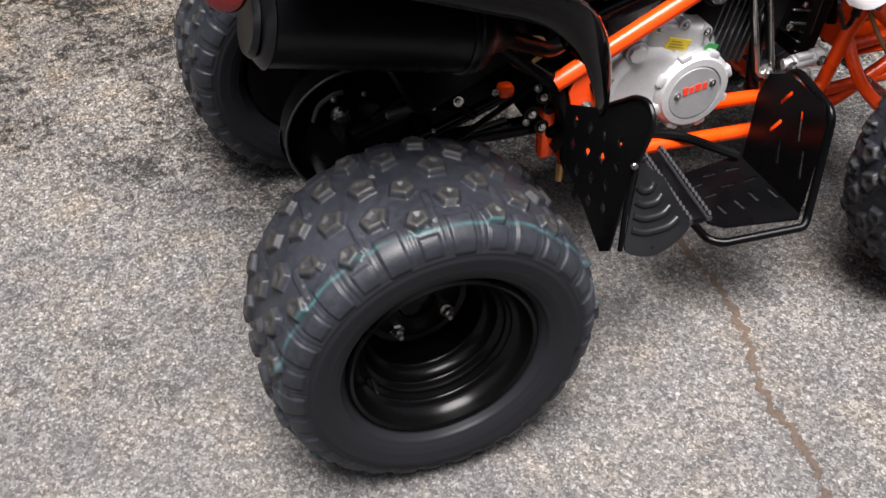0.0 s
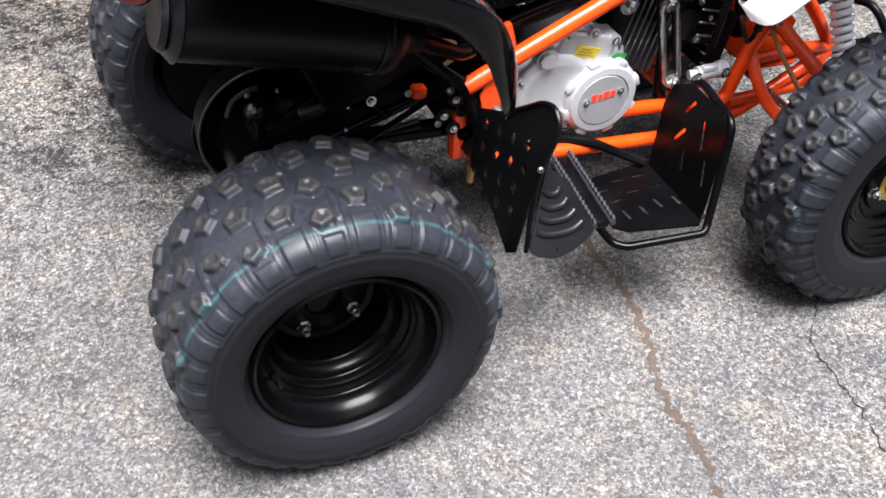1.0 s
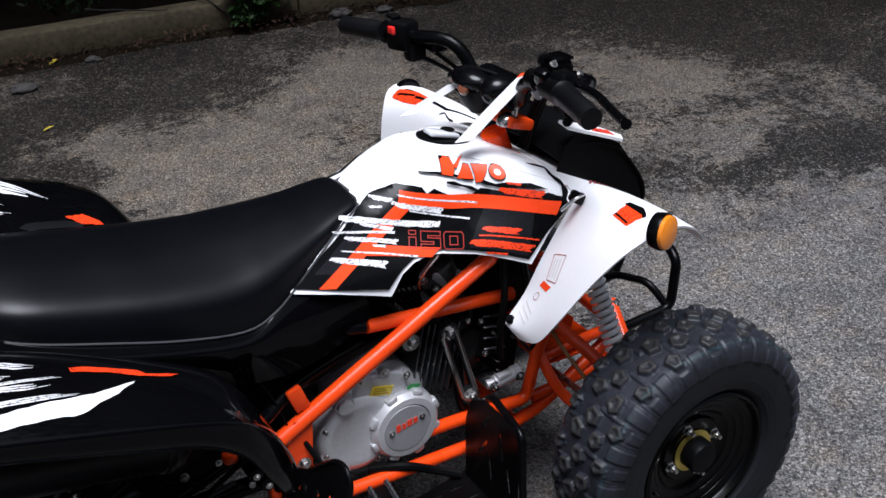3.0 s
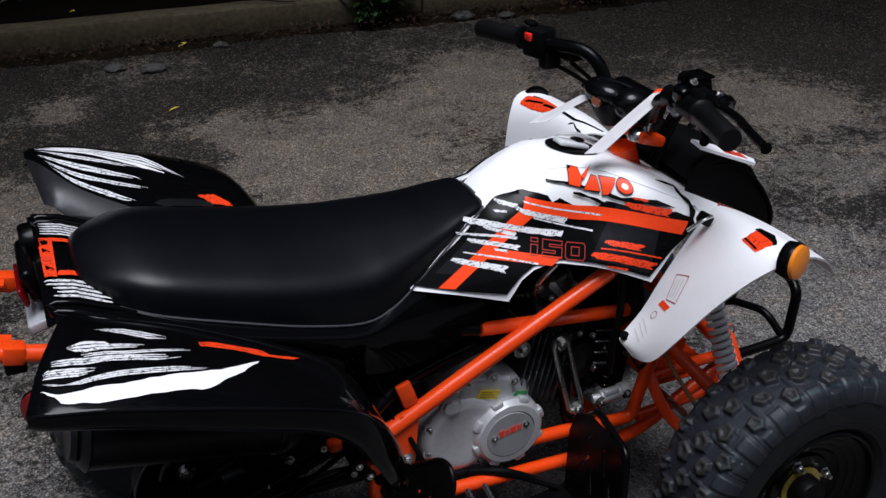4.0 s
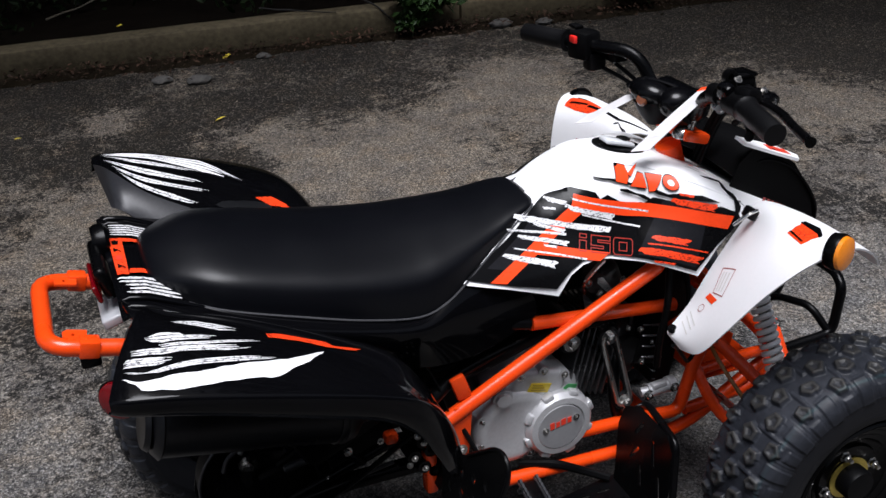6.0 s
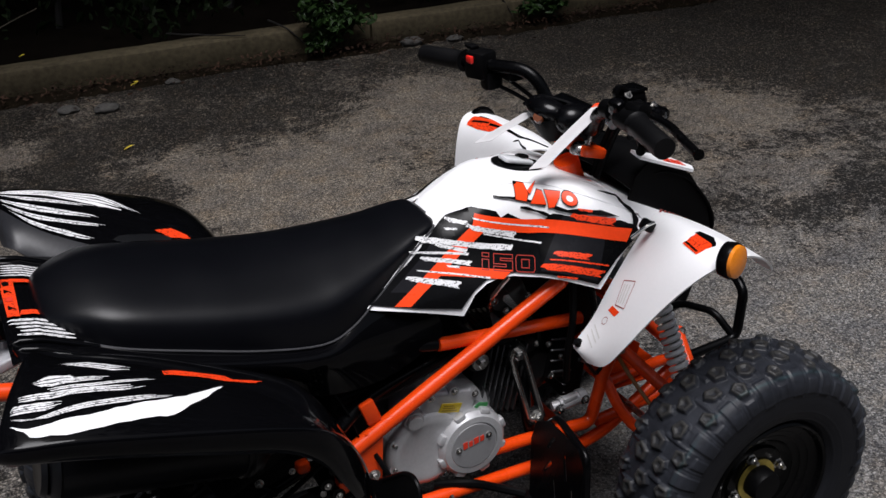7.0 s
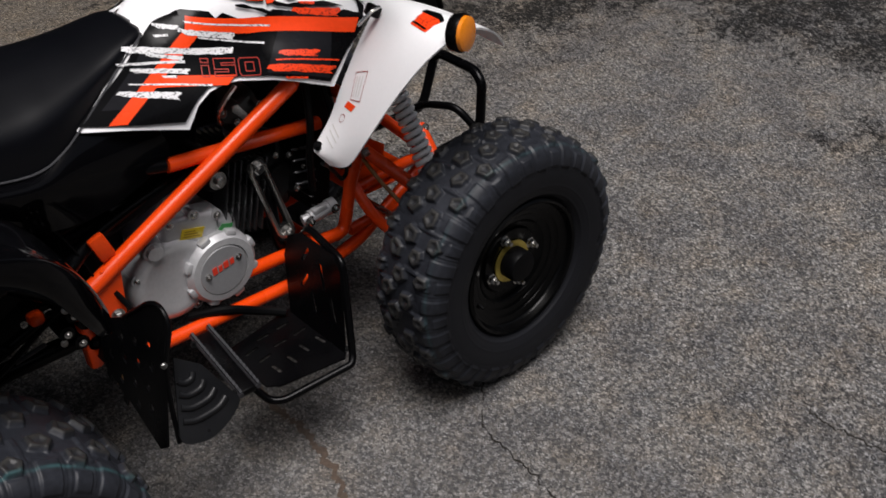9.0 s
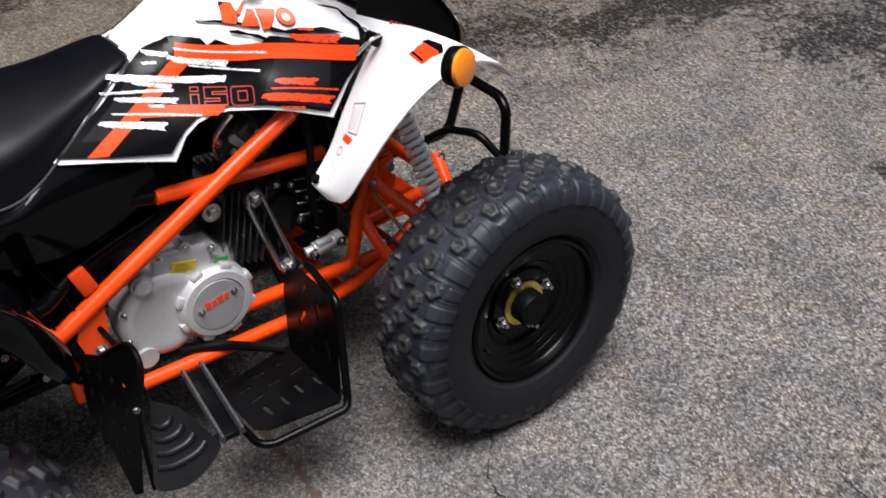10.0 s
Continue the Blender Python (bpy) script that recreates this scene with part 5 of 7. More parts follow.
def brushed(x0, z0, x1, z1, h, seed, mat, name, label=""):
    """A slanted block of dry-brush print with nicked edges and stepped ends."""
    rng = random.Random(seed)
    up = ragged((x0, z0), (x1, z1), 16, min(h * 0.07, 0.0007), seed)
    step = rng.uniform(0.5, 0.8)
    low = ragged((x1 - 0.55 * h, z1 - h), (x0 + 0.45 * h, z0 - h), 16, min(h * 0.10, 0.0010), seed + 60)
    ends = [(x1 - 0.1 * h, z1 - h * step * 0.5), (x1 - 0.9 * h, z1 - h * step)] if h > 0.005 else []
    tails = [(x0 + 0.1 * h, z0 - h * 0.62), (x0 - 0.5 * h, z0 - h * 0.40)] if h > 0.005 else []
    decal(name, up + ends + low + tails, mat, 0.003, label)


for k, stroke in enumerate(STROKES):
    brushed(*stroke, 20 + k, SCUFF, "brush_stroke", "scuffed white brush stroke")
for k, stroke in enumerate(((0.794, 0.742, 0.858, 0.730, 0.011), (0.781, 0.729, 0.884, 0.708, 0.0028), (0.767, 0.723, 0.876, 0.697, 0.0135), (0.791, 0.694, 0.829, 0.686, 0.004), (0.835, 0.809, 0.908, 0.793, 0.012), (0.846, 0.817, 0.872, 0.811, 0.004))):
    brushed(*stroke, 80 + k, SCUFFO, "red_stroke")
# torn black shreds over the white
for k, line in enumerate(([(0.691, 0.864, 2), (0.705, 0.861, 3), (0.720, 0.858, 2), (0.740, 0.852, 5), (0.761, 0.843, 4), (0.776, 0.837, 6), (0.790, 0.830, 2)], [(0.737, 0.838, 2), (0.752, 0.833, 6), (0.768, 0.824, 4), (0.785, 0.816, 7), (0.801, 0.806, 3)],
                          [(0.792, 0.831, 3), (0.810, 0.822, 7), (0.829, 0.814, 6), (0.846, 0.812, 9), (0.866, 0.809, 6), (0.885, 0.806, 8), (0.902, 0.800, 4), (0.915, 0.795, 1)],
                          [(0.894, 0.840, 1), (0.908, 0.835, 4), (0.921, 0.829, 3), (0.929, 0.820, 7), (0.937, 0.809, 6), (0.949, 0.797, 9), (0.955, 0.789, 8), (0.946, 0.780, 7), (0.936, 0.774, 3)])):
    rng = random.Random(300 + k)
    up = [(x + rng.uniform(-0.002, 0.002), z + 0.0004 * w + rng.uniform(0, 0.001)) for x, z, w in line]
    dn = [(x + rng.uniform(-0.002, 0.002), z - 0.0006 * w - rng.uniform(0, 0.001)) for x, z, w in line][::-1]
    decal("black_shred", up + dn, INK, 0.0016)
# maker's mark above the print, as plain red shapes with a dark edge: a blade, a spike, two wedges and a ring
def mark_point(u, v):
    x = 0.731 + u
    return (x + 0.3 * v, 0.853 - 0.30 * u + v)


RING = [(0.1035 + 0.0135 * math.cos(2 * math.pi * k / 20), 0.0115 + 0.0105 * math.sin(2 * math.pi * k / 20)) for k in range(20)]
MARK = (([(0.0, 0.0), (0.022, -0.002), (0.027, 0.010), (0.024, 0.024), (0.004, 0.025)], 0.0014), ([(0.026, 0.014), (0.050, 0.031), (0.031, 0.010)], 0.0010), ([(0.030, -0.005), (0.046, 0.018), (0.055, 0.017), (0.061, -0.004)], 0.0014),
        ([(0.060, 0.019), (0.090, 0.020), (0.076, -0.006), (0.066, -0.009)], 0.0014), (RING, 0.0014))
for loop, edge_w in MARK:
    mid = (sum(q[0] for q in loop) / len(loop), sum(q[1] for q in loop) / len(loop))
    grown = []
    for u, v in loop:
        d = math.hypot(u - mid[0], v - mid[1])
        grown.append((u + (u - mid[0]) / d * edge_w, v + (v - mid[1]) / d * edge_w))
    decal("mark_edge", [mark_point(*q) for q in grown], INK, 0.0016)
    decal("mark_shape", [mark_point(*q) for q in loop], ORINK, 0.0028, "red printed mark")
decal("mark_shape", [mark_point(0.1035 + 0.006 * math.cos(2 * math.pi * k / 14), 0.0115 + 0.0045 * math.sin(2 * math.pi * k / 14)) for k in range(14)], WHITE, 0.0040)


DULLRED = material("dull_red_ink", (0.30, 0.022, 0.014), 0.35, vary=0.06)


# the figures 150, as thin red outlines
def figure(strokes, x, w, h):
    for (u0, v0), (u1, v1) in strokes:
        a = (x + u0 * w + 0.12 * v0 * h, 0.744 - 0.30 * (x + u0 * w - 0.638) + v0 * h)
        b = (x + u1 * w + 0.12 * v1 * h, 0.744 - 0.30 * (x + u1 * w - 0.638) + v1 * h)
        d = Vector((b[0] - a[0], b[1] - a[1])).normalized() * 0.0009
        n = Vector((-d.y, d.x))
        decal("figure_stroke", [(a[0] - d.x + n.x, a[1] - d.y + n.y), (b[0] + d.x + n.x, b[1] + d.y + n.y), (b[0] + d.x - n.x, b[1] + d.y - n.y), (a[0] - d.x - n.x, a[1] - d.y - n.y)], DULLRED, 0.0034)


def outline_figure(loop, x, w, h):
    figure(list(zip(loop, loop[1:] + loop[:1])), x, w, h)


outline_figure([(0.1, 0), (0.9, 0), (0.9, 0.62), (0.1, 0.62)], 0.638, 0.016, 0.031)
outline_figure([(0.1, 0.78), (0.9, 0.78), (0.9, 1), (0.1, 1)], 0.638, 0.016, 0.031)
outline_figure([(0, 0), (1, 0), (1, 0.62), (0.35, 0.62), (0.35, 0.75), (1, 0.75), (1, 1), (0, 1), (0, 0.4), (0.65, 0.4), (0.65, 0.25), (0, 0.25)], 0.662, 0.038, 0.031)
outline_figure([(0.08, 0), (0.92, 0), (1, 0.15), (1, 0.85), (0.92, 1), (0.08, 1), (0, 0.85), (0, 0.15)], 0.707, 0.040, 0.031)
outline_figure([(0.3, 0.25), (0.7, 0.25), (0.7, 0.75), (0.3, 0.75)], 0.707, 0.040, 0.031)
for ob in panels[:1]:
    far_panel = mirrored(ob)
for ob in panels[1:]:
    twin = mirrored(ob)
    twin.parent = far_panel

# crown of the cover with the key recess
crown = []
edge = on_side()
for x in [0.535 + 0.0205 * k for k in range(22)]:
    p = edge(x, crest(x))
    h, z = -p.y, p.z - 0.9 * max(0.592 - x, 0.0)
    wide = [(-h - 0.003, z - 0.003), (-h, z), (-h * 0.82, z + 0.006), (-h * 0.5, z + 0.010), (-h * 0.25, z + 0.011), (0, z + 0.011)]
    crown.append([(p.x, y, q) for y, q in wide + [(-y, q) for y, q in wide[-2::-1]]])
KEY_Z = edge(0.80, crest(0.80)).z
part("tank_crown", thicken(loft(crown), 0.003), WHITE, quad, "white tank cover crown", 50)
recess = lathe([(0.047, 0.0), (0.047, 0.0015), (0.042, 0.0030), (0.0005, 0.0020)], 32, (0, 0, 0), "z")
bmesh.ops.transform(recess, matrix=Matrix.Translation((0.815, 0.0, KEY_Z + 0.0105)) @ tilted(12).to_4x4() @ Matrix.Diagonal((1.15, 1.0, 1, 1)), verts=recess.verts)
part("key_recess", recess, BLACK, quad, "dark oval key recess")
part("key_barrel", tube([(0.822, 0.0, KEY_Z), (0.825, -0.002, KEY_Z + 0.024)], 0.014, 18), STEEL, quad)
part("key_bag", block((0.808, -0.008, KEY_Z + 0.022), (0.065, 0.035, 0.010), 0.004, tilted(18)), material("clear_wrap", (0.65, 0.66, 0.68), 0.15, coat=0.5, vary=0.1), quad, "clear plastic wrap over the key")

# black under-panel below the seat and the fin that rises to the tank
under = [[(-0.152, -0.125, 0.834), (-0.152, -0.172, 0.840), (-0.142, -0.205, 0.826), (-0.135, -0.200, 0.785)],
         [(-0.05, -0.14, 0.800), (-0.05, -0.190, 0.806), (-0.045, -0.212, 0.794), (-0.045, -0.205, 0.76)],
         [(0.10, -0.16, 0.750), (0.10, -0.205, 0.752), (0.10, -0.21, 0.735), (0.10, -0.195, 0.69)],
         [(0.22, -0.165, 0.715), (0.22, -0.200, 0.712), (0.22, -0.205, 0.690), (0.22, -0.18, 0.63)],
         [(0.32, -0.165, 0.692), (0.32, -0.195, 0.688), (0.325, -0.198, 0.66), (0.33, -0.17, 0.585)],
         [(0.38, -0.150, 0.712), (0.385, -0.172, 0.700), (0.40, -0.180, 0.660), (0.42, -0.160, 0.575)],
         [(0.42, -0.13, 0.730), (0.44, -0.145, 0.715), (0.48, -0.160, 0.660), (0.50, -0.150, 0.590)],
         [(0.47, -0.11, 0.755), (0.52, -0.125, 0.71), (0.56, -0.140, 0.655), (0.565, -0.140, 0.615)]]
urows = [glide(r, 4) for r in fine_rows(under, 4)]
up_ = part("seat_side_panel", thicken(loft(urows), 0.003), GLOSS, quad, "gloss black side panel under the seat", 60)
mirrored(up_)


# rear fender: a broad top that falls forward, with a turned-down lip
fend = [  # x, inner y, inner z, outer y, outer z, crown, lip drop
    (-0.168, -0.330, 0.885, -0.440, 0.852, 0.010, 0.022), (-0.145, -0.285, 0.888, -0.452, 0.856, 0.016, 0.030), (-0.085, -0.240, 0.845, -0.462, 0.848, 0.032, 0.035), (0.0, -0.215, 0.800, -0.468, 0.823, 0.034, 0.040), (0.08, -0.205, 0.758, -0.468, 0.796, 0.030, 0.045),
    (0.16, -0.20, 0.715, -0.463, 0.766, 0.024, 0.048), (0.214, -0.20, 0.683, -0.452, 0.735, 0.020, 0.066), (0.248, -0.20, 0.650, -0.436, 0.697, 0.018, 0.090), (0.275, -0.20, 0.612, -0.416, 0.650, 0.012, 0.100), (0.296, -0.205, 0.575, -0.393, 0.598, 0.006, 0.085), (0.310, -0.23, 0.54, -0.370, 0.552, 0.002, 0.050)]


def fender_row(x, yi, zi, yo, zo, crown, lip, sweep=1.0):
    """One cross-section; the tail end is swept back towards its outer corner."""
    pts = []
    back = sweep * min(max((0.05 - x) / 0.21, 0.0), 1.0)
    for k in range(9):
        t = k / 8
        bulge = crown * math.sin(math.pi * t ** 0.9)
        fwd = 0.30 * bulge if x > 0.2 else 0.0
        pts.append((x + fwd + back * (0.014 - 0.046 * t), yi + (yo - yi) * t, zi + (zo - zi) * t + bulge))
    for dy, f in ((-0.0030, 0.06), (-0.0046, 0.16), (-0.0052, 0.32), (-0.0050, 0.58), (-0.0020, 0.85), (0.0040, 1.0)):
        pts.append((x - back * 0.032 - (0.004 if f == 1 else 0.0), yo + dy, zo - lip * f))
    return pts


frows = fine_rows([fender_row(*r) for r in fend], 4)
rf = part("rear_fender", thicken(loft(frows), 0.0035), GLOSS, quad, "gloss black rear fender with white brush print", 55)


def on_fender(lift, frows=frows):
    """A point on the fender's top: u from the tail to the front, v from the inner edge to the outer edge."""
    def at(u, v):
        u = max(u, 0.004)
        fu, fv = u * (len(frows) - 1), v * 8
        i, j = min(int(fu), len(frows) - 2), min(int(fv), 7)
        a = Vector(frows[i][j]).lerp(Vector(frows[i][j + 1]), fv - j)
        b = Vector(frows[i + 1][j]).lerp(Vector(frows[i + 1][j + 1]), fv - j)
        p, dv = a.lerp(b, fu - i), Vector(frows[i][j + 1]) - Vector(frows[i][j])
        n = dv.cross(b - a).normalized()
        return p + n * lift * (1 if n.z > 0 else -1)
    return at


NEAR_PRINT = (
    ((0.197, 0.377), (0.240, 0.384), (0.289, 0.456), (0.292, 0.495), (0.265, 0.504), (0.229, 0.439)),
    ((0.146, 0.512), (0.176, 0.492), (0.211, 0.528), (0.214, 0.549), (0.262, 0.559), (0.256, 0.592), (0.181, 0.604), (0.161, 0.572)),
    ((0.162, 0.608), (0.238, 0.622), (0.329, 0.568), (0.328, 0.591), (0.241, 0.645), (0.168, 0.645)),
    ((0.109, 0.592), (0.184, 0.650), (0.253, 0.646), (0.310, 0.625), (0.304, 0.660), (0.276, 0.690), (0.242, 0.692), (0.181, 0.704), (0.110, 0.649)),
    ((0.097, 0.661), (0.185, 0.736), (0.186, 0.763), (0.160, 0.784), (0.085, 0.736)),
    ((0.083, 0.761), (0.152, 0.826), (0.212, 0.774), (0.299, 0.729), (0.342, 0.725), (0.345, 0.743), (0.245, 0.795), (0.174, 0.838), (0.122, 0.816)),
    ((0.072, 0.835), (0.124, 0.887), (0.220, 0.855), (0.278, 0.796), (0.355, 0.743), (0.426, 0.627), (0.395, 0.731), (0.376, 0.778), (0.329, 0.884), (0.270, 0.914), (0.185, 0.972), (0.126, 0.950), (0.112, 0.900)))
FAR_PRINT = (
    ((0.145, 0.398), (0.287, 0.639), (0.368, 0.760), (0.404, 0.603), (0.447, 0.468), (0.365, 0.446), (0.273, 0.474), (0.164, 0.355)),
    ((0.153, 0.314), (0.263, 0.416), (0.345, 0.461), (0.334, 0.420), (0.230, 0.322)),
    ((0.153, 0.190), (0.228, 0.263), (0.327, 0.312), (0.333, 0.274), (0.239, 0.191), (0.165, 0.159)),
    ((0.176, 0.108), (0.258, 0.158), (0.355, 0.230), (0.344, 0.196), (0.248, 0.100), (0.190, 0.075)),
    ((0.197, 0.049), (0.274, 0.073), (0.314, 0.060), (0.292, 0.024), (0.228, 0.012)))
FLASH = ((0.335, 0.489), (0.366, 0.466), (0.441, 0.478), (0.451, 0.522), (0.514, 0.485), (0.495, 0.530), (0.438, 0.556), (0.392, 0.528), (0.336, 0.537))


def torn(outline, seed, amp, n=5):
    """The outline with its edges broken into small nicks."""
    rng = random.Random(seed)
    out = []
    for (a, b), (c, d) in zip(outline, outline[1:] + outline[:1]):
        out.append((a, b))
        out += [(a + (c - a) * k / n, b + (d - b) * k / n + rng.uniform(-amp, amp)) for k in range(1, n)]
    return out


def strips(loop, n, seed, reach):
    """A stroke of the brush split along its length into n ragged bristle marks; reach lengthens them to the tail."""
    rng = random.Random(seed)
    us = [q[0] for q in loop]
    u0, u1 = min(us), max(us)
    out = []
    for k in range(n):
        a, b = u0 + (u1 - u0) * rng.uniform(0.01, 0.12), u1 - (u1 - u0) * rng.uniform(0.01, 0.16)
        low, high = [], []
        for j in range(19):
            u = a + (b - a) * j / 18
            cross = [v + (w - v) * (u - p) / (q - p) for (p, v), (q, w) in zip(loop, loop[1:] + loop[:1]) if (p - u) * (q - u) < 0]
            if len(cross) < 2:
                continue
            lo, hi = min(cross), max(cross)
            taper = min(1.0, 0.35 + 0.9 * min(j, 18 - j) / 4)
            mid, wide = lo + (hi - lo) * (k + 0.5) / n, (hi - lo) / n * 0.5 * taper
            back = reach * (u1 - u) / (u1 - u0)
            low.append((u - back, mid - wide * rng.uniform(0.55, 0.98)))
            high.append((u - back, mid + wide * rng.uniform(0.55, 0.98)))
        out.append(low + high[::-1])
    return out


for k, loop in enumerate(NEAR_PRINT):
    for j, band in enumerate([torn(list(loop), 206, 0.006)] if k == 6 else strips(loop, (3, 3, 2, 3, 4, 3)[k], 200 + k, 0.02)):
        part("brush_stroke", sheet(band, on_fender(0.0018), 0.03), WHITE if k == 6 else SCUFF, rf, "white brush stroke", 50)
part("orange_flash", sheet(torn(FLASH, 220, 0.005), on_fender(0.0016), 0.03), SCUFFO, rf, "orange flash", 50)
far_rows = fine_rows([fender_row(*r, 0.0) for r in fend], 4)
far_rows = [[(x + 0.028, -y, z) for x, y, z in r] for r in far_rows]
far_fender = part("rear_fender", thicken(loft([r[::-1] for r in far_rows]), 0.0035), GLOSS, quad, "gloss black rear fender with white brush print", 55)
on_far = on_fender(0.0018, far_rows)
for k, loop in enumerate(FAR_PRINT):
    for band in strips(loop, (4, 2, 2, 2, 2)[k], 260 + k, 0.07):
        part("brush_stroke", sheet(band, on_far, 0.03), WHITE if k == 0 else SCUFF, far_fender, "white brush stroke", 50)
for k, (loop, mat) in enumerate(((((0.34, 0.087), (0.365, 0.145), (0.448, 0.253), (0.488, 0.264), (0.48, 0.227), (0.368, 0.086)), GREYP), (((0.45, 0.299), (0.494, 0.383), (0.532, 0.347), (0.542, 0.312), (0.483, 0.257)), SCUFFO))):
    part("print_flash", sheet(torn(loop, 245 + k, 0.006), on_far, 0.03), mat, far_fender, "", 50)

# tail between the fenders: a shallow tray that falls towards the seat
def tail_at(x, y, lift=0.0):
    z = float(np.interp(x, (-0.16, -0.145, -0.11, -0.04, 0.05), (0.838, 0.842, 0.834, 0.800, 0.755)))
    return Vector((x, y, z - 0.010 * (y / 0.2) ** 2 + lift))


tp = part("tail_panel", thicken(loft([[tail_at(float(x), float(y)) for y in np.linspace(-0.195, 0.195, 17)] for x in np.linspace(-0.158, 0.05, 16)]), 0.004), GLOSS, quad, "black tail panel with orange print", 50)


def tail_print(name, outline, mat, lift=0.0045, label=""):
    part(name, sheet(outline, lambda u, v: tail_at(u, v, lift), 0.012), mat, tp, label)


# orange bracket with a row of cut-out shapes, and brushed strokes beside it
tail_print("orange_print", torn([(-0.148, 0.070), (-0.148, -0.074), (-0.130, -0.074), (-0.126, 0.070)], 300, 0.002, 4), SCUFFO, label="orange print")
for side in (1, -1):
    tail_print("orange_print", torn([(-0.130, side * 0.070), (-0.126, side * 0.054), (-0.060, side * 0.050), (-0.060, side * 0.064)], 302 + side, 0.001, 4), SCUFFO, label="orange print")
for k in range(4):
    y = -0.056 + 0.031 * k
    loop = [(-0.143, y), (-0.134, y + 0.003), (-0.133, y + 0.016), (-0.138, y + 0.020), (-0.144, y + 0.015)] if k % 2 else [(-0.144, y + 0.002), (-0.137, y + 0.008), (-0.133, y), (-0.133, y + 0.006), (-0.139, y + 0.013), (-0.144, y + 0.018)]
    tail_print("print_shape", loop, REDINK if k == 1 else INK, 0.0056)
for side in (1, -1):
    for k in range(5):
        y = 0.082 + 0.0115 * k
        mark = strips([(-0.152 + 0.002 * k, y), (-0.152 + 0.002 * k, y + 0.0085), (-0.066 + 0.004 * k, y + 0.010), (-0.060 + 0.003 * k, y + 0.001)], 1, 310 + 7 * k + side, 0.0)[0]
        tail_print("brush_stroke", [(u, side * v) for u, v in mark], SCUFF, label="white brush stroke")
    # pressed folds along the tray's edge
    for k, (y, w) in enumerate(((0.148, 0.0055), (0.172, 0.0065))):
        part("tray_fold", tube([tail_at(x, side * (y + 0.10 * max(x + 0.15, 0) * k), 0.002) for x in (-0.156, -0.14, -0.11, -0.08, -0.04, 0.0)], [0.002, w, w, w, w * 0.8, 0.002], 10), GLOSS, tp)
bm = block((-0.168, 0.0, 0.825), (0.022, 0.13, 0.060), 0.010, tilted(-15), seg=3)
lathe([(0.030, -0.014), (0.034, -0.006), (0.034, 0.008), (0.027, 0.014)], 28, (-0.160, 0.062, 0.842), "x", bm)
part("tail_lamp_housing", bm, BLACK, quad, "black tail lamp housing")
part("tail_lamp", block((-0.184, -0.02, 0.812), (0.009, 0.10, 0.034), 0.006, tilted(-15), seg=3), REDLENS, quad, "red tail lamp")
part("plate_lamp", block((-0.168, -0.040, 0.766), (0.036, 0.085, 0.018), 0.004, tilted(-15), seg=3), CLEAR, quad, "pale tail lamp underside")
# inner walls of the fenders, matt and grey in the light
for s in (-1, 1):
    wall = []
    for r in (frows if s < 0 else far_rows)[:22]:
        x, y, z = r[0]
        y = -abs(y)
        wall.append([(x, -s * y, z - 0.001), (x + 0.004, -s * (y + 0.012), z - 0.022), (x + 0.012, -s * (y + 0.045), z - 0.055), (x + 0.015, -s * (y + 0.07), z - 0.065)])
    part("fender_inner_wall", thicken(loft(wall), 0.003), SATIN, quad, "grey inner wall of the rear fender", 50)
for s in (-1,):
    c, d = Vector((-0.188, s * 0.256, 0.732)), Vector((-0.55, s * 0.80, 0.10)).normalized()
    part("reflector_housing", tube([c - d * 0.022, c - d * 0.004, c], [0.020, 0.031, 0.033], 28), BLACK, quad)
    part("rear_reflector", tube([c - d * 0.001, c + d * 0.006, c + d * 0.010], [0.031, 0.030, 0.024], 28), REDLENS, quad, "round red rear reflector")
    part("reflector_arm", tube([c - d * 0.015, (-0.10, s * 0.20, 0.78)], 0.01, 10), BLACK, quad)

# front fender: a blade that climbs from behind the wheel, crests and runs to a point
blade = [  # inner x, y, z; outer x, y, z
    (0.808, -0.218, 0.546, 0.816, -0.246, 0.528), (0.812, -0.211, 0.556, 0.824, -0.292, 0.542), (0.850, -0.216, 0.604, 0.838, -0.338, 0.606), (0.882, -0.222, 0.664, 0.870, -0.385, 0.690), (0.920, -0.225, 0.722, 0.905, -0.430, 0.760),
    (0.957, -0.225, 0.768, 0.940, -0.460, 0.798), (0.990, -0.210, 0.782, 0.985, -0.463, 0.803), (1.027, -0.200, 0.774, 1.030, -0.445, 0.783), (1.065, -0.250, 0.756, 1.070, -0.428, 0.758), (1.097, -0.320, 0.732, 1.100, -0.412, 0.731), (1.120, -0.382, 0.710, 1.121, -0.396, 0.709)]


def blade_row(xi, yi, zi, xo, yo, zo):
    w = min(abs(yo - yi) / 0.2, 1)
    pts = []
    for k in range(9):
        t = k / 8
        c = 0.013 * math.sin(math.pi * t ** 0.8) * w
        pts.append((xi + (xo - xi) * t - 0.6 * c, yi + (yo - yi) * t, zi + (zo - zi) * t + c))
    return pts


brows = fine_rows([blade_row(*r) for r in blade], 4)
ff = part("front_fender", thicken(loft(brows), 0.0035), WHITE, quad, "white plastic front fender", 50)
far_ff = mirrored(ff)


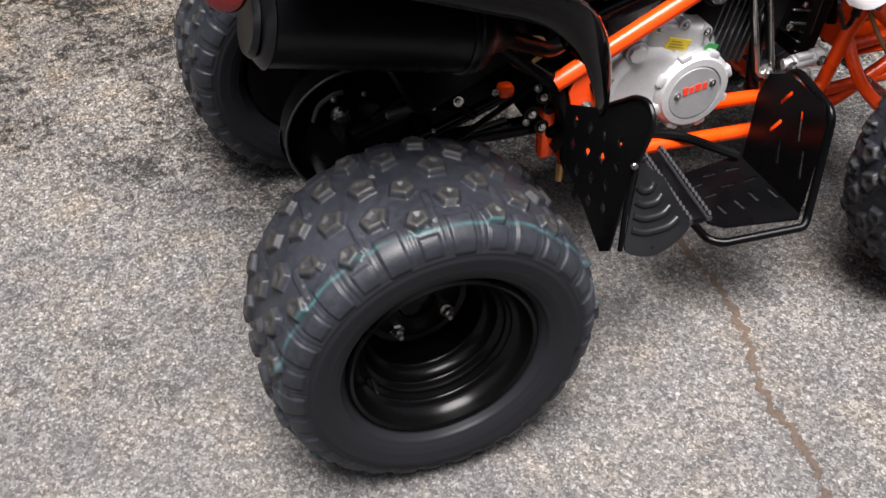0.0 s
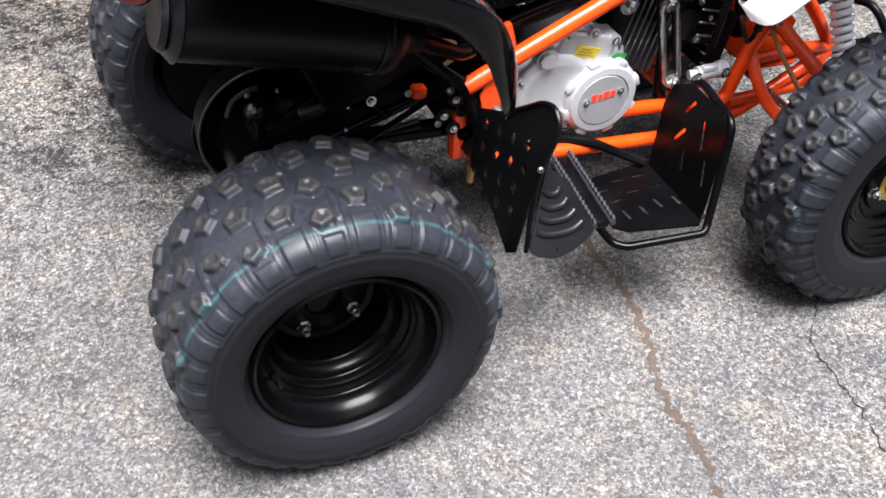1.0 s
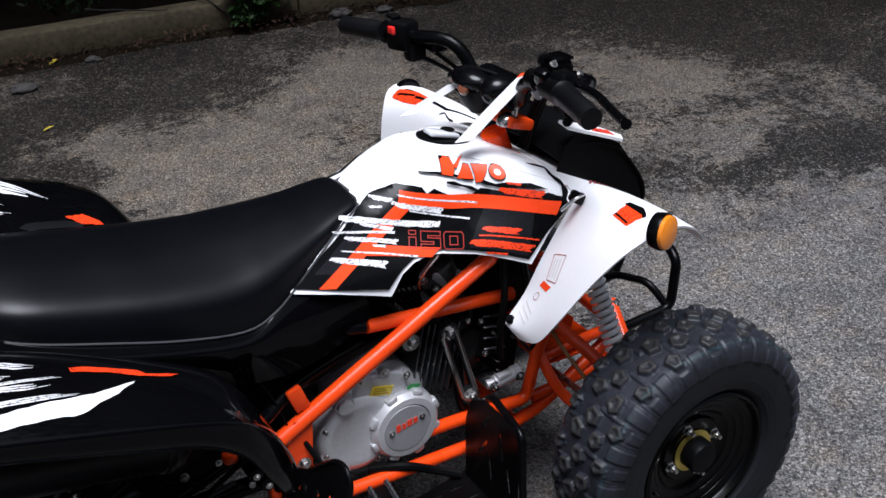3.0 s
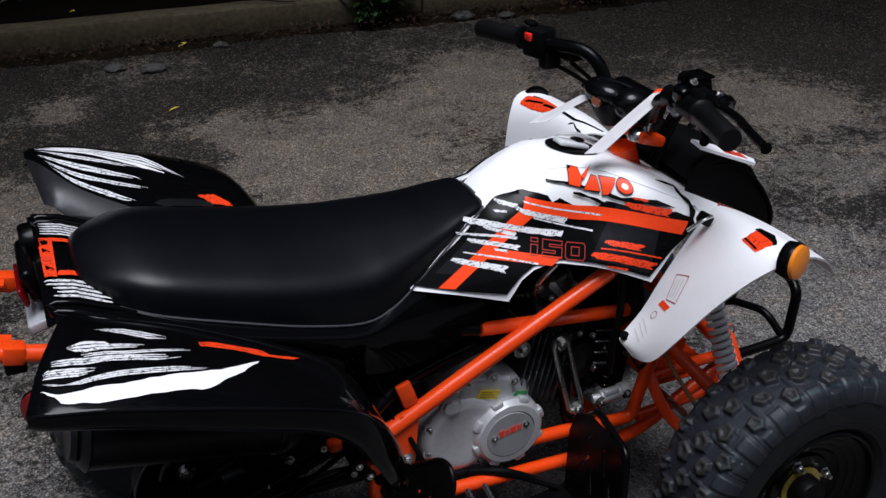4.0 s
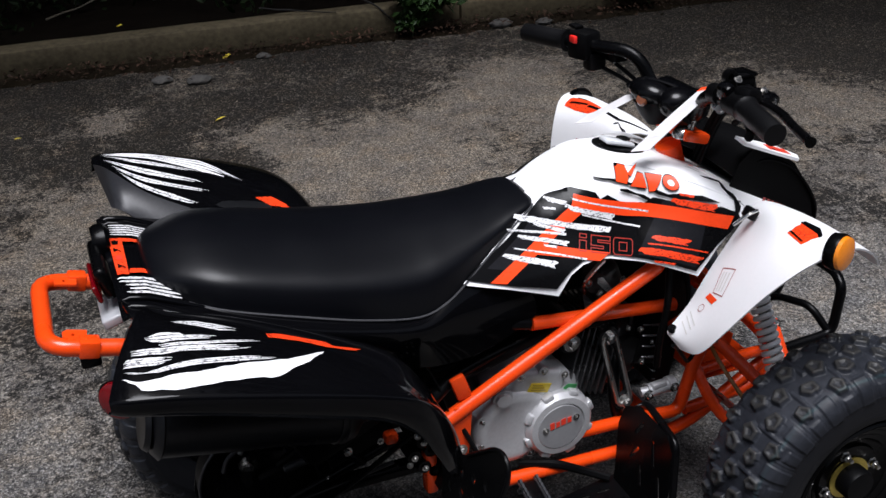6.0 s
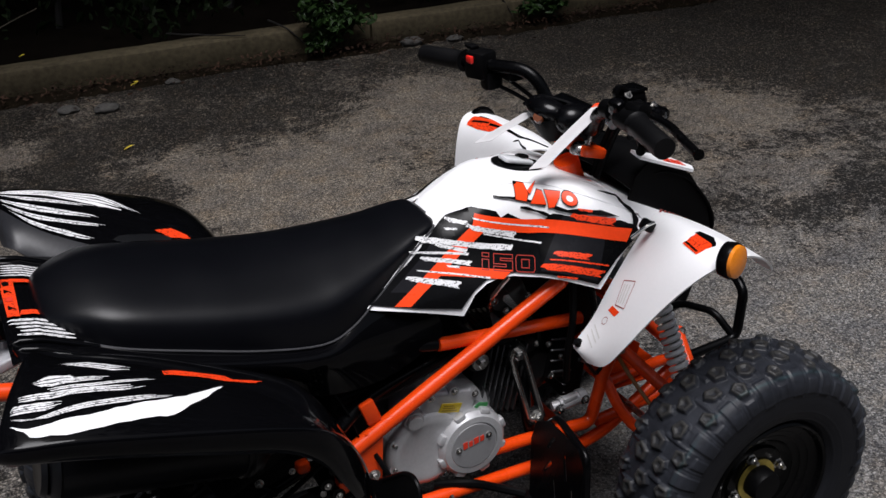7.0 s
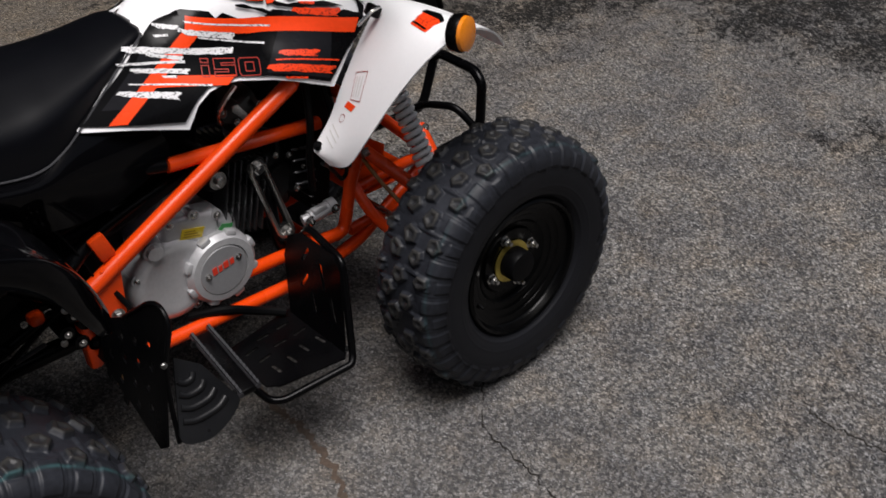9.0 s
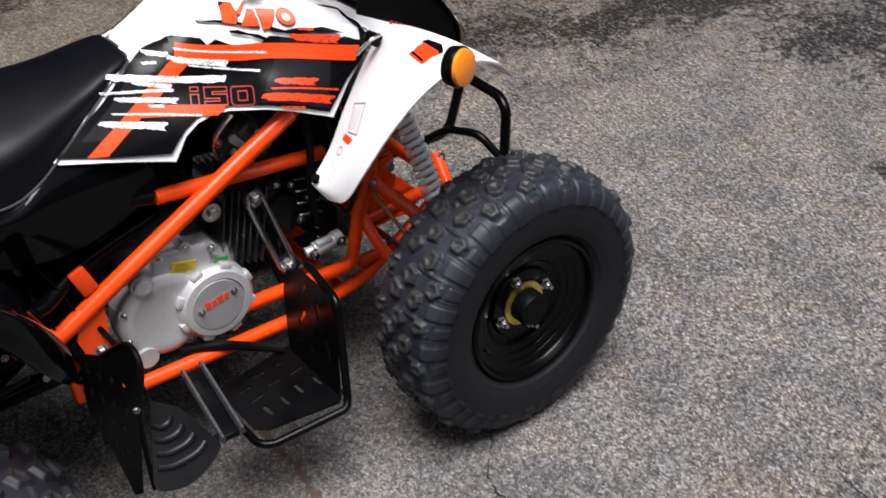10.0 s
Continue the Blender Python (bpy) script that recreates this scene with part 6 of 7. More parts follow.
def on_blade(lift):
    def at(u, v):
        fu, fv = u * (len(brows) - 1), v * 8
        i, j = min(int(fu), len(brows) - 2), min(int(fv), 7)
        a = Vector(brows[i][j]).lerp(Vector(brows[i][j + 1]), fv - j)
        b = Vector(brows[i + 1][j]).lerp(Vector(brows[i + 1][j + 1]), fv - j)
        n = (Vector(brows[i][j + 1]) - Vector(brows[i][j])).cross(b - a).normalized()
        return a.lerp(b, fu - i) + n * lift * (1 if n.z - n.x > 0 else -1)
    return at


PALE = material("pale_grey_ink", (0.66, 0.65, 0.63), 0.4, vary=0.05)
near_blade, lifted = on_blade(0.0008), on_blade(0.0014)


def blade_print(name, loop, mat, upper=False, far=False, label=""):
    place = lifted if upper else near_blade
    lay = (lambda u, v: Vector((1, -1, 1)) * place(u, v)) if far else place
    part(name, sheet(loop, lay, 0.03), mat, far_ff if far else ff, label, 50)


def blade_line(a, b, w, mat, label=""):
    """A thin printed line between two places on the blade."""
    d = Vector((b[0] - a[0], (b[1] - a[1]) * 0.35)).normalized()
    n = (-d.y * w, d.x * w / 0.35)
    blade_print("label_line", [(a[0] - n[0], a[1] - n[1]), (b[0] - n[0], b[1] - n[1]), (b[0] + n[0], b[1] + n[1]), (a[0] + n[0], a[1] + n[1])], mat, False, False, label)


# black and red flash beside the lamp, on both blades, and the black edge line of the far one
blade_print("fender_print", torn([(0.498, 0.560), (0.584, 0.560), (0.600, 0.680), (0.560, 0.775), (0.484, 0.755), (0.492, 0.640)], 334, 0.010, 4), SCUFFO, label="black and red flash")
for loop in ([(0.576, 0.550), (0.602, 0.560), (0.612, 0.690), (0.566, 0.785), (0.548, 0.780), (0.590, 0.670)], [(0.506, 0.565), (0.514, 0.572), (0.499, 0.735), (0.493, 0.730)]):
    blade_print("fender_print", torn(loop, 336, 0.004, 3), INK, True)
blade_print("fender_print", torn([(0.470, 0.860), (0.535, 0.850), (0.578, 0.665), (0.590, 0.400), (0.500, 0.470), (0.478, 0.640)], 330, 0.012, 4), SCUFFO, False, True, "black and red flash")
for loop in ([(0.494, 0.800), (0.506, 0.810), (0.552, 0.600), (0.536, 0.590)], [(0.528, 0.560), (0.548, 0.580), (0.572, 0.440), (0.552, 0.430)], [(0.545, 0.800), (0.555, 0.800), (0.574, 0.690), (0.566, 0.680)]):
    blade_print("fender_print", loop, INK, True, True)
blade_print("fender_print", [(0.560, 0.440), (0.578, 0.200), (0.680, 0.040), (0.700, 0.055), (0.602, 0.220), (0.585, 0.440)], INK, False, True)
# warning label: a thin red frame with pale bars, an orange bar and a ring below it
corners = [(0.261, 0.374), (0.327, 0.253), (0.336, 0.439), (0.265, 0.552)]
for a, b in zip(corners, corners[1:] + corners[:1]):
    blade_line(a, b, 0.0011, DULLRED, "thin red label frame")
for f in (0.22, 0.45, 0.70):
    a, b = (tuple(p[i] + (q[i] - p[i]) * f for i in (0, 1)) for p, q in ((corners[0], corners[3]), (corners[1], corners[2])))
    blade_line(tuple(a[i] + (b[i] - a[i]) * 0.12 for i in (0, 1)), tuple(a[i] + (b[i] - a[i]) * 0.85 for i in (0, 1)), 0.0030, PALE)
blade_print("label_bar", [(0.240, 0.300), (0.256, 0.330), (0.252, 0.520), (0.236, 0.490)], ORINK, label="orange label bar")
for k in range(10):
    a0, a1 = 2 * math.pi * k / 10, 2 * math.pi * (k + 1) / 10
    blade_line((0.212 + 0.011 * math.cos(a0), 0.360 + 0.055 * math.sin(a0)), (0.212 + 0.011 * math.cos(a1), 0.360 + 0.055 * math.sin(a1)), 0.0010, DULLRED)
for u in (0.186, 0.170, 0.150):
    blade_line((u, 0.20), (u - 0.022, 0.50), 0.0022, PALE)
# dark plain bars where the model lettering stands
for k in range(7):
    x = 1.005 + 0.0085 * k
    b = sheet([(0, 0), (0.006, 0), (0.008, 0.016), (0.002, 0.016)], lambda u, v, x=x: Vector((x + u, -0.205 - 0.010 * k / 6 - 0.2 * v, crest(x + u) + 0.015 + 0.75 * v - 0.004)), 0.01)
    part("lettering_bar", b, DULLRED, quad, "", 0)
for s in (-1, 1):
    c, d = Vector((0.957, s * 0.466, 0.804) if s < 0 else (0.985, 0.450, 0.785)), Vector((0.32, s * 0.93, 0.05)).normalized()
    part("indicator", tube([c - d * 0.016, c, c + d * 0.004], [0.030, 0.0325, 0.031], 32), BLACK, quad, "round amber indicator in a black bezel")
    part("indicator_lens", tube([c + d * 0.003, c + d * 0.010, c + d * 0.013], [0.0295, 0.0285, 0.022], 32), AMBER, quad, "amber lens")
    bolt((0.812, s * 0.223, 0.562), (-0.5, s * 0.4, 0.4), 0.006, 0.006, quad, MATTE)
    if s > 0:
        continue
    part("fender_clip", block((0.935, s * 0.262, 0.795), (0.03, 0.016, 0.022), 0.005, tilted(35)), MATTE, quad)
    part("clip_hook", tube(rounded([(0.905, s * 0.255, 0.775), (0.925, s * 0.272, 0.80), (0.945, s * 0.268, 0.80)], 0.01), 0.0035, 8), STEEL, quad)
    part("fender_stay", tube(rounded([(0.815, s * 0.225, 0.525), (0.850, s * 0.19, 0.490), (0.892, s * 0.17, 0.432), (0.904, s * 0.17, 0.442), (0.920, s * 0.175, 0.57)], 0.01), 0.0042, 8), BLACK, quad)

# nose: white bridge and black headlamp cowl
nose = [[(x, float(y), crest(x) + 0.012 - 0.35 * max(abs(float(y)) - 0.10, 0) ** 1.3) for y in np.linspace(-0.225, 0.225, 19)] for x in (0.965, 1.0, 1.04, 1.075)]
part("nose_bridge", thicken(loft(nose), 0.003), WHITE, quad, "white nose bridge", 50)
cowl = [[(1.0, float(y), 0.800 + 0.01 * math.cos(float(y) * 12)) for y in np.linspace(-0.12, 0.12, 13)], [(1.06, float(y), 0.850 - 1.2 * float(y) ** 2) for y in np.linspace(-0.135, 0.135, 13)], [(1.13, float(y), 0.828 - 1.4 * float(y) ** 2) for y in np.linspace(-0.14, 0.14, 13)],
        [(1.185, float(y), 0.765 - 1.4 * float(y) ** 2) for y in np.linspace(-0.14, 0.14, 13)], [(1.215, float(y), 0.69 - 1.0 * float(y) ** 2) for y in np.linspace(-0.13, 0.13, 13)], [(1.205, float(y), 0.59 - 0.5 * float(y) ** 2) for y in np.linspace(-0.11, 0.11, 13)]]
part("headlamp_cowl", thicken(loft(fine_rows(cowl, 4)), 0.004), MATTE, quad, "black headlamp cowl", 50)
for s in (-1, 1):
    m = frame_of((0, s * 0.128, 0), (1, 0, 0), (0, 0, 1))
    side = [(0.985, 0.775), (1.005, 0.830), (1.035, 0.853), (1.085, 0.845), (1.14, 0.805), (1.185, 0.74), (1.205, 0.66), (1.20, 0.58), (1.10, 0.66)]
    part("cowl_side", plate([(x, z) for x, z in side], [], 0.004, m), MATTE, quad, "black cowl side panel")
m = frame_of((1.025, -0.128, 0.862), (1, 0.05, -0.42), (0, 1, 0.1))
part("cowl_badge_strip", plate([(-0.02, -0.012), (0.12, -0.022), (0.14, 0.005), (0.10, 0.030), (-0.015, 0.026)], [], 0.006, m), WHITE, quad, "white strip on the cowl")
for k in range(4):
    m2 = m @ Matrix.Translation((0.048 + 0.016 * k, -0.008, 0.0062))
    part("mark_shape", plate([(0, 0), (0.013, 0), (0.015, 0.026), (0.003, 0.024)], [], 0.0008, m2), REDINK, quad, smooth=0)
for s in (-1, 1):
    part("headlamp", block((1.205, s * 0.07, 0.68), (0.03, 0.09, 0.06), 0.012, tilted(20), seg=3), CLEAR, quad, "clear headlamp")

# handlebar, controls and instrument pod
bar = rounded([(0.812, 0.37, 0.993), (0.872, 0.19, 1.000), (0.922, 0.112, 1.000), (0.950, 0.066, 0.905), (0.955, -0.055, 0.905), (0.925, -0.115, 0.975), (0.915, -0.19, 0.995), (0.882, -0.362, 0.990)], 0.05)
part("handlebar", tube(bar, 0.0135, 14), BLACK, quad, "bent black handlebar")
for a, b in (((0.808, 0.380, 0.993), (0.846, 0.262, 0.998)), ((0.880, -0.368, 0.990), (0.902, -0.262, 0.998))):
    a, b = Vector(a), Vector(b)
    line = [a.lerp(b, k / 16) for k in range(17)]
    part("grip", tube(line, [0.0195 if k == 0 else 0.0235 if k == 16 else (0.0198 if k % 2 else 0.0206) for k in range(17)], 20), GRIP, quad, "ribbed black rubber grip")
bm = block((0.862, 0.222, 0.998), (0.05, 0.055, 0.06), 0.010, Euler((0, 0, radians(20))).to_matrix(), seg=2)
block((0.878, 0.205, 0.965), (0.04, 0.035, 0.04), 0.008, None, bm)
part("switch_box", bm, MATTE, quad, "black switch box with a red button")
part("stop_switch", block((0.838, 0.222, 1.012), (0.012, 0.022, 0.016), 0.003), REDSWITCH, quad, "red stop switch")
part("choke_lever", block((0.855, 0.245, 1.032), (0.02, 0.03, 0.008), 0.003), MATTE, quad)
part("brake_perch", block((0.91, 0.17, 0.985), (0.04, 0.04, 0.035), 0.008), MATTE, quad)
part("brake_lever", tube(glide([(0.915, 0.175, 0.98), (0.94, 0.26, 0.972), (0.92, 0.36, 0.970)]), [0.007] * 13, 8), BLACK, quad)
bm = tube([(0.912, -0.255, 0.993), (0.914, -0.205, 0.995)], 0.023, 18)
block((0.925, -0.235, 1.012), (0.040, 0.038, 0.026), 0.009, Euler((0, 0.3, 0.2)).to_matrix(), bm)
part("throttle_box", bm, MATTE, quad, "black thumb throttle housing")
part("thumb_throttle", tube(glide([(0.915, -0.25, 0.975), (0.895, -0.29, 0.965), (0.875, -0.31, 0.968)]), 0.008, 10), MATTE, quad)
bm = tube([(0.955, -0.205, 0.998), (0.968, -0.135, 0.998)], 0.014, 16)
block((0.962, -0.168, 1.014), (0.034, 0.042, 0.022), 0.006, None, bm)
part("master_cylinder", bm, MATTE, quad, "black brake fluid reservoir")
part("reservoir_cap", block((0.962, -0.168, 1.027), (0.038, 0.046, 0.006), 0.0025), BLACK, quad)
part("lever_perch", block((0.945, -0.195, 0.995), (0.045, 0.03, 0.028), 0.008), MATTE, quad)
part("mirror_boss", tube([(0.93, -0.185, 1.0), (0.925, -0.185, 1.035), (0.925, -0.185, 1.04)], [0.010, 0.010, 0.007], 12), MATTE, quad)
part("bar_clamp", tube([(0.915, -0.175, 0.995), (0.917, -0.150, 0.993)], 0.018, 16), MATTE, quad)
bolt((0.935, -0.160, 1.005), (-0.3, -0.3, 1), 0.005, 0.005, quad)
part("brake_lever", tube(glide([(0.955, -0.20, 0.995), (0.965, -0.27, 0.985), (0.945, -0.34, 0.98), (0.925, -0.40, 0.98)]), [0.008] * 18 + [0.010], 10), BLACK, quad, "black brake lever")
for dx, dy in ((0.0, 0.0), (0.012, -0.01), (-0.01, 0.012), (0.02, 0.015)):
    part("control_cable", tube(glide([(0.955 + dx, -0.19 + dy, 1.0), (1.00 + dx, -0.12 + dy, 0.99), (1.01, -0.05 + dy, 0.90), (0.98, -0.03 + dy, 0.80)]), 0.0045, 8), MATTE, quad)
part("control_cable", tube(glide([(0.885, 0.20, 0.955), (0.925, 0.12, 0.925), (0.96, 0.06, 0.87), (0.97, 0.03, 0.78)]), 0.0045, 8), MATTE, quad)
part("control_cable", tube(glide([(0.90, 0.17, 0.97), (0.94, 0.10, 0.92), (0.965, 0.05, 0.86), (0.97, 0.03, 0.78)]), 0.0045, 8), MATTE, quad)
for q, ax, rr, hh in (((0.925, -0.205, 1.030), (0, -0.5, 0.8), 0.005, 0.006), ((0.945, -0.225, 1.004), (-0.3, -0.8, 0.5), 0.006, 0.006), ((0.975, -0.215, 1.004), (0, -0.9, 0.4), 0.005, 0.006), ((0.990, -0.222, 0.985), (0, -0.9, 0.4), 0.006, 0.007), ((0.905, -0.190, 0.975), (-0.6, -0.7, 0.3), 0.006, 0.006), ((0.925, -0.150, 0.965), (-0.6, -0.6, 0.5), 0.005, 0.005)):
    bolt(q, ax, rr, hh, quad)
for q, size, turn in (((0.985, -0.205, 0.985), (0.040, 0.045, 0.030), (0.2, 0.3, 0.3)), ((0.902, -0.205, 1.012), (0.022, 0.030, 0.034), (0.1, -0.3, 0.2))):
    part("control_bracket", block(q, size, 0.008, Euler(turn).to_matrix()), GLOSS, quad, "black cast control bracket")
part("cable_elbow", tube(glide([(0.985, -0.215, 0.99), (1.01, -0.20, 0.985), (1.02, -0.16, 0.96), (1.01, -0.10, 0.90)]), 0.007, 10), MATTE, quad)
part("perch_eye", lathe([(0.013, -0.006), (0.013, 0.006), (0.007, 0.006), (0.007, -0.006)], 20, (0.915, -0.195, 1.035), "y", close=True), BLACK, quad)
part("clamp_dome", lathe([(0.022, 0.0), (0.022, 0.008), (0.017, 0.016), (0.007, 0.020), (0.0005, 0.020)], 24, (0.938, -0.040, 0.868), "z"), STEEL, quad, "bright domed clamp nut")
POD = material("polished_black_plastic", (0.0022, 0.0022, 0.0028), 0.20, vary=0.15, rough_vary=0.03, spec=0.22)


def lobe(at, size, turn):
    bm = lathe([(0.0005, -1.0), (0.42, -0.93), (0.74, -0.72), (0.94, -0.34), (1.0, 0.0), (0.95, 0.32), (0.80, 0.62), (0.52, 0.86), (0.22, 0.97), (0.0005, 1.0)], 28, (0, 0, 0), "z")
    bmesh.ops.transform(bm, matrix=Matrix.Translation(at) @ Euler(turn).to_matrix().to_4x4() @ Matrix.Diagonal((*size, 1)), verts=bm.verts)
    return bm


part("instrument_pod", lobe((0.918, 0.042, 0.936), (0.046, 0.052, 0.028), (0.10, 0.30, 0.2)), POD, quad, "round gloss black instrument pod", 60)
part("pod_hood", lobe((0.934, -0.022, 0.930), (0.044, 0.036, 0.032), (-0.15, 0.25, 0.1)), POD, quad, "gloss black rounded clamp cover", 60)
part("pod_skirt", tube([(0.930, 0.035, 0.880), (0.925, 0.036, 0.905), (0.920, 0.038, 0.930)], [0.026, 0.038, 0.044], 24), MATTE, quad)
part("pod_lens", tube([(0.884, 0.026, 0.931), (0.877, 0.022, 0.935)], [0.013, 0.010], 20), material("brown_lens", (0.16, 0.05, 0.02), 0.15, coat=0.4, vary=0.2), quad, "small brown lens")
part("pod_ridge", tube(glide([(0.880, 0.078, 0.945), (0.905, 0.050, 0.964), (0.930, 0.014, 0.960), (0.950, -0.010, 0.950)]), 0.0045, 8), POD, quad)
part("bar_pad", tube([(0.955, -0.05, 0.925), (0.955, 0.06, 0.925)], 0.034, 18), GLOSS, quad, "black handlebar pad")
part("stem_clamp", block((0.955, 0.0, 0.868), (0.06, 0.13, 0.022), 0.006, tilted(18)), ORANGE, quad, "orange handlebar clamp")
for s in (-1, 1):
    part("clamp_bolt", tube([(0.945, s * 0.045, 0.868), (0.955, s * 0.045, 0.90)], 0.008, 10), STEEL, quad)


# paper hang tags looped over the bar
def tag(line, width, label):
    thing = new("hang_tag")
    tagged(thing, label, "hang tag", group="hang tags on the handlebar")
    p = glide(line, 9)
    side = Vector((0.45, -0.75, 0.25)).normalized() * width / 2
    part("paper_strip", thicken(loft([[q - side, q, q + side] for q in p]), 0.0006), PAPER, thing)
    for k in range(3, len(p) - 3):
        d = (p[k + 1] - p[k]).normalized()
        n = d.cross(side).normalized() * 0.0012
        if n.z < 0:
            n = -n
        rows = [[p[k] + n - side * 0.7, p[k] + n + side * (0.2 + 0.4 * ((k * 7) % 3) / 2)], [p[k] + d * 0.0011 + n - side * 0.7, p[k] + d * 0.0011 + n + side * (0.2 + 0.4 * ((k * 7) % 3) / 2)]]
        part("print_bar", loft(rows), PALE, thing, smooth=0)
    return thing, p, side


tg, p, side = tag([(0.800, -0.100, 0.884), (0.865, -0.094, 0.924), (0.92, -0.088, 0.955), (0.962, -0.082, 0.976)], 0.038, "white paper hang tag with an orange end, looped on the handlebar")
part("orange_end", thicken(loft([[q - side * 1.02 + Vector((0, 0, 0.001)), q + side * 1.02 + Vector((0, 0, 0.001))] for q in p[-4:]]), 0.001), ORINK, tg, "orange tag end")
tag([(0.795, 0.102, 0.875), (0.83, 0.095, 0.893), (0.862, 0.08, 0.912), (0.888, 0.062, 0.932)], 0.042, "white paper hang tag on the far side of the handlebar")


# ---- the surroundings ----
KERB_Y, KERB_SLOPE = 4.165, -0.105


def kerb_line(x):
    return KERB_Y + KERB_SLOPE * x + 0.012 * math.sin(x * 1.7)


def kerb():
    """Old cast concrete kerb, in lengths with open joints."""
    base = new("kerb")
    tagged(base, "weathered concrete kerb along the edge of the asphalt", "kerb", kind="structure")
    x = -7.0
    random.seed(5)
    while x < 12:
        n = 24
        length = 3.05
        rows = []
        lift, turn = random.uniform(-0.006, 0.006), random.uniform(-0.006, 0.006)
        for k in range(n + 1):
            xx = x + 0.006 + (length - 0.012) * k / n
            y = kerb_line(xx) + turn * (k / n - 0.5) * 3
            rough = 0.006 * noise.noise(Vector((xx * 3, 0, 2))) + 0.003 * noise.noise(Vector((xx * 14, 1, 0)))
            prof = [(0.03, -0.05), (0.012, 0.0), (0.006, 0.07), (0.004, 0.125), (0.012, 0.146), (0.032, 0.155), (0.09, 0.158), (0.148, 0.156), (0.160, 0.150), (0.162, 0.0), (0.162, -0.05)]
            rows.append([(xx, y + a - 0.02 + rough, max(z + lift + (rough * 0.8 if z > 0.1 else 0), -0.05)) for a, z in prof])
        bm = loft(rows)
        bm.faces.ensure_lookup_table()
        bm.verts.ensure_lookup_table()
        bm.faces.new(bm.verts[:11])
        bm.faces.new(bm.verts[-11:][::-1])
        part("kerb_stone", bm, CONCRETE, base, smooth=30)
        x += length


kerb()


def planting_bed():
    rows = []
    for j in range(28):
        d = 0.13 + (j / 27) ** 1.6 * 16
        rows.append([(x, kerb_line(x) + d, 0.115 + 0.02 * noise.noise(Vector((x * 2.3, d * 3, 0))) + 0.05 * min(d, 4) * 0.5) for x in [-9 + 0.35 * k for k in range(64)]])
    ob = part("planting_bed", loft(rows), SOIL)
    tagged(ob, "dark mulch bed behind the kerb", "soil", kind="structure")


planting_bed()


def leaf_quads(bm, at, n, spread, size, rng, flat=0.4):
    """Loose leaves, each a small bent blade."""
    for _ in range(n):
        c = Vector(at) + Vector((rng.gauss(0, spread[0]), rng.gauss(0, spread[1]), rng.gauss(0, spread[2])))
        if c.z < 0.02:
            c.z = 0.02 + rng.random() * 0.05
        s = size * rng.uniform(0.6, 1.3)
        m = Euler((rng.uniform(-1, 1) * flat * 2, rng.uniform(-1, 1) * flat * 2, rng.uniform(0, 6.28))).to_matrix()
        pts = [m @ Vector(q) * s for q in ((-0.5, 0, 0), (-0.15, 0.26, 0.06), (0.3, 0.2, 0.04), (0.62, 0, -0.06), (0.3, -0.2, 0.04), (-0.15, -0.26, 0.06))]
        v = [bm.verts.new(c + q) for q in pts]
        bm.faces.new((v[0], v[1], v[2], v[3]))
        bm.faces.new((v[0], v[3], v[4], v[5]))


def shrubs():
    """A dark hedge behind the bed: stems and a mass of leaves that leaves gaps."""
    rng = random.Random(11)
    bm = bmesh.new()
    for k in range(150):
        x = -5.5 + 15 * k / 150 + rng.uniform(-0.1, 0.1)
        y = kerb_line(x) + 0.95 + rng.uniform(-0.15, 0.9)
        h = rng.uniform(0.4, 2.4)
        leaf_quads(bm, (x, y, h), 90, (0.22, 0.18, 0.30), 0.075, rng, 0.7)
    for k in range(170):
        x = rng.uniform(-5.5, 9.5)
        leaf_quads(bm, (x, kerb_line(x) + rng.uniform(0.30, 1.1), rng.uniform(0.16, 0.42)), 34, (0.10, 0.09, 0.06), 0.055, rng, 0.8)
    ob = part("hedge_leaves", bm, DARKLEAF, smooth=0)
    tagged(ob, "dark overgrown shrubs in shade behind the kerb", "shrubs", kind="stuff")
    for k in range(26):
        x = -5 + 0.55 * k + rng.uniform(-0.15, 0.15)
        y = kerb_line(x) + 0.8 + rng.uniform(0, 0.4)
        a = Vector((x, y, 0.12))
        b = a + Vector((rng.uniform(-0.3, 0.3), rng.uniform(-0.2, 0.3), rng.uniform(1.2, 2.2)))
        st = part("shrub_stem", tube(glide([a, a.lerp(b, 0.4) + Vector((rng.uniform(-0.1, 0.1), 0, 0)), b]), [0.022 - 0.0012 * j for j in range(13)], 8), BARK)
        tagged(st, "thin brown shrub stem in the mulch bed", "stem", group="shrub stems")


shrubs()


def backdrop():
    """Trees further back, as a dense dark leaf wall, so that no open sky shows low down on that side; an unseen canopy
    is added above to shade the asphalt.
    """
    rng = random.Random(3)
    bm = bmesh.new()
    for k in range(1500):
        x = rng.uniform(-9, 14)
        h = rng.uniform(0.4, 9.0)
        # the added canopy reaches further out at both sides, to shade the ground there
        lean = 1.05 + 0.45 * smooth_step((abs(x - 0.6) - 1.7) / 1.6)
        leaf_quads(bm, (x, kerb_line(x) + rng.uniform(2.2 - lean * min(max(h - 2, 0), 5), 5.0), h), 30, (0.5, 0.4, 0.5), 0.36, rng, 0.9)
    tagged(part("tree_shade_backdrop", bm, DARKLEAF, smooth=0), "dark mass of trees behind the shrubs, with an unseen canopy added for shade", "trees", kind="stuff")


backdrop()


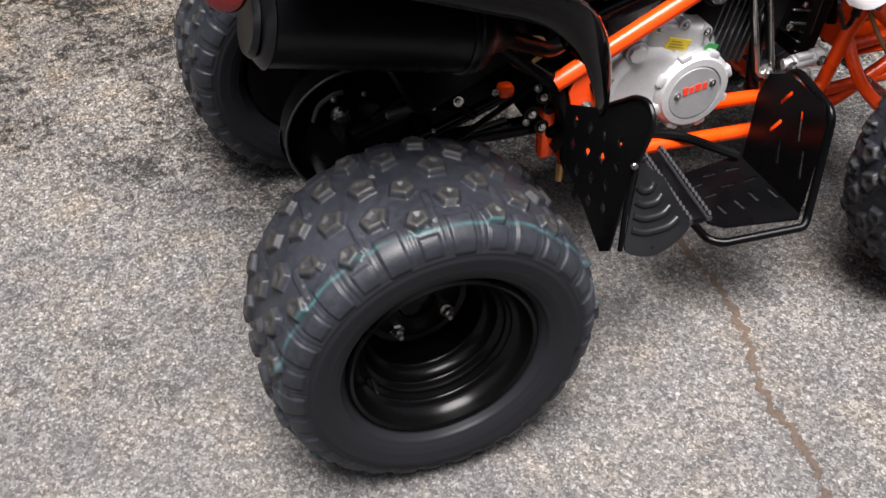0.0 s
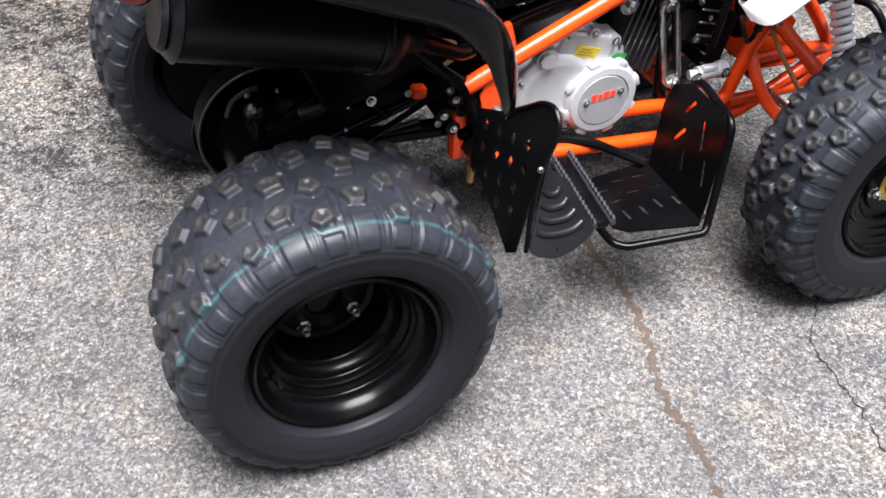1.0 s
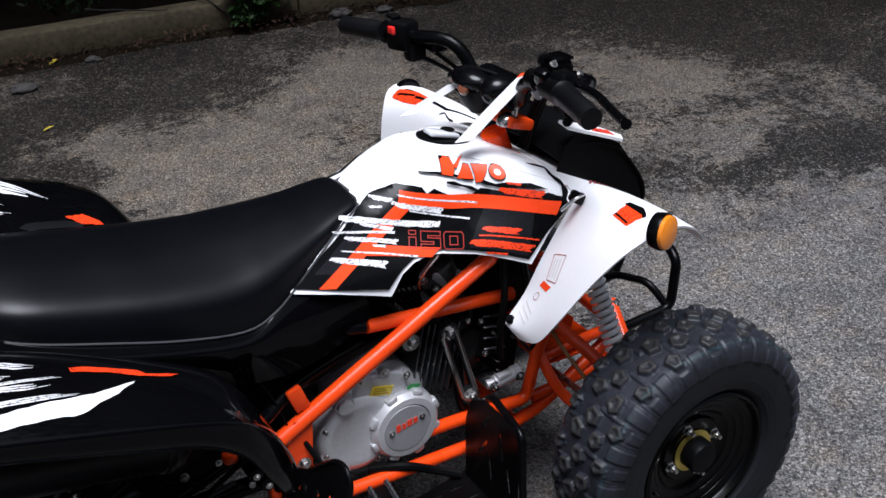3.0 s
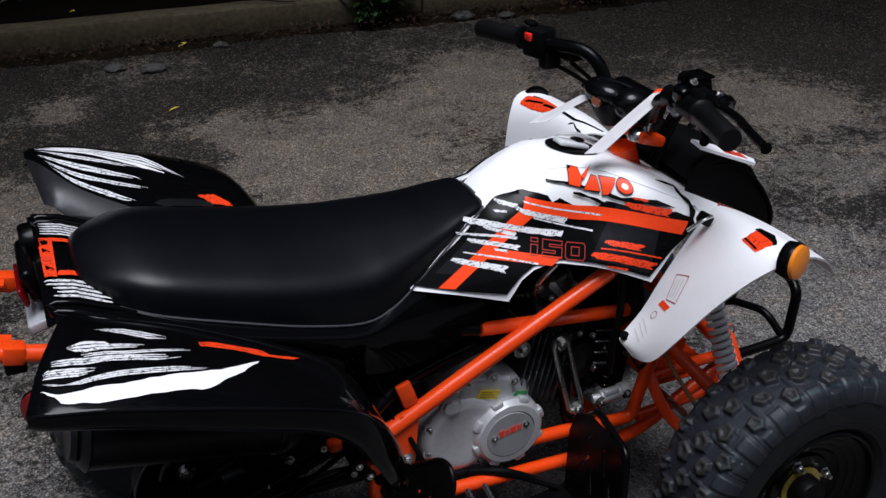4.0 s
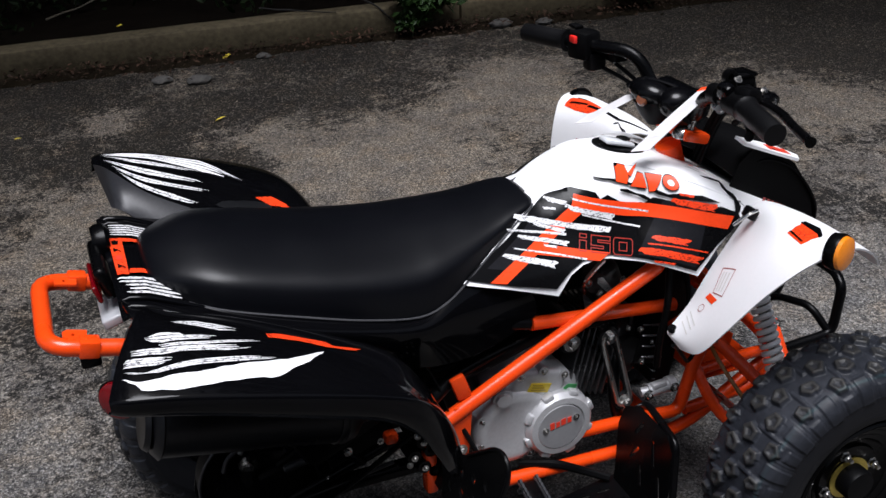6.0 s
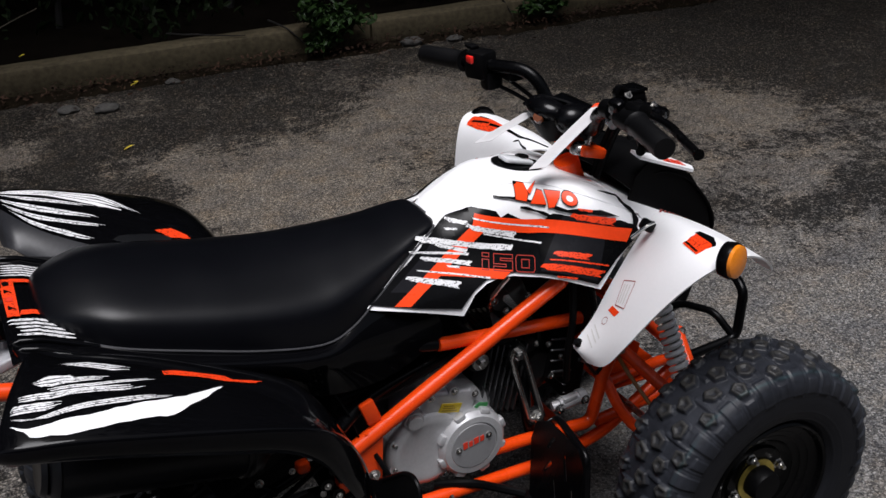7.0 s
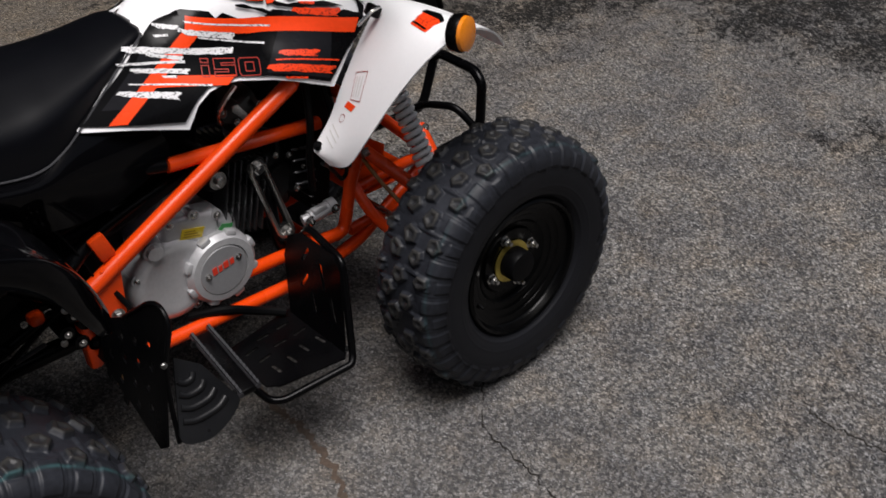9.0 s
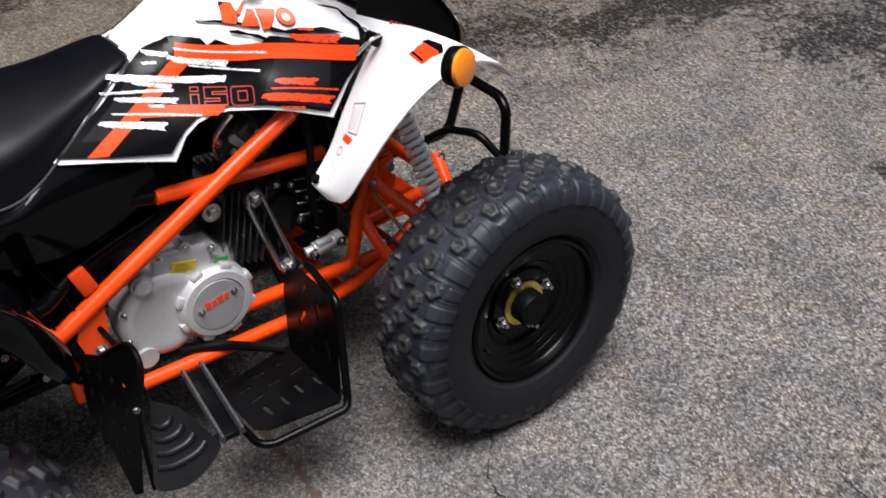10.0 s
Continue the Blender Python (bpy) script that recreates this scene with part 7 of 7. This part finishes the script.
def weed(x, y, z, n, spread, size, seed, hang):
    rng = random.Random(seed)
    thing = new("weed")
    thing.location = (x, y, z)
    tagged(thing, "green leafy weed growing over the kerb", "weed", group="weeds at the kerb")
    for j in range(6):
        a = rng.uniform(-1.5, 1.5)
        tip = Vector((math.sin(a) * spread, -abs(math.cos(a)) * spread * 0.8, rng.uniform(-0.3, 0.5) * hang))
        line = glide([Vector((0, 0, 0)), tip * 0.5 + Vector((0, 0, 0.05)), tip])
        part("stem", tube(line, 0.003, 6), LEAF, thing)
        bm = bmesh.new()
        for q in line[3:]:
            leaf_quads(bm, q, n, (0.03, 0.03, 0.03), size, rng, 0.5)
        for v in bm.verts:
            v.co.z = max(v.co.z, 0.01 - z)
        part("leaves", bm, LEAF, thing, smooth=0)


weed(1.97, kerb_line(1.97) + 0.03, 0.15, 8, 0.24, 0.050, 1, 0.35)
weed(1.88, kerb_line(1.88) - 0.05, 0.04, 6, 0.13, 0.045, 3, 0.45)
weed(3.25, kerb_line(3.25) - 0.02, 0.06, 5, 0.16, 0.05, 2, 0.3)
weed(4.6, kerb_line(4.6) + 0.0, 0.10, 6, 0.22, 0.05, 12, 0.3)


def cracks():
    """Dirt-filled cracks across the asphalt."""
    lines = (([(0.70, 0.35), (0.645, -0.16), (0.647, -0.272), (0.62, -0.428), (0.575, -0.545), (0.566, -0.689), (0.541, -0.788), (0.50, -1.1), (0.44, -1.6)], 0.020, DIRT, "dirt-filled crack in the asphalt"),
             ([(1.05, -0.30), (1.00, -0.44), (0.91, -0.54), (0.89, -0.68), (0.865, -0.82), (0.84, -1.2)], 0.0045, CRACK, "thin dark crack in the asphalt"),
             ([(1.432, -0.93), (1.392, -0.996), (1.40, -1.10), (1.401, -1.225), (1.38, -1.5)], 0.0045, CRACK, "thin dark crack in the asphalt"))
    for k, (pts, w, mat, label) in enumerate(lines):
        rng = random.Random(k)
        p = glide([(x, y, 0) for x, y in pts], 40)
        rows = []
        for j, q in enumerate(p):
            gap = smooth_step((noise.noise(Vector((j * 0.09, k * 5 + 2, 0))) + 0.45) / 0.35)
            left, right = (w * 0.5 * gap * (0.25 + 1.3 * abs(noise.noise(Vector((j * 0.31, k * 5 + e, 0.5)))) + 0.35 * rng.random()) + 0.0003 for e in (0, 40))
            off = 0.014 * noise.noise(Vector((j * 0.16, k * 9, 3))) + 0.004 * noise.noise(Vector((j * 0.7, k * 9, 7)))
            rows.append([(q.x - left + off, q.y, 0.0012), (q.x + off, q.y, 0.0016), (q.x + right + off, q.y, 0.0012)])
        tagged(part("crack", loft(rows), mat), label, "crack", group="cracks in the asphalt", kind="structure")


cracks()


def gutter_dirt():
    """Black dirt washed against the kerb, with a ragged edge."""
    rows = []
    for k in range(700):
        x = -5 + 0.018 * k
        wide = 0.10 + 0.14 * max(noise.noise(Vector((x * 1.1, 3, 0))) + 0.35, 0) + 0.05 * noise.noise(Vector((x * 7, 1, 0))) + 0.03 * noise.noise(Vector((x * 31, 5, 0)))
        y = kerb_line(x) - 0.012
        rows.append([(x, y, 0.016), (x, y - max(wide, 0.01) * 0.5, 0.006), (x, y - max(wide, 0.01), 0.0012)])
    tagged(part("gutter_dirt", loft(rows), GUTTER), "dark dirt washed against the foot of the kerb", "dirt", kind="stuff")


gutter_dirt()


def litter():
    rng = random.Random(21)
    for x, y, s in ((0.526, 2.99, 0.055), (-0.365, 3.177, 0.045), (0.766, 4.0, 0.045), (0.25, 4.32, 0.04)):
        bm = bmesh.new()
        leaf_quads(bm, (0, 0, 0.03), 1, (0, 0, 0), s * 1.2, rng, 0.15)
        lf = part("fallen_leaf", bm, YLEAF, smooth=0)
        lf.location = (x, y, -0.018 + (0.17 if y > 4.2 else 0))
        tagged(lf, "small yellow fallen leaf lying on the asphalt", "leaf", group="fallen leaves")
    for x, y, s in ((0.366, 3.721, 0.055), (0.543, 3.623, 0.062), (0.95, 3.90, 0.04), (2.35, 3.80, 0.07), (2.6, 3.72, 0.05)):
        bm = bmesh.new()
        bmesh.ops.create_icosphere(bm, subdivisions=3, radius=1)
        for v in bm.verts:
            v.co *= 1 + 0.28 * noise.noise(v.co * 1.6 + Vector((x * 9, y, 0))) + 0.1 * noise.noise(v.co * 5 + Vector((x, 0, 0)))
        bmesh.ops.scale(bm, vec=(s, s * 0.75, s * 0.42), verts=bm.verts)
        st = part("tar_lump", bm, STONE, smooth=50)
        st.location = (x, y, s * 0.25)
        tagged(st, "broken lump of old asphalt near the kerb", "stone", group="lumps by the kerb")
    # dark leaf litter swept against the kerb
    bm = bmesh.new()
    for _ in range(3600):
        x = rng.uniform(-3, 6)
        d = abs(rng.gauss(0, 0.12)) * rng.choice((0.5, 1.0, 1.6)) + 0.01
        leaf_quads(bm, (x, kerb_line(x) - 0.02 - d, 0.012), 1, (0, 0, 0.004), rng.uniform(0.008, 0.030), rng, 0.35)
    tagged(part("leaf_litter", bm, DEADLEAF, smooth=0), "dark dead leaves and grit swept against the kerb", "litter", kind="stuff")


litter()


def twigs():
    """Dead sticks in the bed and bare runners that hang over the kerb."""
    for k, line in enumerate(([(-0.12, 4.62, 0.20), (0.12, 4.66, 0.25), (0.42, 4.78, 0.33)], [(1.60, 4.14, 0.20), (1.66, 4.00, 0.17), (1.74, 3.95, 0.08), (1.80, 3.90, 0.012)], [(1.02, 4.20, 0.20), (1.20, 4.10, 0.185), (1.42, 4.02, 0.165)], [(2.9, 4.02, 0.22), (3.0, 3.86, 0.17), (3.05, 3.80, 0.06)])):
        p = glide(line, 8)
        st = part("twig", tube([q + Vector((0, 0, 0.006 * noise.noise(q * 9))) for q in p], [0.006 - 0.0035 * j / len(p) for j in range(len(p))], 7), BARK if k else TWIG)
        tagged(st, "thin dry twig lying over the kerb and bed", "twig", group="twigs at the kerb")


twigs()
